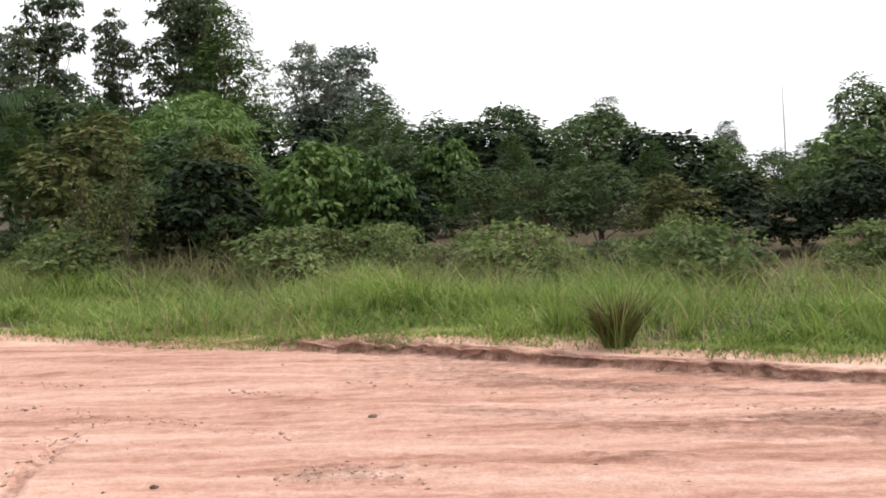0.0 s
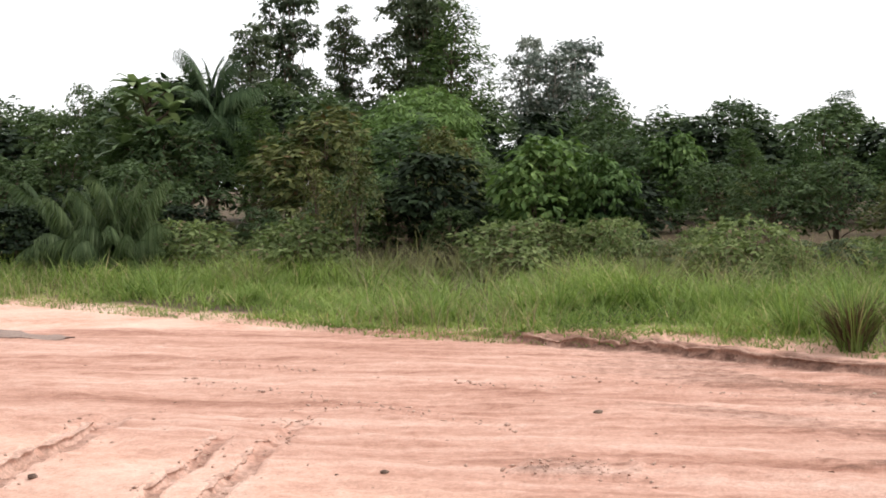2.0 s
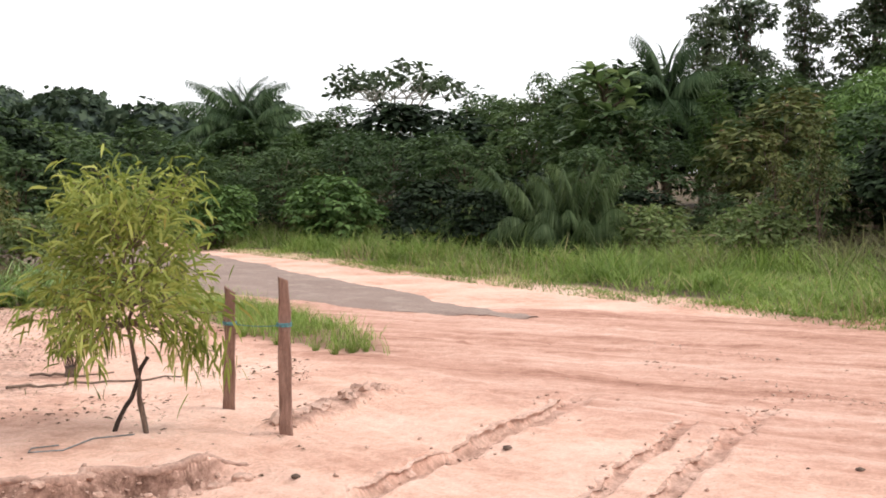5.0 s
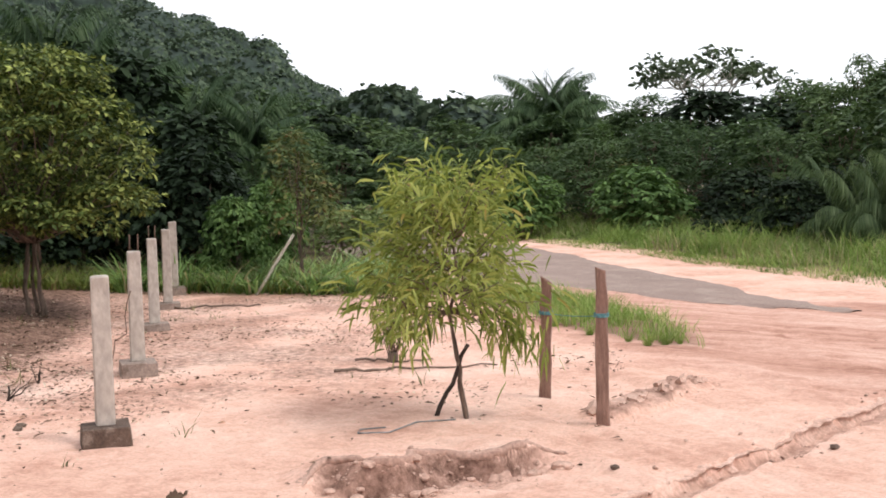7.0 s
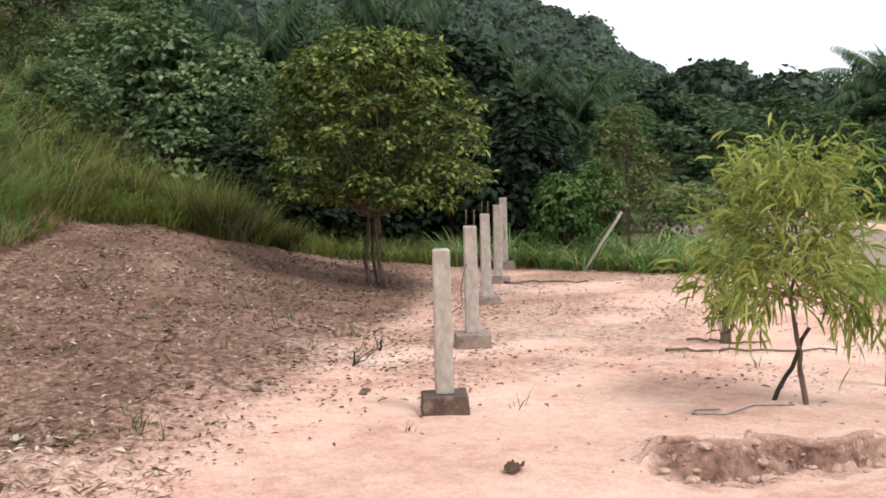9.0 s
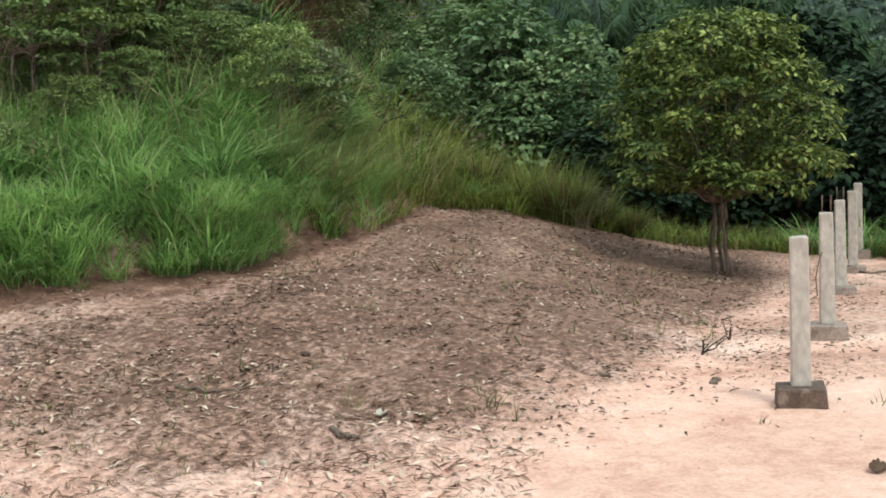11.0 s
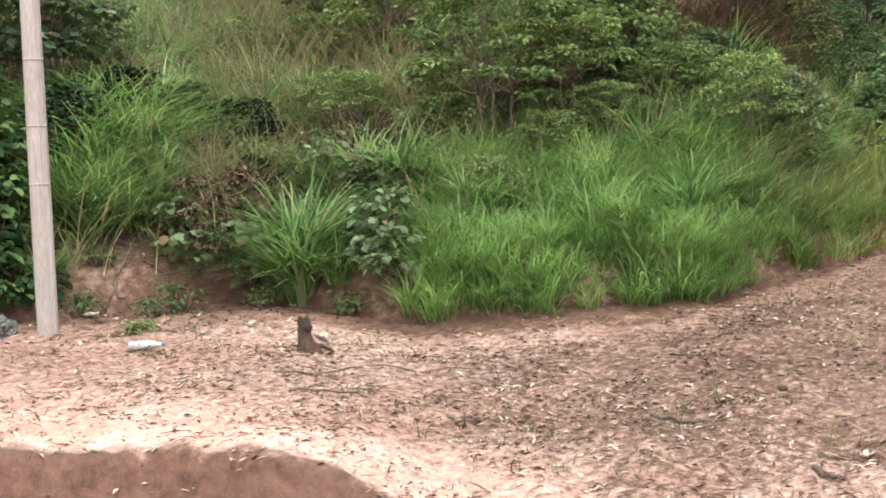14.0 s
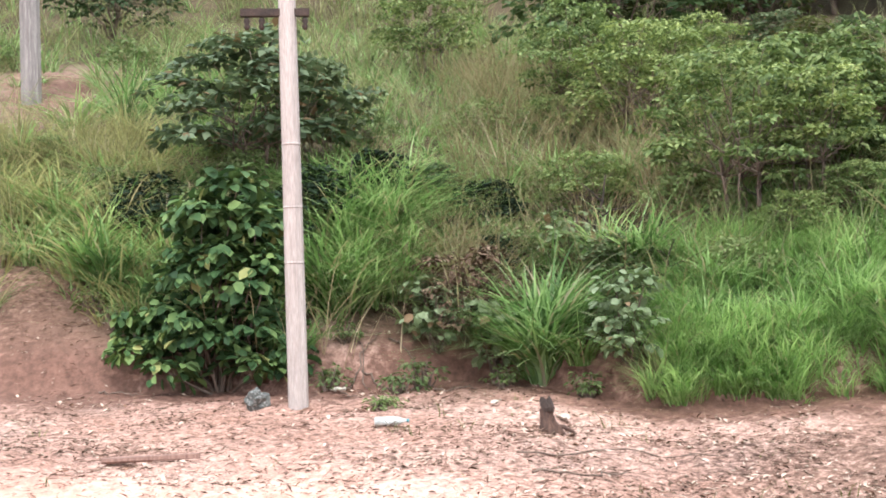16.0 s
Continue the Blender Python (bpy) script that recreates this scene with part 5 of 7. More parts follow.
TUFTS = [tuft_form(400 + i, 120, 0.95, 0.025, 0.45, 1.3, GREEN["bankgrass"], "arching tuft of broad-bladed green grass") for i in range(4)]
STRAW = [tuft_form(410 + i, 130, 0.75, 0.010, 0.6, 0.8, GREEN["drygrass"], "tangled tuft of dry brown straw") for i in range(2)]
REEDS = [tuft_form(420 + i, 150, 0.85, 0.013, 0.42, 0.55, GREEN["grass"], "upright tuft of narrow green grass at the roadside") for i in range(3)]
TUFT_COUNT = [0, 0, 0]


def tuft(az, r, s=1.0, dry=False, reed=False):
    which = 2 if reed else int(dry)
    forms = (TUFTS, STRAW, REEDS)[which]
    k = TUFT_COUNT[which]
    TUFT_COUNT[which] += 1
    x, y = spot(az, r)
    m = pose(x, y, float(height(x, y)), 0, 0, 71 * k) @ Matrix.Scale(s, 4)
    if k < len(forms):
        forms[k].matrix_basis = m
        return forms[k]
    return copy_thing(forms[k % len(forms)], m)


for i in range(60):
    a = 74 + 50 * rs.rand()
    r = float(bank_edge(a)) + 0.25 + 8.5 * rs.rand() ** 1.7
    px, py = spot(a, r)
    if path_gap(px, py) > 0.6:
        tuft(a, r, (0.5 + 0.55 * rs.rand()) * (1 + 0.03 * (r - float(bank_edge(a)))), rs.rand() < 0.2)
for i in range(46):
    px = np.interp(rs.rand(), (0, 0.4, 0.7, 1), (-24, -9, -1, 6))
    py = float(verge_line(px)) + 0.7 + 2.8 * rs.rand()
    r, a = polar(px, py)
    tuft(float(a), float(r), 0.45 + 0.45 * rs.rand(), False, True)
for i in range(14):
    a = 45 + 29 * rs.rand()
    tuft(a, float(bank_edge(a)) + 0.3 + 2.0 * rs.rand(), 0.4 + 0.35 * rs.rand(), rs.rand() < 0.12)

x, y = clumpy(rs, 60000, lambda rs, n: (-5.6 - 9 * rs.rand(n), 9.0 + 6.5 * rs.rand(n)), lambda x, y: island(x, y) * ss(0.3, 0.6, fbm(x * 2, y * 2, 1)))
stuff_grass("island_grass", "short grass strip between yard and road", rs, x, y, (0.10 + 0.22 * rs.rand(len(x))) * (0.4 + 1.2 * fbm(x * 1.6, y * 1.6, 4)), 0.009, GREEN["grass"], 0.5, 0.6)

# low scrub behind the roadside grass
for i in range(110):
    px = np.interp(i / 109, (0, 0.25, 0.55, 1), (-26, -10, -2, 8)) + rs.rand()
    py = float(verge_line(px)) + 4.8 + 4.0 * rs.rand()
    r, az = polar(px, py)
    if fbm(px * 0.45, py * 0.45, 2) < 0.42:
        continue
    plant(("brush", "brush", "olive", "brush", "open")[i % 5], float(az), float(r), float(height(px, py)) + 0.30 + 0.55 * rs.rand() ** 2, 0.7 + 1.0 * rs.rand())
x, y = clumpy(rs, 900, lambda rs, n: (lambda q: (q, verge_line(q) + 3.2 + 4.5 * rs.rand(n)))(np.interp(rs.rand(n), np.linspace(0, 1, 5), (-26, -13, -5, 1, 8))), lambda x, y: 0.2 + 0.8 * ss(0.42, 0.56, fbm(x * 0.6, y * 0.6, 6)))
wx, wy = clumpy(rs, 420, lambda rs, n: (lambda q: (q, verge_line(q) + 1.2 + 3.6 * rs.rand(n)))(np.interp(rs.rand(n), np.linspace(0, 1, 5), (-26, -13, -5, 1, 8))), lambda x, y: 0.15 + 0.85 * ss(0.42, 0.54, fbm(x * 0.8, y * 0.8, 1)))
fountain_grass("verge_tufts", "taller tufts in the roadside grass", rs, wx, wy, 26, 0.38 + 0.40 * rs.rand(len(wx)), 0.015, GREEN["grass"], 0.14, 0.55, 0.8, 3)
fountain_grass("weed_clumps", "rank weeds and grass among the roadside scrub", rs, x, y, 16, 0.45 + 0.45 * rs.rand(len(x)), 0.018, GREEN["hay"], 0.16, 0.6, 0.7, 3)

# shrubs and creepers on the slope
for i in range(30):
    a = 74 + 50 * rs.rand()
    r = float(bank_edge(a)) + 1.5 + 11 * rs.rand()
    px, py = spot(a, r)
    z = float(height(px, py))
    if path_gap(px, py) > 0.8 and not (a > 117.5 and r < 23) and not 98 < a < 110:
        kind = ("brush", "layered", "brush", "open", "brush")[rs.randint(5)]
        plant(kind, a, r, z + (0.5 + 0.35 * rs.rand() if kind == "brush" else 0.8 + 0.6 * rs.rand()), 1.0 + 0.7 * rs.rand())
for i in range(34):
    a = 72 + 54 * rs.rand()
    r = float(bank_edge(a)) + 10 + 9 * rs.rand()
    px, py = spot(a, r)
    if a < 98:
        plant(("mid", "layered", "far", "olive")[rs.randint(4)], a, r, float(height(px, py)) + 1.8 + 1.8 * rs.rand(), 2.2 + 1.4 * rs.rand())
# a backdrop behind the yard, its shade painted into the leaf colour
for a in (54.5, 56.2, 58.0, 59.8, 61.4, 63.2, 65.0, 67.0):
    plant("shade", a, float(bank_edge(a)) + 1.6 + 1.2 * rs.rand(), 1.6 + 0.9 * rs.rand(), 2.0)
# dark low bushes added between the tufts; their leaf colour stands for shaded gaps
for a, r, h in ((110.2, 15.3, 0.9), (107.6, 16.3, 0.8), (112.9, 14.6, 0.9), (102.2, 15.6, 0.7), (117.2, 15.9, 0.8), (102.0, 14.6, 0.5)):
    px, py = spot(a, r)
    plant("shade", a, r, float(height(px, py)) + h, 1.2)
for a, r in ((106.2, 15.6), (110.9, 15.2), (116.0, 15.9), (98.2, 15.6), (93.6, 15.2), (101.6, 14.8), (104.9, 16.6), (119.2, 17.2), (96.9, 13.9), (89.4, 14.6), (86.6, 15.0), (99.4, 18.4), (107.8, 18.4), (113.8, 19.4), (121.4, 18.6), (92.0, 17.0), (83.4, 16.0), (102.8, 19.4)):
    px, py = spot(a, r)
    plant(("brush", "open", "layered", "olive")[int(a * 10) % 4], a, r, float(height(px, py)) + 0.55 + 0.4 * rs.rand(), 1.1 + 0.6 * rs.rand())

for a, r in ((78.6, 16.6), (79.8, 17.4), (80.9, 16.4), (82.1, 17.2), (83.2, 16.2), (84.6, 15.6), (77.4, 17.4), (81.4, 18.2), (76.2, 17.8), (85.8, 15.8), (79.0, 15.6), (74.6, 18.4)):
    px, py = spot(a, r)
    plant(("brush", "open", "olive", "brush")[int(a * 10) % 4], a, r, float(height(px, py)) + 0.45 + 0.35 * rs.rand(), 0.9 + 0.5 * rs.rand())

# the tufts that stand out on the slope
for a, r, size in ((120.0, 15.2, 1.25), (122.2, 15.7, 1.2), (117.9, 15.1, 1.25), (116.6, 15.2, 1.15), (119.0, 16.0, 1.2), (121.2, 17.0, 1.2), (122.6, 19.0, 1.3), (120.3, 20.2, 1.3), (118.2, 20.7, 1.3), (108.6, 15.0, 1.25), (107.7, 15.5, 1.3), (109.3, 15.5, 1.3), (106.8, 15.6, 1.3), (108.0, 16.2, 1.3), (110.2, 14.6, 0.9), (100.5, 12.9, 1.3), (100.1, 13.2, 1.2), (99.2, 13.6, 1.0), (105.8, 15.0, 1.0), (97.6, 14.6, 1.2), (95.8, 14.2, 1.2), (101.8, 16.6, 1.2), (99.5, 17.0, 1.2)):
    tuft(a, r, size)
for a, r, size in ((103.2, 14.4, 1.1), (104.0, 14.7, 1.2), (102.6, 15.0, 1.2), (104.4, 15.6, 1.3), (103.0, 17.0, 1.3), (101.0, 19.5, 1.4), (99.6, 20.4, 1.5), (97.4, 18.4, 1.4), (96.4, 17.0, 1.3), (95.2, 16.2, 1.3), (94.0, 15.4, 1.1), (92.6, 14.9, 1.1), (102.5, 22.6, 1.5), (80.0, 15.2, 1.1), (80.8, 15.6, 1.1), (100.4, 22.0, 1.5)):
    tuft(a, r, size, True)


def foot_sampler(rs, n):
    a = 76.5 + 19.3 * rs.rand(n)
    r = bank_edge(a) + 0.1 + 2.6 * rs.rand(n) ** 1.4
    return -np.sin(np.radians(a)) * r, np.cos(np.radians(a)) * r


x, y = clumpy(rs, 1150, foot_sampler, lambda x, y: 0.12 + 0.88 * ss(0.38, 0.5, fbm(x * 1.6, y * 1.6, 4)))
fountain_grass("fine_slope_grass", "fine fresh green grass along the foot of the bank", rs, x, y, 50, (0.24 + 0.40 * rs.rand(len(x)) ** 1.2) * (0.6 + 0.9 * fbm(x * 1.3, y * 1.3, 1)), 0.013, GREEN["freshgrass"], 0.09, 0.42, 1.15, 4)


def tall_sampler(rs, n):
    a = 84 + 41 * rs.rand(n)
    r = bank_edge(a) + 1.6 + 12 * rs.rand(n)
    return -np.sin(np.radians(a)) * r, np.cos(np.radians(a)) * r


x, y = clumpy(rs, 11000, tall_sampler, lambda x, y: path_gap(x, y) * ss(0.46, 0.6, fbm(x * 0.6 + 3, y * 0.6, 1)))
stuff_grass("tall_slope_grass", "tall wispy yellow-green grass high on the bank", rs, x, y, 0.6 + 0.7 * rs.rand(len(x)), 0.007 + 0.008 * rs.rand(len(x)), GREEN["hay"], 0.5, 0.6)

# fallen leaves and crumbs of soil over the yard
def litter_bits(name, label, rs, n, a0, a1, r0, r1, keep, size, mat, slim=1.0):
    x, y = clumpy(rs, n, polar_area(a0, a1, r0, r1), keep)
    m = len(x)
    t = rs.rand(m) * 6.283
    out = unit(np.stack([np.cos(t), np.sin(t), 0.25 * rs.normal(size=m)], -1))
    side = unit(np.stack([-np.sin(t), np.cos(t), 0.25 * rs.normal(size=m)], -1))
    L = size * (0.5 + rs.rand(m) ** 2 * 1.5)
    V, F = leaves(np.stack([x, y, height(x, y) + 0.008], -1), out, side, L, L * slim * (0.15 + 0.35 * rs.rand(m)), "diamond", 0.35)
    me = fill(bpy.data.meshes.new(name), V, F)
    me.materials.append(mat)
    return tagged(new(name, me), label, "litter", kind="stuff")


def litter_share(x, y):
    return np.clip(1.2 * cover(x, y)[0] * (0.15 + 1.1 * ss(0.35, 0.65, fbm(x * 1.6, y * 1.6, 6))), 0, 1)


litter_bits("leaf_litter", "brown fallen leaves strewn over the sandy yard", rs, 85000, 56, 124, 6, 19, litter_share, 0.036, GREEN["litterleaf"])
litter_bits("twig_litter", "thin dead twigs and stalks strewn under the bank", rs, 30000, 70, 123, 6, 15, lambda x, y: 0.12 + 0.88 * ss(0.42, 0.62, fbm(x * 1.3 + 4, y * 1.3, 1)), 0.075, GREEN["twig"], 0.30)
litter_bits("pale_litter", "bleached straws and pale leaf scraps on the ground", rs, 12000, 70, 123, 6, 15, lambda x, y: 0.1 + 0.9 * ss(0.45, 0.6, fbm(x * 1.1, y * 1.1, 2)), 0.05, GREEN["scrap"], 0.9)
litter_bits("soil_crumbs", "scattered crumbs, twigs and dead leaves on the sand", rs, 15000, 36, 70, 6.5, 18, lambda x, y: (0.06 + 0.94 * ss(0.46, 0.60, fbm(x * 0.9, y * 0.9, 2))) * ss(7.0, 10.5, np.hypot(x, y)) + 0.03, 0.034, GREEN["litterleaf"])
litter_bits("road_crumbs", "dark crumbs of soil on the road", rs, 420, -22, 32, 6, 13, lambda x, y: 0.2 + 0.8 * ss(0.5, 0.6, fbm(x * 0.9, y * 2.0, 2)), 0.026, GREEN["litterleaf"])

# seedlings that come up through the litter
x, y = clumpy(rs, 1500, polar_area(44, 122, 6.3, 17), lambda x, y: (0.08 + 0.92 * ss(0.42, 0.58, fbm(x * 0.7, y * 0.7, 3))) * (0.06 + 0.94 * np.clip(cover(x, y)[0], 0, 1)))
n = len(x)
k = np.repeat(np.arange(n), 6)
x2, y2 = x[k] + rs.normal(size=n * 6) * 0.03, y[k] + rs.normal(size=n * 6) * 0.03
stuff_grass("seedlings", "thin green and withered seedlings in the yard", rs, x2, y2, (0.04 + 0.15 * rs.rand(n) ** 2)[k] * (0.5 + rs.rand(n * 6)), 0.008, GREEN["olive"], 0.9, 0.6, 2)


def clods(name, label, rs, n, sampler, keep, size, mat):
    """Loose lumps of soil, each a small rough octahedron."""
    x, y = clumpy(rs, n, sampler, keep)
    m = len(x)
    r = size * (0.4 + 1.2 * rs.rand(m) ** 3)
    d = np.array([[1, 0, 0], [0, 1, 0], [-1, 0, 0], [0, -1, 0], [0, 0, 0.7], [0, 0, -0.5]])
    V = np.stack([x, y, height(x, y) + r * 0.2], -1)[:, None] + d[None] * r[:, None, None] * (0.6 + 0.8 * rs.rand(m, 6, 1)) + 0.25 * r[:, None, None] * rs.normal(size=(m, 6, 3))
    F = np.array([[0, 1, 4], [1, 2, 4], [2, 3, 4], [3, 0, 4], [1, 0, 5], [2, 1, 5], [3, 2, 5], [0, 3, 5]])
    me = fill(bpy.data.meshes.new(name), V.reshape(-1, 3), (F[None] + (np.arange(m) * 6)[:, None, None]).reshape(-1, 3))
    me.materials.append(mat)
    return tagged(new(name, me), label, "soil", kind="stuff")


clods("soil_lumps", "loose lumps of broken soil along ruts and ridges", rs, 30000, polar_area(-22, 60, 5.6, 13.5), lambda x, y: np.clip(0.8 * (cover(x, y)[2] - 0.35), 0, 1) + 0.0006, 0.010, CLOD)


def line_sampler(a, b, spread):
    def pick(rs, n):
        t = rs.rand(n)
        return a[0] + (b[0] - a[0]) * t + spread * rs.normal(size=n), a[1] + (b[1] - a[1]) * t + spread * rs.normal(size=n)
    return pick


for (a, b, w, d), n in zip(RUTS[:3], (320, 200, 180)):
    clods("rut_crumbs", "crumbled soil along the rims of a wheel rut", rs, n, line_sampler(a, b, w * 1.5), lambda x, y: 0.3 + 0.7 * ss(0.45, 0.6, fbm(x * 2, y * 2, 3)), 0.013, CLOD)
for a, b, w, h in CRUSTS[:2]:
    clods("crust_blocks", "broken blocks of dug-up soil in a low ridge", rs, 170, line_sampler(a, b, w * 0.7), lambda x, y: 0.9 + 0 * x, 0.011, CLOD)
for i in range(22):
    (ax, ay), (tx, ty), _ = RIM
    u = 0.1 + 1.35 * rs.rand()
    q = -0.06 - 0.30 * rs.rand()
    x, y = ax + tx * u - ty * q, ay + ty * u + tx * q
    RIM_LUMPS.append((x, y, 0.015 + 0.03 * rs.rand() ** 2))
clods("bank_crumbs", "crumbled soil below the broken rim of a dug bank", rs, 260, line_sampler((-5.20, 4.42), (-4.75, 5.85), 0.12), lambda x, y: ss(0.10, -0.02, rim_near(x, y)[0]) * rim_near(x, y)[1], 0.014, CLOD)
def tread_sampler(points):
    def pick(rs, n):
        p = np.array(points)
        t = np.linspace(0, len(p) - 1, n // 3)
        x, y = np.interp(t, np.arange(len(p)), p[:, 0]), np.interp(t, np.arange(len(p)), p[:, 1])
        return np.concatenate([x + k * 0.03 for k in (-1, 0, 1)]) + 0.006 * rs.normal(size=3 * len(t)), np.concatenate([y + k * 0.07 for k in (-1, 0, 1)]) + 0.006 * rs.normal(size=3 * len(t))
    return pick


for line, n in ((((-0.95, 10.76), (0.89, 9.93), (2.43, 9.25), (3.6, 8.65)), 255), (((-4.1, 10.45), (-2.36, 9.39), (-1.0, 8.6)), 210), (((-4.4, 11.35), (-2.54, 10.75), (-0.89, 10.2)), 165)):
    clods("tyre_marks", "row of small lugs left by a tyre in the damp sand", rs, n, tread_sampler(line), lambda x, y: 0.35 + 0.65 * ss(0.4, 0.55, fbm(x * 1.5, y * 1.5, 2)), 0.013, SANDCLOD)

for a in range(78, 99, 3):
    px, py = spot(a, 28)
    plant("mid", float(a), 28.0 + 2 * rs.rand(), float(height(px, py)) + 3.6 + 1.2 * rs.rand(), 3.4)

# ---- the yard ----
def boxy(sx, sy, sz, bevel=0.01, z0=0.0, taper=1.0, seg=2, wobble=0.0, rs=None):
    """A box standing on z0, bevelled, tapering to its top."""
    bm = bmesh.new()
    bmesh.ops.create_cube(bm, size=1.0)
    for v in bm.verts:
        k = taper if v.co.z > 0 else 1.0
        v.co = Vector((v.co.x * sx * k, v.co.y * sy * k, z0 + (v.co.z + 0.5) * sz))
    bmesh.ops.bevel(bm, geom=bm.edges[:], offset=bevel, segments=seg, affect="EDGES", profile=0.6)
    if wobble:
        for v in bm.verts:
            v.co += Vector(rs.normal(size=3)) * wobble
    return bm


def concrete_post(x, y, turn, bars=False, seed=0):
    rs = rnd(300 + seed)
    t = thing("concrete_post", x, y, "cast concrete fence post on a square footing block", "post", "row of concrete posts", None, turn)
    t.location.z -= (0.02, 0.02, 0.07, 0.06, 0.03)[seed]
    part("footing", boxy(0.30, 0.30, 0.14, 0.008, 0, 0.98, 1, 0.003, rs), DUSTED if seed else FOOTING, t, "sand-dusted concrete footing" if seed else "dark damp concrete footing")
    part("column", boxy(0.118, 0.118, 0.925, 0.009, 0.138, 0.90, 1, 0.0015, rs), CONCRETE, t)
    if bars:
        for dx, dy in ((-0.03, 0.02), (0.035, -0.02)):
            part("reinforcing_bar", tube([[(dx, dy, 1.0, 0.006), (dx + 0.004, dy, 1.2, 0.006)]], 5), RUST, t, "rusty steel bar")
    return t


concrete_post(-7.125, 4.37, 61, False, 0)
concrete_post(-9.40, 6.06, 62, True, 1)
concrete_post(-12.0, 7.94, 60, True, 2)
concrete_post(-13.78, 9.31, 58, False, 3)
concrete_post(-15.29, 10.44, 58, False, 4)


def wooden_stake(x, y, h, w, d, lean, seed):
    rs = rnd(320 + seed)
    t = thing("wooden_stake", x, y, "rough red-brown wooden stake driven into the sand", "stake", "stakes with a cord", None, 35)
    t.rotation_euler.rotate(Euler((0, radians(lean), 0)))
    bm = bmesh.new()
    rings = []
    for i in range(11):
        k = i / 10
        z = -0.15 + (h + 0.15) * k
        ww, dd = w * (1 + 0.10 * math.sin(5 * k + seed)) / 2, d * (1 + 0.08 * math.cos(6 * k)) / 2
        cut = 0.03 * (k == 1)
        rings.append([bm.verts.new((sx * ww + 0.006 * rs.normal(), sy * dd + 0.004 * rs.normal(), z - cut * (sx > 0) * (seed + 1) * 0.8)) for sx, sy in ((-1, -1), (1, -1), (1, 1), (-1, 1))])
    for a, b in zip(rings, rings[1:]):
        for k in range(4):
            bm.faces.new((a[k], a[(k + 1) % 4], b[(k + 1) % 4], b[k]))
    bm.faces.new(rings[-1])
    bm.faces.new(rings[0][::-1])
    bmesh.ops.bevel(bm, geom=[e for e in bm.edges if abs(e.verts[0].co.z - e.verts[1].co.z) > 0.02], offset=0.006, segments=1, affect="EDGES")
    part("shaft", bm, STAKE, t)
    z = h * 0.69
    bm = bmesh.new()
    for turn in range(3):
        ring = tube([[(math.cos(a) * w * 0.62, math.sin(a) * d * 0.68, z + 0.009 * turn + 0.003 * math.sin(a), 0.0045) for a in np.linspace(0, 6.283, 15)]], 5)
        me = bpy.data.meshes.new("ring")
        ring.to_mesh(me)
        ring.free()
        bm.from_mesh(me)
        bpy.data.meshes.remove(me)
    part("cord_loop", bm, CORD, t, "blue-green cord wound round it")
    return t


wooden_stake(-5.00, 6.62, 1.00, 0.075, 0.05, 0.0, 0)
wooden_stake(-5.90, 7.15, 0.87, 0.075, 0.045, 2.0, 1)
part_cord = tube([limb(rnd(4), (-5.02, 6.65, float(height(-5.02, 6.65)) + 0.69), (-5.88, 7.12, float(height(-5.90, 7.15)) + 0.60), 0.0028, 0.0028, 0.03, 8)], 5)
me = bpy.data.meshes.new("cord")
part_cord.to_mesh(me)
part_cord.free()
me.materials.append(CORD)
tagged(new("cord", me), "thin blue-green cord stretched between two stakes", "cord")


def sapling():
    rs = rnd(340)
    t = thing("sapling", -5.85, 6.28, "young sapling with narrow drooping lime-green leaves", "tree")
    # the picture's sideways direction as seen from the road
    sx, sy = 0.72, 0.69
    stem = limb(rs, (0, 0, -0.1), (-0.10 * sx, -0.10 * sy, 1.47), 0.020, 0.007, 0.07, 10)
    paths, base, out = [stem], [], []
    for i in range(60):
        f = i / 60
        a = i * 2.4 + rs.rand()
        k = 5 + int(5 * f)
        reach = (0.70 - 0.36 * f) * (0.7 + 0.45 * rs.rand())
        p0 = np.array(stem[k][:3])
        rise = 0.34 + 0.2 * rs.rand() - 0.42 * (1 - f) ** 2
        skew = -0.10 * (1 - f)
        p1 = p0 + np.array([math.cos(a) * reach + skew * sx, math.sin(a) * reach + skew * sy, rise * reach / 0.55])
        br = limb(rs, p0, p1, 0.007, 0.002, 0.22, 5)
        paths.append(br)
        for q in br[2:]:
            for _ in range(12):
                base.append(np.array(q[:3]) + rs.normal(size=3) * 0.07)
                dv = unit(p1 - p0) * 0.75 + rs.normal(size=3) * 0.5
                dv[2] -= 0.4
                out.append(dv)
    for ex, ez, nlv in ((0.44, 0.50, 34), (0.34, 0.60, 13), (-0.42, 0.60, 14), (-0.24, 0.64, 7)):
        low = limb(rs, stem[5][:3], (ex * sx, ex * sy, ez), 0.007, 0.003, 0.2, 6)
        paths.append(low)
        for q in low[4:]:
            for _ in range(nlv):
                base.append(np.array(q[:3]) + rs.normal(size=3) * np.array([0.07, 0.07, 0.08]))
                dv = rs.normal(size=3) * 0.4
                dv[2] -= 1.0
                out.append(dv)
    base, out = np.array(base), unit(np.array(out))
    side = unit(np.cross(out, rs.normal(size=out.shape)))
    V, F = leaves(base, out, side, 0.085 + 0.075 * rs.rand(len(base)), 0.014 + 0.008 * rs.rand(len(base)), "blade", 0)
    tagged(part("stem", tube(paths, 6), BARK, t), kind="stuff")
    part("leaf_crown", fill(bpy.data.meshes.new("leaf_crown"), V, F), GREEN["sapling"], t)
    return t


sapling()


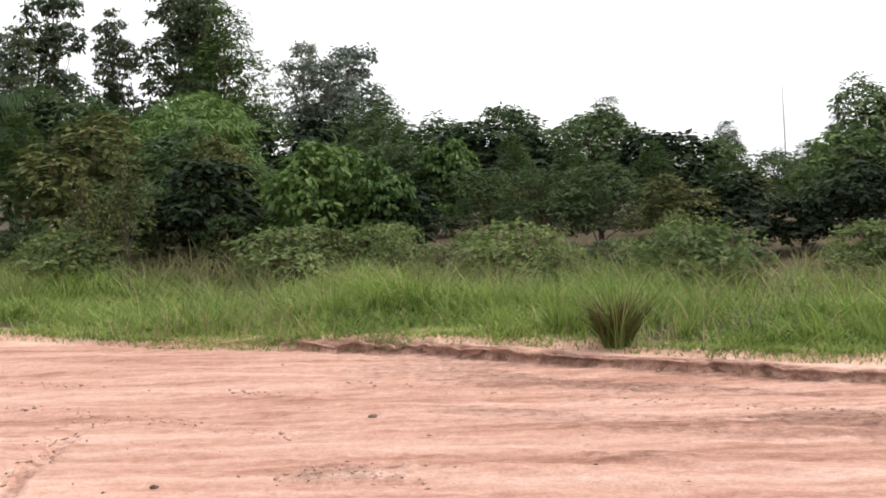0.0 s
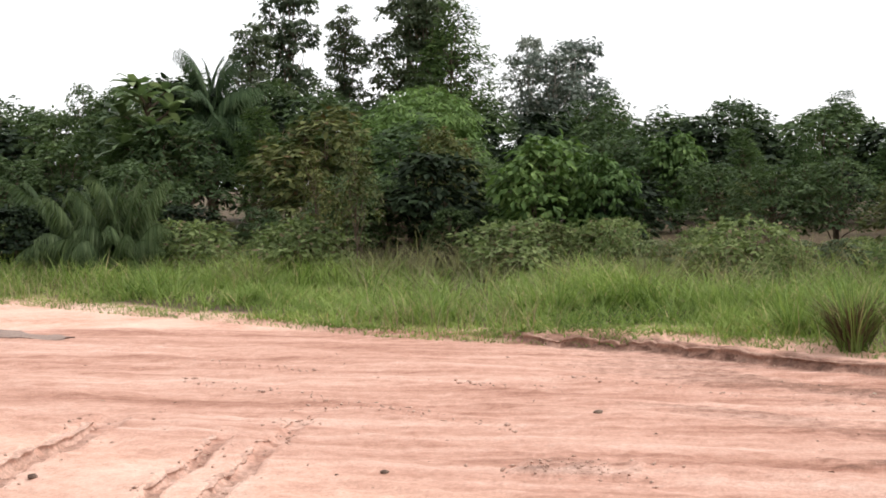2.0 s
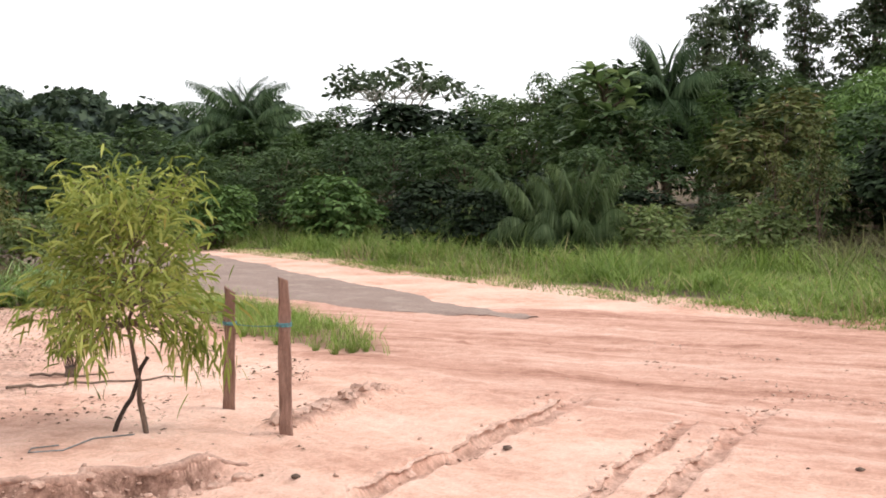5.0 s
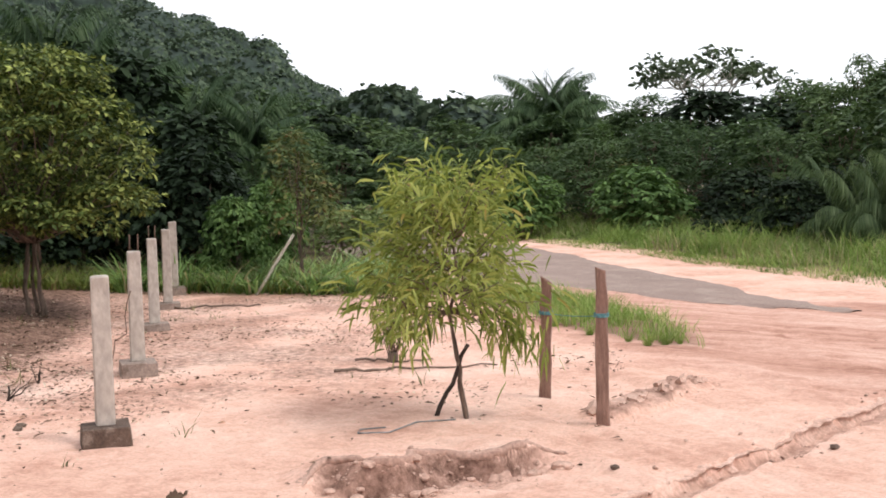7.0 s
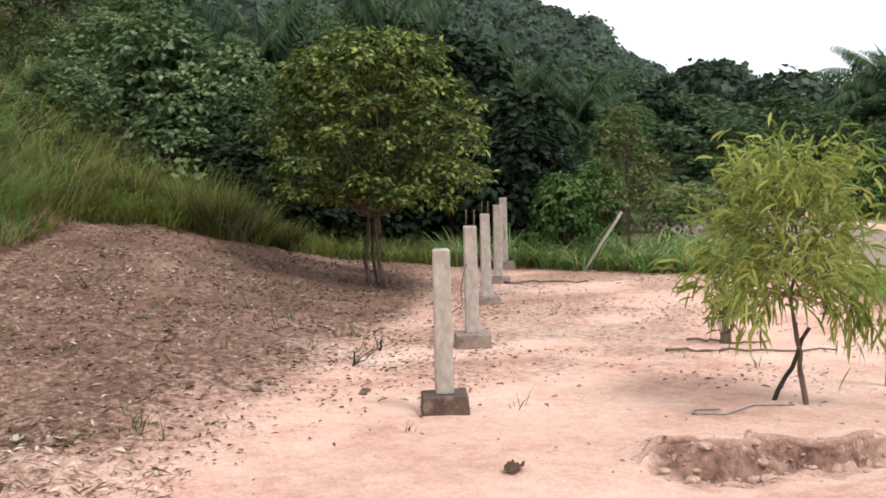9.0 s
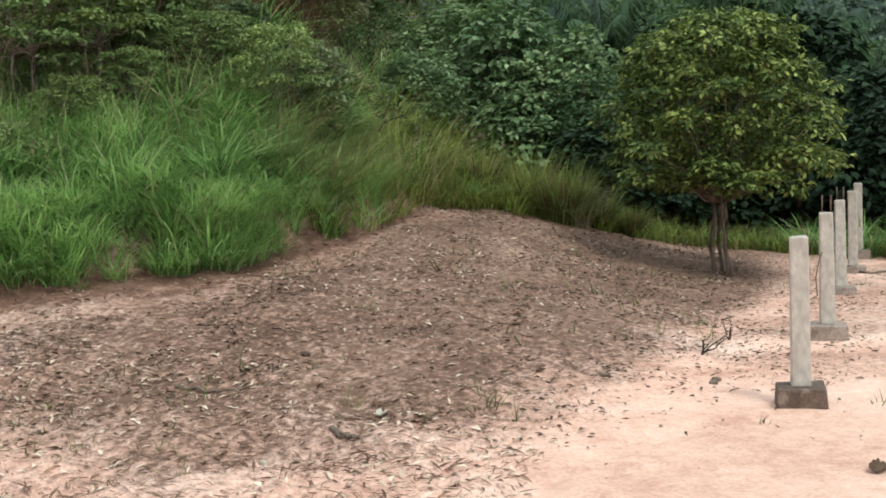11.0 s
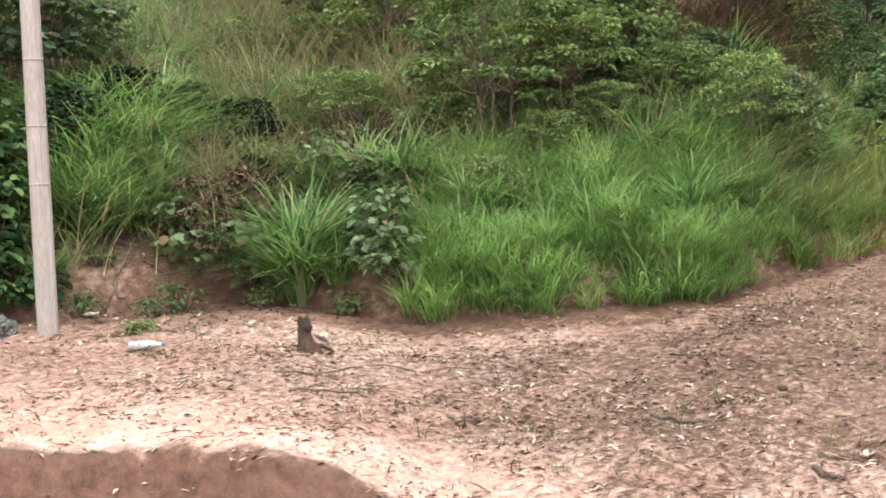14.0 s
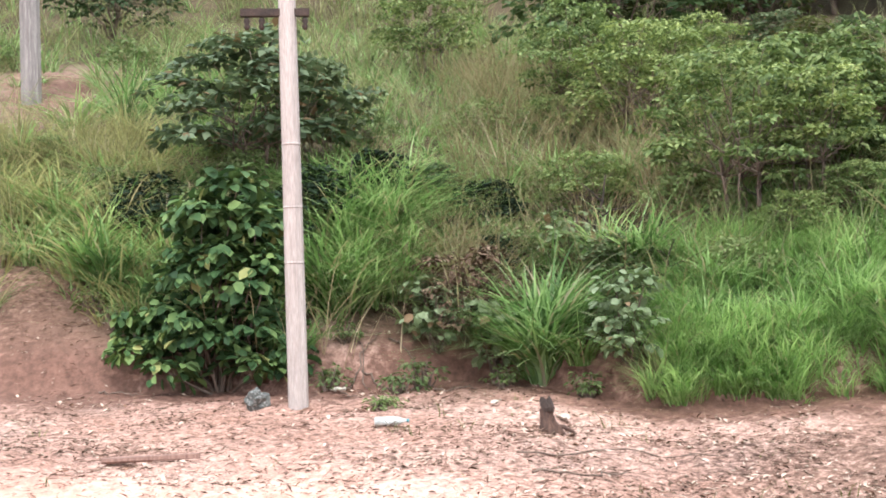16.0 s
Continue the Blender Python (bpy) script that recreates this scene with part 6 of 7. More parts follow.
def yard_tree():
    rs = rnd(360)
    t = thing("tree", -14.06, 7.65, "small round-crowned yard tree with several stems and yellow-green leaves", "tree")
    bl = [(0.0, 0.0, 2.0, 0.75, 0.75, 0.55)]
    for i in range(46):
        a, v = i * 2.4, (i + 0.5) / 46
        rr = 1.16 * math.sqrt(max(0.04, 1 - (2 * v - 0.70) ** 2 / 1.69)) * (0.72 + 0.38 * rs.rand())
        s = 0.20 + 0.20 * rs.rand()
        bl.append((math.cos(a) * rr, math.sin(a) * rr, 1.12 + 1.85 * v + 0.10 * rs.normal() * (1 - v), s * 1.25, s * 1.25, s * 0.55))
    bl.append((0.0, 0.0, 1.42, 0.62, 0.62, 0.30))
    for i in range(15):
        a, rr = i * 2.4 + 0.5, 0.30 + 0.62 * rs.rand()
        bl.append((math.cos(a) * rr, math.sin(a) * rr, 1.02 + 0.22 * rs.rand(), 0.26, 0.26, 0.13))
    paths = []
    for i in range(5):
        a = i * 1.25
        foot, mid = (math.cos(a) * (0.10 + 0.06 * rs.rand()), math.sin(a) * 0.13, -0.1), (math.cos(a) * 0.06, math.sin(a) * 0.06, 0.85)
        paths.append(limb(rs, foot, mid, 0.027, 0.02, 0.08))
        for b in bl[1 + i::5]:
            paths.append(limb(rs, mid, b[:3], 0.016, 0.005, 0.12))
    tagged(part("stem", tube(paths, 6), BARK, t), kind="stuff")
    part("crown", foliage("crown", rs, bl, 3400, 8, 0.078, 0.042, 0.085, 0.35, "diamond", 0.3, 0.7), GREEN["yard"], t)
    return t


yard_tree()


def utility_pole(x, y, radius, h, label, mat=POLE):
    t = thing("pole", x, y, label, "pole")
    bm = bmesh.new()
    n = 10
    rings = []
    for i in range(25):
        k = i / 24
        z = -0.3 + (h + 0.3) * k
        rr = radius * (1 - 0.22 * k) * (1 + 0.012 * math.sin(9 * k))
        rings.append([bm.verts.new((math.cos(6.283 * j / n) * rr, math.sin(6.283 * j / n) * rr, z)) for j in range(n)])
    for a, b in zip(rings, rings[1:]):
        for j in range(n):
            bm.faces.new((a[j], a[(j + 1) % n], b[(j + 1) % n], b[j]))
    bm.faces.new(rings[-1])
    part("shaft", bm, mat, t)
    return t


px, py = sighted(104.5, 111.2, 4.75)
pole = utility_pole(px, py, 0.092, 7.0, "pale weathered wooden pole standing at the foot of the bank")
px, py = spot(122.1, 22.5)
utility_pole(px, py, 0.175, 8.0, "grey wooden pole up on the slope", GREYPOLE)

# ---- small things in the yard ----
def solo(name, bm, mat, label, category, m=None, group=""):
    """A thing of one mesh, set at a pose."""
    ob = part(name, bm, mat)
    if m is not None:
        ob.matrix_world = m
    return tagged(ob, label, category, group)


def on_ground(x, y, turn=0.0, lift=0.0, tilt=0.0):
    return pose(x, y, float(height(x, y)) + lift, tilt, 0, turn)


def stone(seed, size):
    rs = rnd(500 + seed)
    bm = bmesh.new()
    bmesh.ops.create_icosphere(bm, subdivisions=2, radius=size)
    for v in bm.verts:
        k = 1 + 0.25 * noise.noise(v.co * (2.0 / size) + Vector((seed, 0, 0))) + 0.06 * rs.normal()
        v.co = Vector((v.co.x * k * 1.25, v.co.y * k, v.co.z * k * 0.6))
    return bm


for i, (yaw, az, dip, size) in enumerate(((6.3, 3.2, 10.3, 0.026), (6.3, 13.0, 12.9, 0.02), (20.2, 27.8, 12.3, 0.026), (43.8, 36.3, 13.4, 0.024), (43.8, 62.8, 10.5, 0.03), (73.4, 80.0, 8.8, 0.035), (55.9, 62.2, 10.4, 0.03), (55.9, 67.1, 10.1, 0.03))):
    x, y = sighted(yaw, az, dip)
    solo("clod", stone(i, size), BARK if i in (0, 4, 6, 7) else FOOTING, "small dark clod lying on the sand", "clod", on_ground(x, y, 40 * i, size * 0.3), "clods on the sand")


for i, (x, y, size) in enumerate(RIM_LUMPS):
    solo("earth_clod", stone(40 + i, size), CLOD, "broken lump of brown soil under the dug rim", "clod", on_ground(x, y, 47 * i, size * 0.25), "lumps under the rim")


def crumpled(seed, w, h):
    """A crumpled leaf or scrap that stands up from the ground."""
    rs = rnd(520 + seed)
    bm = bmesh.new()
    bmesh.ops.create_grid(bm, x_segments=7, y_segments=5, size=0.5)
    for v in bm.verts:
        u, q = v.co.x, v.co.y
        taper = 1 - 1.2 * u * u
        v.co = Vector((u * w, q * w * 0.55 * taper, h * (0.35 + 1.6 * q * q) + 0.2 * h * rs.normal() * 0.5))
    bmesh.ops.solidify(bm, geom=bm.faces[:], thickness=0.004)
    return bm


x, y = sighted(55.9, 55.5, 14.1)
solo("dead_leaf", crumpled(0, 0.17, 0.05), DEADLEAF, "large curled dead leaf on the sand", "leaf", on_ground(x, y, 130))
for i, (yaw, az, dip, s) in enumerate(((104.5, 102.3, 5.0, 0.16), (104.5, 99.3, 5.9, 0.14), (104.5, 109.4, 4.3, 0.14), (73.4, 76.7, 11.8, 0.10), (73.4, 82.2, 13.7, 0.07))):
    x, y = sighted(yaw, az, dip)
    solo("husk", crumpled(3 + i, s, 0.05), PALEWOOD, "pale curled dry husk on the ground", "husk", on_ground(x, y, 50 * i, 0.01, 10), "dry husks")


def stick(points, r0, r1, seed, lift=0.02, mat=BARK, label="thin dry stick lying on the sand", name="stick"):
    """A fallen stick that follows the ground through a few places."""
    rs = rnd(540 + seed)
    path = []
    n = 12
    for i in range(n + 1):
        t = i / n * (len(points) - 1)
        k = min(int(t), len(points) - 2)
        a, b, f = points[k], points[k + 1], t - min(int(t), len(points) - 2)
        x, y = a[0] + (b[0] - a[0]) * f + 0.012 * rs.normal(), a[1] + (b[1] - a[1]) * f + 0.012 * rs.normal()
        path.append((x, y, float(height(x, y)) + lift + 0.008 * rs.normal(), r0 + (r1 - r0) * i / n))
    return solo(name, tube([path], 6), mat, label, "stick")


stick([(-8.02, 7.0), (-7.75, 7.45), (-7.15, 8.05)], 0.014, 0.007, 0, 0.015, BARK, "long dark branch lying across the sand", "branch")
stick([(-8.35, 7.55), (-7.8, 7.95)], 0.012, 0.006, 1)
stick([sighted(87.2, 94.4, 9.7), sighted(87.2, 92.5, 9.9)], 0.012, 0.006, 2)
stick([sighted(87.2, 101.5, 8.2), sighted(87.2, 97.3, 8.3)], 0.010, 0.005, 3)
stick([sighted(87.2, 85.2, 9.8), sighted(87.2, 81.9, 10.1)], 0.014, 0.006, 4)
stick([sighted(73.4, 78.9, 12.3), sighted(73.4, 77.7, 12.7)], 0.02, 0.012, 5)
stick([sighted(104.5, 110.2, 3.6), sighted(104.5, 108.6, 4.5)], 0.010, 0.006, 6)
stick([sighted(104.5, 101.5, 7.3), sighted(104.5, 96.5, 7.2), sighted(104.5, 92.0, 7.6)], 0.008, 0.004, 7)
stick([(-13.6, 9.3), (-12.9, 10.1)], 0.016, 0.010, 8)
for k, (a, r, b, q) in enumerate(((109.0, 12.6, 107.4, 13.4), (108.2, 12.9, 106.2, 12.6), (107.0, 13.3, 105.4, 13.0), (108.7, 13.7, 107.9, 12.5), (105.0, 12.3, 103.2, 12.4), (119.5, 13.2, 117.6, 13.0))):
    stick([spot(a, r), spot(b, q)], 0.010, 0.004, 20 + k, 0.02, BARK, "thin dry stick on the red soil")

# two crossed stakes that hold the sapling
gz = float(height(-5.9, 6.2))
a, b = (-6.01, 6.10), (-5.84, 6.27)
top = (-5.86, 6.24, gz + 0.46)
solo("support_stick", tube([limb(rnd(1), (*a, gz - 0.08), (top[0] + 0.03, top[1] + 0.04, top[2] + 0.02), 0.017, 0.013, 0.08, 7)], 7), CHAR, "dark bent stick propping the sapling", "stick", None, "props of the sapling")
solo("support_stick", tube([limb(rnd(2), (b[0], b[1], gz - 0.08), (top[0] - 0.03, top[1] - 0.02, top[2] + 0.02), 0.018, 0.015, 0.05, 7)], 7), BARK, "brown stick propping the sapling", "stick", None, "props of the sapling")

# a bent steel rod on the sand
rod = [(-5.80, 6.11), (-5.92, 5.88), (-5.86, 5.58), (-5.99, 5.43), (-6.06, 5.52), (-5.98, 5.66)]
solo("steel_rod", tube([[(x, y, float(height(x, y)) + 0.008, 0.0045) for x, y in rod]], 6), WIRE, "bent grey-blue steel rod lying on the sand", "rod")


def bare_shrub(x, y, seed, h):
    """A cut-back shrub: a stub with thin shoots and a few leaves."""
    rs = rnd(560 + seed)
    t = thing("shrub", x, y, "cut-back shrub with thin leafy shoots on a stub", "shrub")
    part("stub", tube([limb(rs, (0, 0, -0.05), (0.01, 0, 0.09), 0.055, 0.045, 0.1, 3)], 8), BARK, t)
    paths, base, out = [], [], []
    for i in range(12):
        a = i * 2.4
        e = (math.cos(a) * 0.28 * rs.rand(), math.sin(a) * 0.28 * rs.rand(), h * (0.6 + 0.4 * rs.rand()))
        p = limb(rs, (math.cos(a) * 0.03, math.sin(a) * 0.03, 0.06), e, 0.006, 0.002, 0.15, 5)
        paths.append(p)
        for q in p[2:]:
            for _ in range(6):
                base.append(np.array(q[:3]) + rs.normal(size=3) * 0.03)
                out.append(rs.normal(size=3) * 0.6 + np.array([0, 0, -0.4]))
    out = unit(np.array(out))
    V, F = leaves(np.array(base), out, unit(np.cross(out, rs.normal(size=out.shape))), 0.11, 0.018, "blade", 0)
    tagged(part("shoots", tube(paths, 5), BARK, t), kind="stuff")
    part("leaf_crown", fill(bpy.data.meshes.new("leaf_crown"), V, F), GREEN["sapling"], t)
    return t


bare_shrub(-8.10, 7.76, 0, 0.72)

def dead_shoot(x, y, seed, h):
    """Two or three dark dead stems that fork from the sand."""
    rs = rnd(660 + seed)
    z = float(height(x, y))
    paths = [limb(rs, (x, y, z - 0.03), (x + 0.02 * rs.normal(), y + 0.02 * rs.normal(), z + 0.6 * h), 0.012, 0.008, 0.15, 4)]
    for k in range(3):
        paths.append(limb(rs, (x, y, z), (x + 0.6 * h * rs.normal(), y + 0.6 * h * rs.normal(), z + h * (0.6 + 0.4 * rs.rand())), 0.006, 0.003, 0.15, 4))
    return solo("dead_shoot", tube(paths, 5), CHAR, "dark dead shoot sticking out of the sand", "shoot", None, "dead shoots")


for i, (a, r, h) in enumerate(((62.5, 10.0, 0.17), (61.3, 10.8, 0.15))):
    dead_shoot(*spot(a, r), i, h)

# a thin steel rod propped against the second post
solo("steel_rod", tube([limb(rnd(12), (-9.30, 5.72, float(height(-9.30, 5.72))), (-9.37, 6.0, float(height(-9.4, 6.0)) + 0.72), 0.005, 0.005, 0.10, 7)], 5), RUST, "thin rusty rod leaning against a concrete post", "rod")

# the pale pole that leans at the end of the yard, and the thin tree beside it
x, y = sighted(43.8, 52.5, 5.2)
gz = float(height(x, y))
x2, y2 = spot(50.45, math.hypot(x, y))
solo("leaning_pole", tube([limb(rnd(9), (x, y, gz - 0.1), (x2, y2, gz + 0.82), 0.024, 0.02, 0.01, 6)], 8), PALEWOOD, "bleached wooden pole leaning askew", "pole")
plant("airy", 50.1, 18.6, 2.35, 1.25)
plant("broad", 53.0, 19.6, 1.3, 1.2)
plant("broad", 51.5, 20.2, 1.5, 1.3)


# ---- at the foot of the bank ----
def splintered(seed, rings, jag):
    """An uneven broken post of wood: rings of (height, radius, lean), the last one jagged."""
    rs = rnd(seed)
    bm = bmesh.new()
    n = 11
    wave = [1 + 0.28 * rs.normal() * 0.6 for _ in range(n)]
    rows = []
    for i, (z, r, lean) in enumerate(rings):
        last = i == len(rings) - 1
        rows.append([bm.verts.new((lean + math.cos(6.283 * k / n) * r * wave[k], math.sin(6.283 * k / n) * r * wave[k] * 0.8, z + (jag * (rs.rand() - 0.4) if last else 0.01 * rs.normal()))) for k in range(n)])
    for a, b in zip(rows, rows[1:]):
        for k in range(n):
            bm.faces.new((a[k], a[(k + 1) % n], b[(k + 1) % n], b[k]))
    mid = bm.verts.new((rings[-1][2], 0, rings[-1][0] - jag * 0.6))
    for k in range(n):
        bm.faces.new((rows[-1][k], rows[-1][(k + 1) % n], mid))
    return bm


def stump():
    x, y = sighted(87.2, 100.6, 6.3)
    t = thing("stump", x, y, "short charred tree stump with a splintered top in the soil", "stump", "", None, 100)
    part("wood", splintered(580, ((-0.06, 0.11, 0.03), (0.02, 0.075, 0.02), (0.08, 0.052, 0.0), (0.14, 0.046, -0.01), (0.17, 0.05, -0.01)), 0.02), STUMPWOOD, t)
    part("burnt_top", splintered(581, ((0.15, 0.047, -0.01), (0.18, 0.06, -0.012), (0.215, 0.056, -0.02), (0.24, 0.04, -0.03)), 0.06), CHAR, t, "charred black splintered top")
    part("root", tube([[(0.03, 0.02, 0.03, 0.03), (0.12, 0.03, 0.02, 0.02), (0.2, 0.0, -0.02, 0.01)]], 6), STUMPWOOD, t)
    return t


stump()
BOTTLE = grainy("cloudy_plastic", (0.30, 0.32, 0.30), (0.62, 0.64, 0.61), 14, 0.35, None, 0.2, 60)
SACK = grainy("grey_sacking", (0.035, 0.036, 0.03), (0.13, 0.13, 0.115), 16, 0.7, None, 0.6, 60, wear=(0.40, 0.39, 0.36))


def bottle():
    x, y = sighted(104.5, 107.1, 5.8)
    t = thing("bottle", x, y, "cloudy plastic bottle lying in the litter", "bottle", "", float(height(x, y)) + 0.045, 105)
    prof = ((0.0, 0.028), (0.012, 0.036), (0.06, 0.037), (0.07, 0.034), (0.08, 0.037), (0.16, 0.037), (0.20, 0.030), (0.235, 0.014), (0.26, 0.013))
    part("body", tube([[(0.0 - 0.13 + z, 0, 0, r) for z, r in prof]], 14), BOTTLE, t)
    part("cap", tube([[(0.128, 0, 0, 0.0155), (0.150, 0, 0, 0.0155)]], 12), CORD, t, "small screw cap")
    return t


bottle()
x, y = sighted(104.5, 113.0, 4.75)
bm = bmesh.new()
bmesh.ops.create_icosphere(bm, subdivisions=3, radius=0.13)
for v in bm.verts:
    k = 1 + 0.35 * noise.noise(v.co * 14) + 0.2 * noise.noise(v.co * 31)
    v.co = Vector((v.co.x * k * 0.95, v.co.y * k * 0.8, v.co.z * k * 0.85 + 0.06))
solo("sack", bm, SACK, "crumpled grey sack beside the pole", "sack", on_ground(x, y))
x, y = sighted(104.5, 119.8, 7.0)
x2, y2 = sighted(104.5, 115.6, 6.95)
L = math.hypot(x2 - x, y2 - y)
bm = boxy(L, 0.11, 0.03, 0.004, 0, 1.0, 1, 0.003, rnd(8))
for v in bm.verts:
    v.co.y *= 1 - 0.35 * (v.co.x / L + 0.5)
solo("plank", bm, STAKE, "old brown plank lying on the sand", "plank", on_ground((x + x2) / 2, (y + y2) / 2, math.degrees(math.atan2(y2 - y, x2 - x)), 0.03))


def pole_fittings():
    for i, (z, r) in enumerate(((1.28, 0.0895), (1.78, 0.088), (2.35, 0.0865))):
        part("joint_band", tube([[(0, 0, z, r), (0, 0, z + 0.02, r - 0.0005)]], 14), POLE, pole, "narrow band round the pole")
    arm = boxy(0.62, 0.07, 0.07, 0.006)
    a = part("crossarm", arm, CHAR, pole, "dark bracket with fittings")
    a.matrix_local = pose(0.05, -0.10, 3.52, 0, 0, 111)
    for k in (-0.25, -0.12, 0.14, 0.27):
        f = part("insulator", tube([[(0, 0, 0, 0.018), (0, 0, 0.03, 0.03), (0, 0, 0.05, 0.018), (0, 0, 0.08, 0.032), (0, 0, 0.11, 0.02)]], 9), CHAR, a)
        f.matrix_local = pose(k, 0, -0.12)


pole_fittings()


def leafy_bush(az, r, w, h, seed, mat, L, W, label, clumps=330):
    rs = rnd(600 + seed)
    x, y = spot(az, r)
    t = thing("bush", x, y, label, "bush")
    bl = [(0, 0, h * 0.35, w * 0.36, w * 0.36, h * 0.3)]
    for i in range(12):
        a, v = i * 2.4, (i + 0.5) / 12
        rr = w * (0.40 - 0.22 * v) * (0.8 + 0.4 * rs.rand())
        bl.append((math.cos(a) * rr, math.sin(a) * rr, h * (0.14 + 0.72 * v), w * 0.19, w * 0.19, h * 0.14))
    paths = [limb(rs, (0.04 * math.cos(i), 0.04 * math.sin(i), -0.1), b[:3], 0.022, 0.006, 0.12) for i, b in enumerate(bl)]
    tagged(part("stem", tube(paths, 5), BARK, t), kind="stuff")
    part("foliage", foliage("foliage", rs, bl, clumps, 8, L, W, 0.09, 0.6, "round", 0.5), mat, t)
    return t


def pole_bush(az, r):
    """A wide-footed bush of large lobed leaves in shelves, narrowing to a lighter top."""
    rs = rnd(640)
    x, y = spot(az, r)
    t = thing("bush", x, y, "leafy bush with dark and yellowish green leaves beside the pole", "bush")
    ux, uy = math.cos(radians(az)), math.sin(radians(az))
    bl = []
    for sx, z, w, h in ((-0.45, 0.22, 0.34, 0.20), (0.25, 0.20, 0.40, 0.20), (0.60, 0.30, 0.26, 0.20), (-0.15, 0.42, 0.42, 0.24), (0.35, 0.62, 0.38, 0.24), (-0.40, 0.72, 0.30, 0.20), (0.05, 0.92, 0.42, 0.26), (0.42, 1.10, 0.30, 0.22), (-0.28, 1.20, 0.30, 0.20), (0.12, 1.42, 0.36, 0.22), (0.38, 1.58, 0.24, 0.18), (-0.16, 1.66, 0.26, 0.16), (0.12, 1.86, 0.26, 0.16)):
        for k in (-0.22, 0.22):
            q = 1 + 0.2 * rs.normal()
            bl.append((sx * ux + k * uy + 0.05 * rs.normal(), sx * uy - k * ux + 0.05 * rs.normal(), z + 0.05 * rs.normal(), w * q * 0.75, w * q * 0.75, h * q))
    paths = [limb(rs, (0.05 * math.cos(i), 0.05 * math.sin(i), -0.1), b[:3], 0.018, 0.005, 0.12) for i, b in enumerate(bl)]
    tagged(part("stem", tube(paths, 5), BARK, t), kind="stuff")
    part("foliage", foliage("foliage", rs, bl, 560, 6, 0.135, 0.088, 0.10, 0.4, "round", 0.4, 0.8), GREEN["pole_bush"], t)
    return t


pole_bush(114.3, 13.0)
for i, (a, r, w, h) in enumerate(((109.6, 12.7, 0.5, 0.28), (108.9, 13.2, 0.4, 0.22), (106.6, 12.4, 0.45, 0.22), (105.6, 12.7, 0.5, 0.30), (107.4, 11.6, 0.35, 0.15), (118.6, 13.9, 0.6, 0.30), (119.6, 14.4, 0.5, 0.25), (102.0, 12.6, 0.4, 0.2), (98.4, 12.3, 0.4, 0.25))):
    leafy_bush(a, r, w * 0.8, h, 20 + i, GREEN["brush"], 0.05, 0.026, "low leafy weed rooted in the bare red soil", 22)
leafy_bush(117.2, 13.4, 0.8, 0.55, 7, GREEN["pole_bush"], 0.12, 0.08, "low sprawling plant at the foot of the bank", 60)
# real dead leaves, toned so dark that the clump also paints a shaded hollow
leafy_bush(103.5, 13.5, 1.15, 0.95, 1, DEADLEAF, 0.06, 0.028, "withered brown clump of dead leaves and straw on the bank", 340)
leafy_bush(104.9, 13.3, 0.7, 0.75, 2, GREEN["pale"], 0.11, 0.085, "plant with round grey-green leaves beside the withered clump", 46)
leafy_bush(96.3, 12.45, 0.8, 0.85, 4, GREEN["pale"], 0.10, 0.075, "pale plant with round grey-green leaves at the foot of the bank", 52)
leafy_bush(99.0, 14.6, 0.8, 0.7, 5, GREEN["pale"], 0.10, 0.075, "pale plant with round grey-green leaves among the grass", 30)
leafy_bush(102.3, 13.1, 0.6, 0.75, 3, GREEN["pale"], 0.11, 0.085, "plant with round grey-green leaves beside the withered clump", 34)
x, y = (np.array(q) for q in zip(*[spot(a, r) for a, r in ((103.0, 13.7), (103.6, 13.8), (104.2, 13.8), (103.3, 14.2), (104.0, 14.3), (102.8, 14.6), (103.5, 14.9), (104.4, 15.0))]))
fountain_grass("straw_cap", "matted dry straw hanging over the withered clump", rnd(650), x, y, 80, 1.1, 0.013, GREEN["drygrass"], 0.16, 0.6, 1.2, 6)
x, y = (np.array(q) for q in zip(*[spot(a, r) for a, r in ((99.9, 12.95), (100.3, 12.85), (100.8, 13.0), (100.2, 13.2))]))
fountain_grass("broad_tuft", "dense arching tuft of broad strappy grass", rnd(651), x, y, 95, 1.2, 0.034, GREEN["bankgrass"], 0.17, 0.30, 1.15, 6)
leafy_bush(87.5, 16.6, 2.2, 1.9, 6, GREEN["light_shrub"], 0.09, 0.05, "leafy light green shrub on the bank", 620)
for az, r, s, dry in ((100.2, 12.9, 1.25, False), (100.9, 13.0, 1.1, False), (98.6, 12.7, 1.0, False), (103.8, 14.4, 1.2, True), (103.2, 14.8, 1.2, True), (105.4, 14.4, 0.8, False), (117.2, 14.4, 1.1, False), (119.0, 14.9, 1.2, False), (116.3, 14.8, 1.1, False), (121.0, 16.6, 1.1, False), (67.5, 18.0, 1.0, True), (68.2, 18.1, 1.0, False), (79.9, 15.2, 1.0, True)):
    tuft(az, r, s, dry)
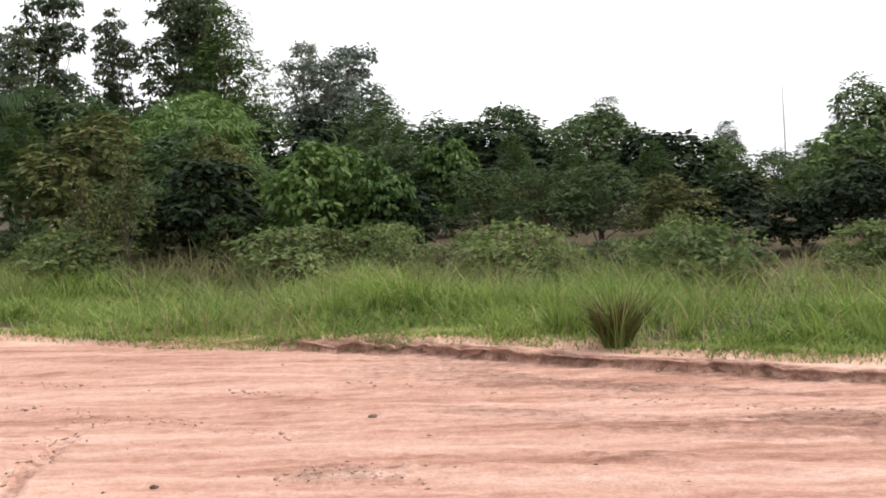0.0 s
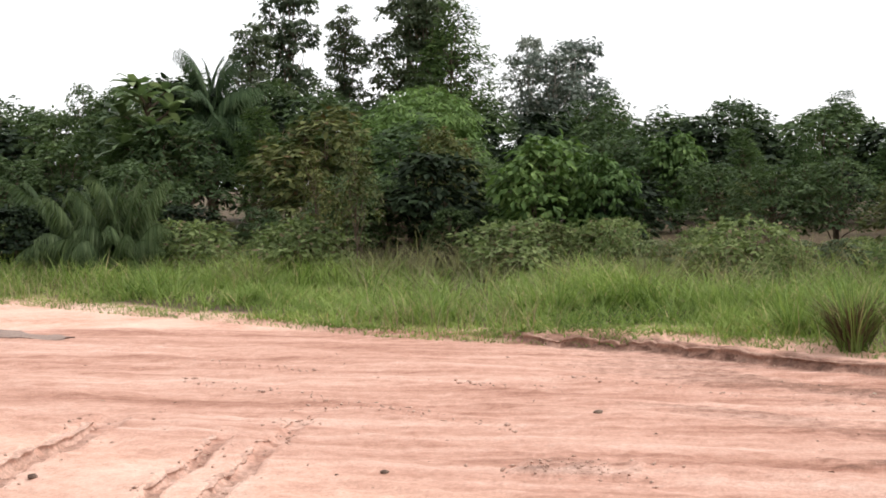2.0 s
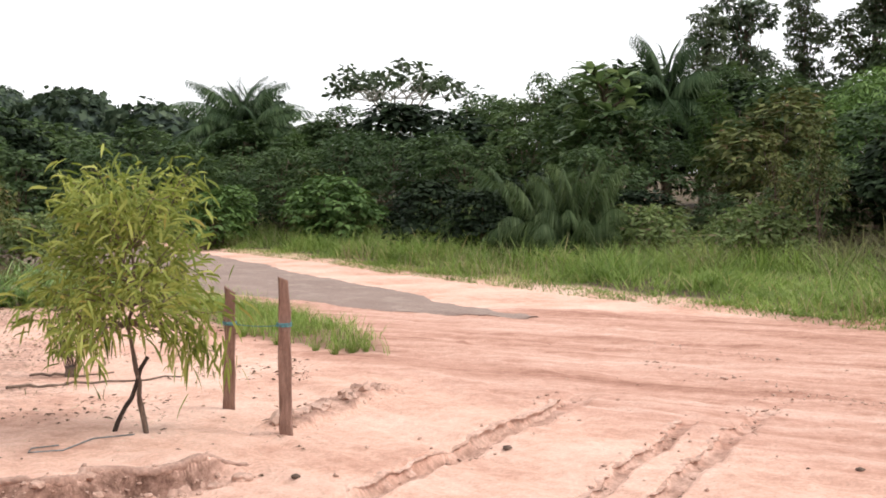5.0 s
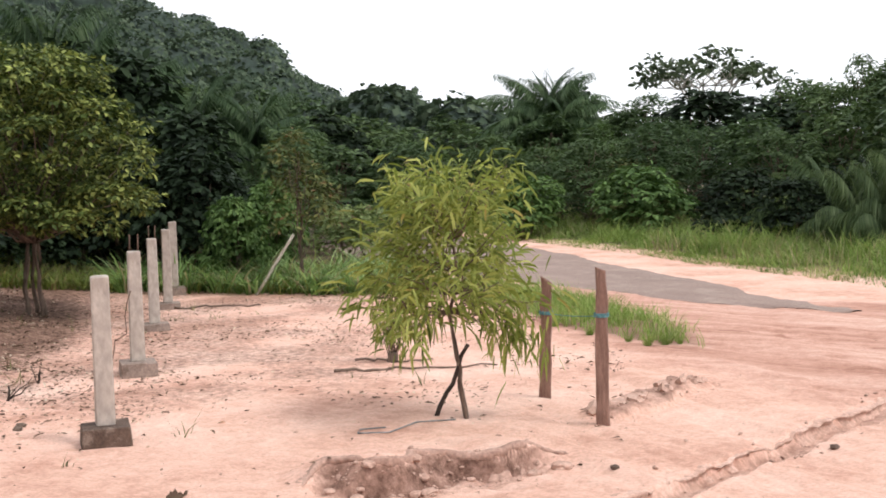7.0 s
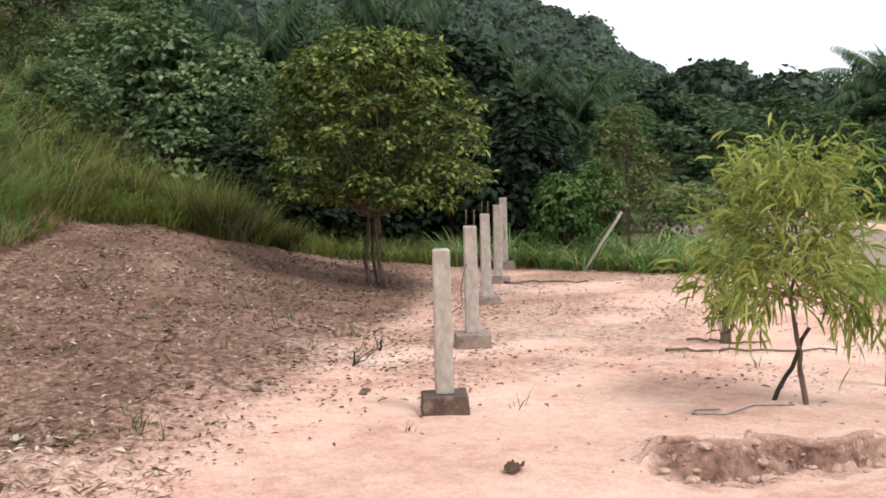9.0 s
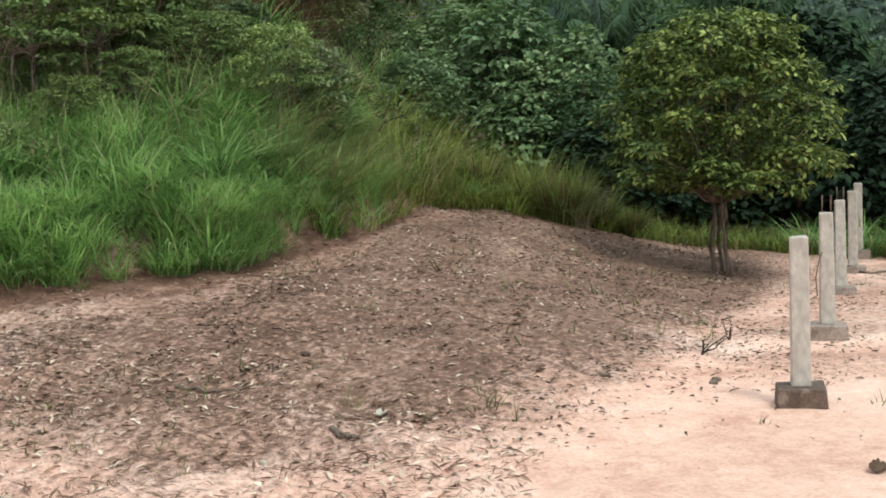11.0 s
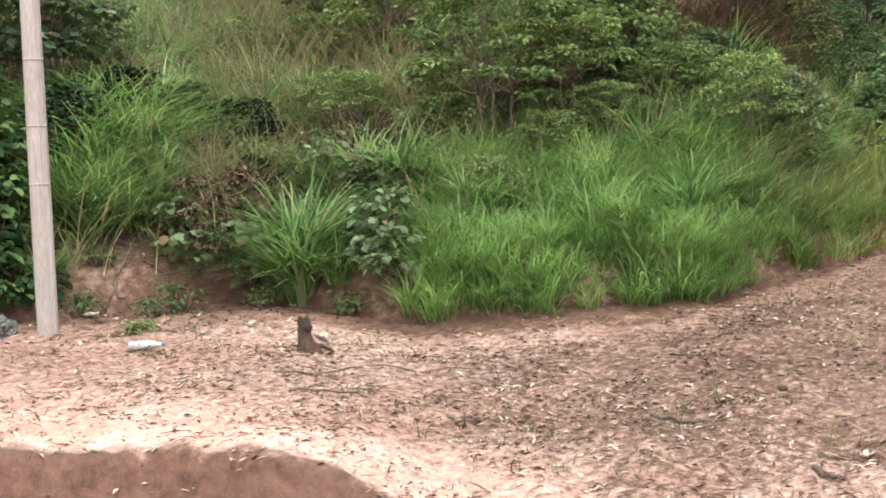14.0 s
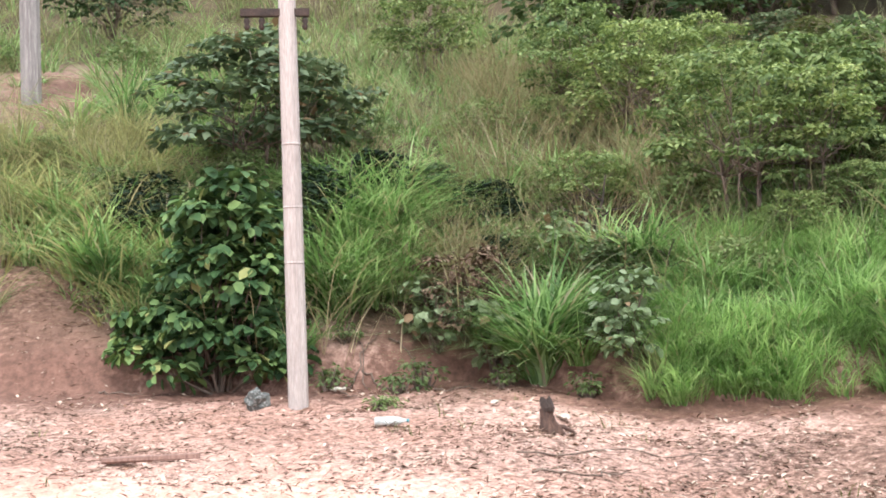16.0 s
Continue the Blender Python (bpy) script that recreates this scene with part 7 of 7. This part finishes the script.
# tufts on the roadside
def withered_tuft(az, r, size, n, seed, label, rim="grass"):
    """A dense tuft whose heart has gone red-brown while its rim is still green."""
    x, y = -math.sin(math.radians(az)) * r, math.cos(math.radians(az)) * r
    t = thing("grass_tuft", x, y, label, "grass tuft")
    for name, mat, k, h, spread in (("withered_heart", GREEN["rust"], n, 0.85 * size, 0.13), ("green_rim", GREEN[rim], n // 2, 1.1 * size, 0.17)):
        rs = rnd(seed + k)
        a, q = rs.rand(k) * 6.283, spread * size * np.sqrt(rs.rand(k))
        tagged(part(name, blades(name, rs, np.cos(a) * q, np.sin(a) * q, np.full(k, -0.04), h * (0.5 + 0.5 * rs.rand(k)), 0.012 * (0.7 + 0.6 * rs.rand(k)), 0.38, 0.45, 4, a + 0.4 * rs.normal(size=k)), mat, t), kind="stuff")


withered_tuft(-7.5, 11.95, 0.78, 420, 820, "dense grass tuft with a withered red-brown heart at the roadside")
for i, (a, d, size) in enumerate(((68.1, 0.05, 1.1), (67.5, 0.2, 1.0), (68.7, 0.2, 1.1), (69.6, 0.9, 1.2), (66.6, 0.5, 0.8), (71.8, 1.1, 1.2), (65.2, 0.3, 0.6))):
    withered_tuft(a, float(bank_edge(a)) + d, size, 300, 830 + i, "withered brown grass tuft at the end of the yard", "edgegrass")
for a, r, size in ((-7.0, 13.9, 0.95), (-6.3, 12.9, 0.8), (-1.5, 14.6, 0.95), (-2.2, 14.8, 0.8), (-4.8, 14.2, 0.9), (-5.3, 14.5, 0.8), (-11.2, 13.6, 0.9), (-14.6, 13.2, 1.1), (-15.4, 13.5, 1.0), (-16.3, 13.0, 0.9), (-18.3, 12.2, 0.9), (22.9, 19.6, 1.1), (22.3, 19.8, 0.9), (26.9, 22.4, 1.0)):
    tuft(a, r, size, False, True)

for a, r, size in ((35.0, 11.9, 0.36), (34.2, 12.0, 0.42), (35.8, 12.2, 0.34), (33.6, 11.9, 0.26), (37.5, 12.8, 0.34), (39.0, 13.4, 0.36)):
    tuft(a, r, size, False, True)

# a thin mast far off over the trees
x, y = spot(-15.1, 80)
solo("mast", tube([[(x, y, 0, 0.045), (x - 0.05, y, 4.0, 0.04), (x - 0.2, y, 7.4, 0.02)]], 6), PALEBARK, "thin mast standing far off among the trees", "mast")


# dead branches sticking out of the bank
def dead_branch(az, r, h, seed):
    rs = rnd(700 + seed)
    x, y = spot(az, r)
    z = float(height(x, y))
    side = (math.cos(radians(az)), math.sin(radians(az)))
    main = limb(rs, (x, y, z - 0.1), (x + 0.25 * side[0], y + 0.25 * side[1], z + h), 0.022, 0.008, 0.12, 7)
    paths = [main]
    for k, d in ((3, -0.4), (4, 0.45), (5, -0.25)):
        p = main[k]
        paths.append(limb(rs, p[:3], (p[0] + d * side[0], p[1] + d * side[1], p[2] + 0.12 + 0.2 * rs.rand()), 0.012, 0.004, 0.15, 4))
    return solo("dead_branch", tube(paths, 6), CHAR, "dark bare branch sticking out of the grass", "branch", None, "dead branches on the bank")


for i, (az, r, h) in enumerate(((98.2, 14.6, 1.0), (96.6, 14.2, 0.6), (95.4, 13.8, 0.5), (109.3, 15.6, 0.9), (91.0, 15.0, 0.9), (76.5, 16.8, 0.6))):
    dead_branch(az, r, h, i)


# sheaves of long dry stalks on the bank
srs = rnd(720)
sx, sy, sh = [], [], []
for az, r, h in ((103.6, 13.6, 1.2), (104.4, 14.2, 1.3), (102.6, 14.4, 1.2), (99.5, 16.0, 1.4), (101.5, 17.0, 1.5), (97.8, 15.2, 1.2), (94.8, 15.8, 1.3), (93.4, 14.6, 1.1), (88.6, 15.0, 1.0), (84.0, 15.2, 0.9), (106.0, 16.4, 1.3), (110.5, 17.5, 1.3), (117.0, 17.0, 1.1), (120.0, 18.0, 1.2)):
    x, y = spot(az, r)
    a, q = srs.rand(46) * 6.283, 0.32 * np.sqrt(srs.rand(46))
    sx.append(x + np.cos(a) * q)
    sy.append(y + np.sin(a) * q)
    sh.append(h * (0.5 + 0.7 * srs.rand(46)))
stuff_grass("dry_stalks", "long dry stalks leaning over on the bank", srs, np.concatenate(sx), np.concatenate(sy), np.concatenate(sh), 0.012, GREEN["drygrass"], 0.9, 0.5, 4)


# the crisp broken edges of the dug bank and of the deepest rut
def earth_lip(name, label, edge, reach, mat, seed, rough=0.022, lift=1.0):
    """A broken lip of dry soil along an edge of (x, y, nx, ny), n pointing down into the hollow: a thin overhang and a cracked wall."""
    rs = rnd(seed)
    n = len(edge)
    V = []
    for i, (x, y, nx, ny) in enumerate(edge):
        end = min(1.0, i / 8, (n - 1 - i) / 8)
        hi = float(height(x - 0.05 * nx, y - 0.05 * ny))
        lo = min(float(height(x + reach * nx, y + reach * ny)) - 0.02, hi)
        chunk = vnoise(i * 0.16, seed, 2) + 0.5 * vnoise(i * 0.45, seed + 3, 4) - 0.75
        for k, (o, v) in enumerate(((-0.09, -0.010), (-0.045, 0.006), (-0.012, 0.010), (0.010, 0.004), (0.012, 0.16), (-0.004, 0.32), (0.006, 0.52), (0.024, 0.72), (0.05, 0.9), (0.085, 1.1))):
            o = o + rough * end * (chunk + 0.55 * (vnoise(i * 0.3, k * 0.9 + seed, 5) - 0.5)) * (k > 1) + 0.003 * rs.normal()
            up = lift * (1 if lift == 1 else float(ss(0.35, 0.75, vnoise(i * 0.12, seed + 9, 1))))
            z = hi + end * (v * up - 0.014 * (1 - up)) if k < 4 else hi - (hi - lo) * v
            V.append((x + o * nx, y + o * ny, z + 0.002 * rs.normal()))
    m = 10
    F = [(i * m + k, i * m + k + 1, (i + 1) * m + k + 1, (i + 1) * m + k) for i in range(n - 1) for k in range(m - 1)]
    me = fill(bpy.data.meshes.new(name), np.array(V), np.array(F))
    me.materials.append(mat)
    return tagged(new(name, me), label, "soil", kind="structure")


(ax, ay), (tx, ty), long = RIM
edge = []
for u in np.linspace(-0.02, long + 0.02, 130):
    vs = np.linspace(-0.6, 0.6, 241)
    v = vs[np.argmin(np.abs(rim_near(ax + tx * u - ty * vs, ay + ty * u + tx * vs)[0]))]
    edge.append((ax + tx * u - ty * v, ay + ty * u + tx * v, ty, -tx))
earth_lip("bank_lip", "broken overhanging lip of dry sandy soil round a dug hollow", edge, 0.12, LIP, 3)
for (a, b, w, d), seed in zip(RUTS[:3], (5, 7, 9)):
    L = math.hypot(b[0] - a[0], b[1] - a[1])
    dx, dy = (b[0] - a[0]) / L, (b[1] - a[1]) / L
    edge = []
    for q in np.linspace(0.06 * L, 0.86 * L, 190):
        x, y = a[0] + dx * q, a[1] + dy * q
        o = 0.95 * w + 0.5 * w * float(fbm(q * 1.9, seed, 3, 3) - 0.45)
        edge.append((x - dy * o, y + dx * o, dy, -dx))
    earth_lip("rut_lip", "crumbling edge of a wheel rut in the sand", edge, 0.5 * w, RUTSOIL, seed, 0.045, 0.7)
edge = []
for x in np.linspace(-1.5, 4.2, 210):
    g = float(ledge_line(x + 0.05) - ledge_line(x - 0.05)) / 0.1
    q = math.hypot(g, 1)
    ys = np.linspace(-0.3, 0.3, 121) + float(ledge_line(x))
    y = ys[np.argmin(np.abs(ys - ledge_line(x) - 0.5 * (fbm(x * 2.6 + 0 * ys, ys * 2.6, 3, 3) - 0.44)))]
    edge.append((x, y, g / q, -1 / q))
earth_lip("road_lip", "broken reddish edge of soil between road and verge", edge, 0.16, ROADLIP, 11, 0.05, 0.8)


# plates of broken crust along the dug rim and the ridge by the stake
def soil_plate(seed, size, thick):
    rs = rnd(700 + seed)
    bm = bmesh.new()
    k = 8
    rim_pts = [(math.cos(6.283 * i / k) * size * (0.6 + 0.7 * rs.rand()), math.sin(6.283 * i / k) * size * 0.6 * (0.6 + 0.7 * rs.rand())) for i in range(k)]
    top = [bm.verts.new((x, y, thick / 2 + 0.012 * rs.normal())) for x, y in rim_pts]
    low = [bm.verts.new((x * 0.85, y * 0.85, -thick / 2)) for x, y in rim_pts]
    mid = bm.verts.new((0, 0, thick / 2 + 0.02))
    for i in range(k):
        j = (i + 1) % k
        bm.faces.new((top[i], top[j], mid))
        bm.faces.new((top[j], top[i], low[i], low[j]))
    bm.faces.new(low[::-1])
    bmesh.ops.subdivide_edges(bm, edges=bm.edges[:], cuts=1, fractal=0.25, seed=seed)
    return bm


prs = rnd(720)
for i in range(16):
    t = i / 15
    x, y = -5.13 - 0.2 * t + 0.05 * prs.normal(), 6.66 + 1.65 * t + 0.03 * prs.normal()
    size = 0.04 + 0.05 * prs.rand()
    solo("earth_clod", soil_plate(30 + i, size, 0.025 + 0.02 * prs.rand()), SANDCLOD, "broken plate of pale sandy crust in a low ridge", "clod", pose(x, y, float(height(x, y)) + 0.002, 16 * prs.normal(), 16 * prs.normal(), 90 + 35 * prs.normal()), "broken crust")
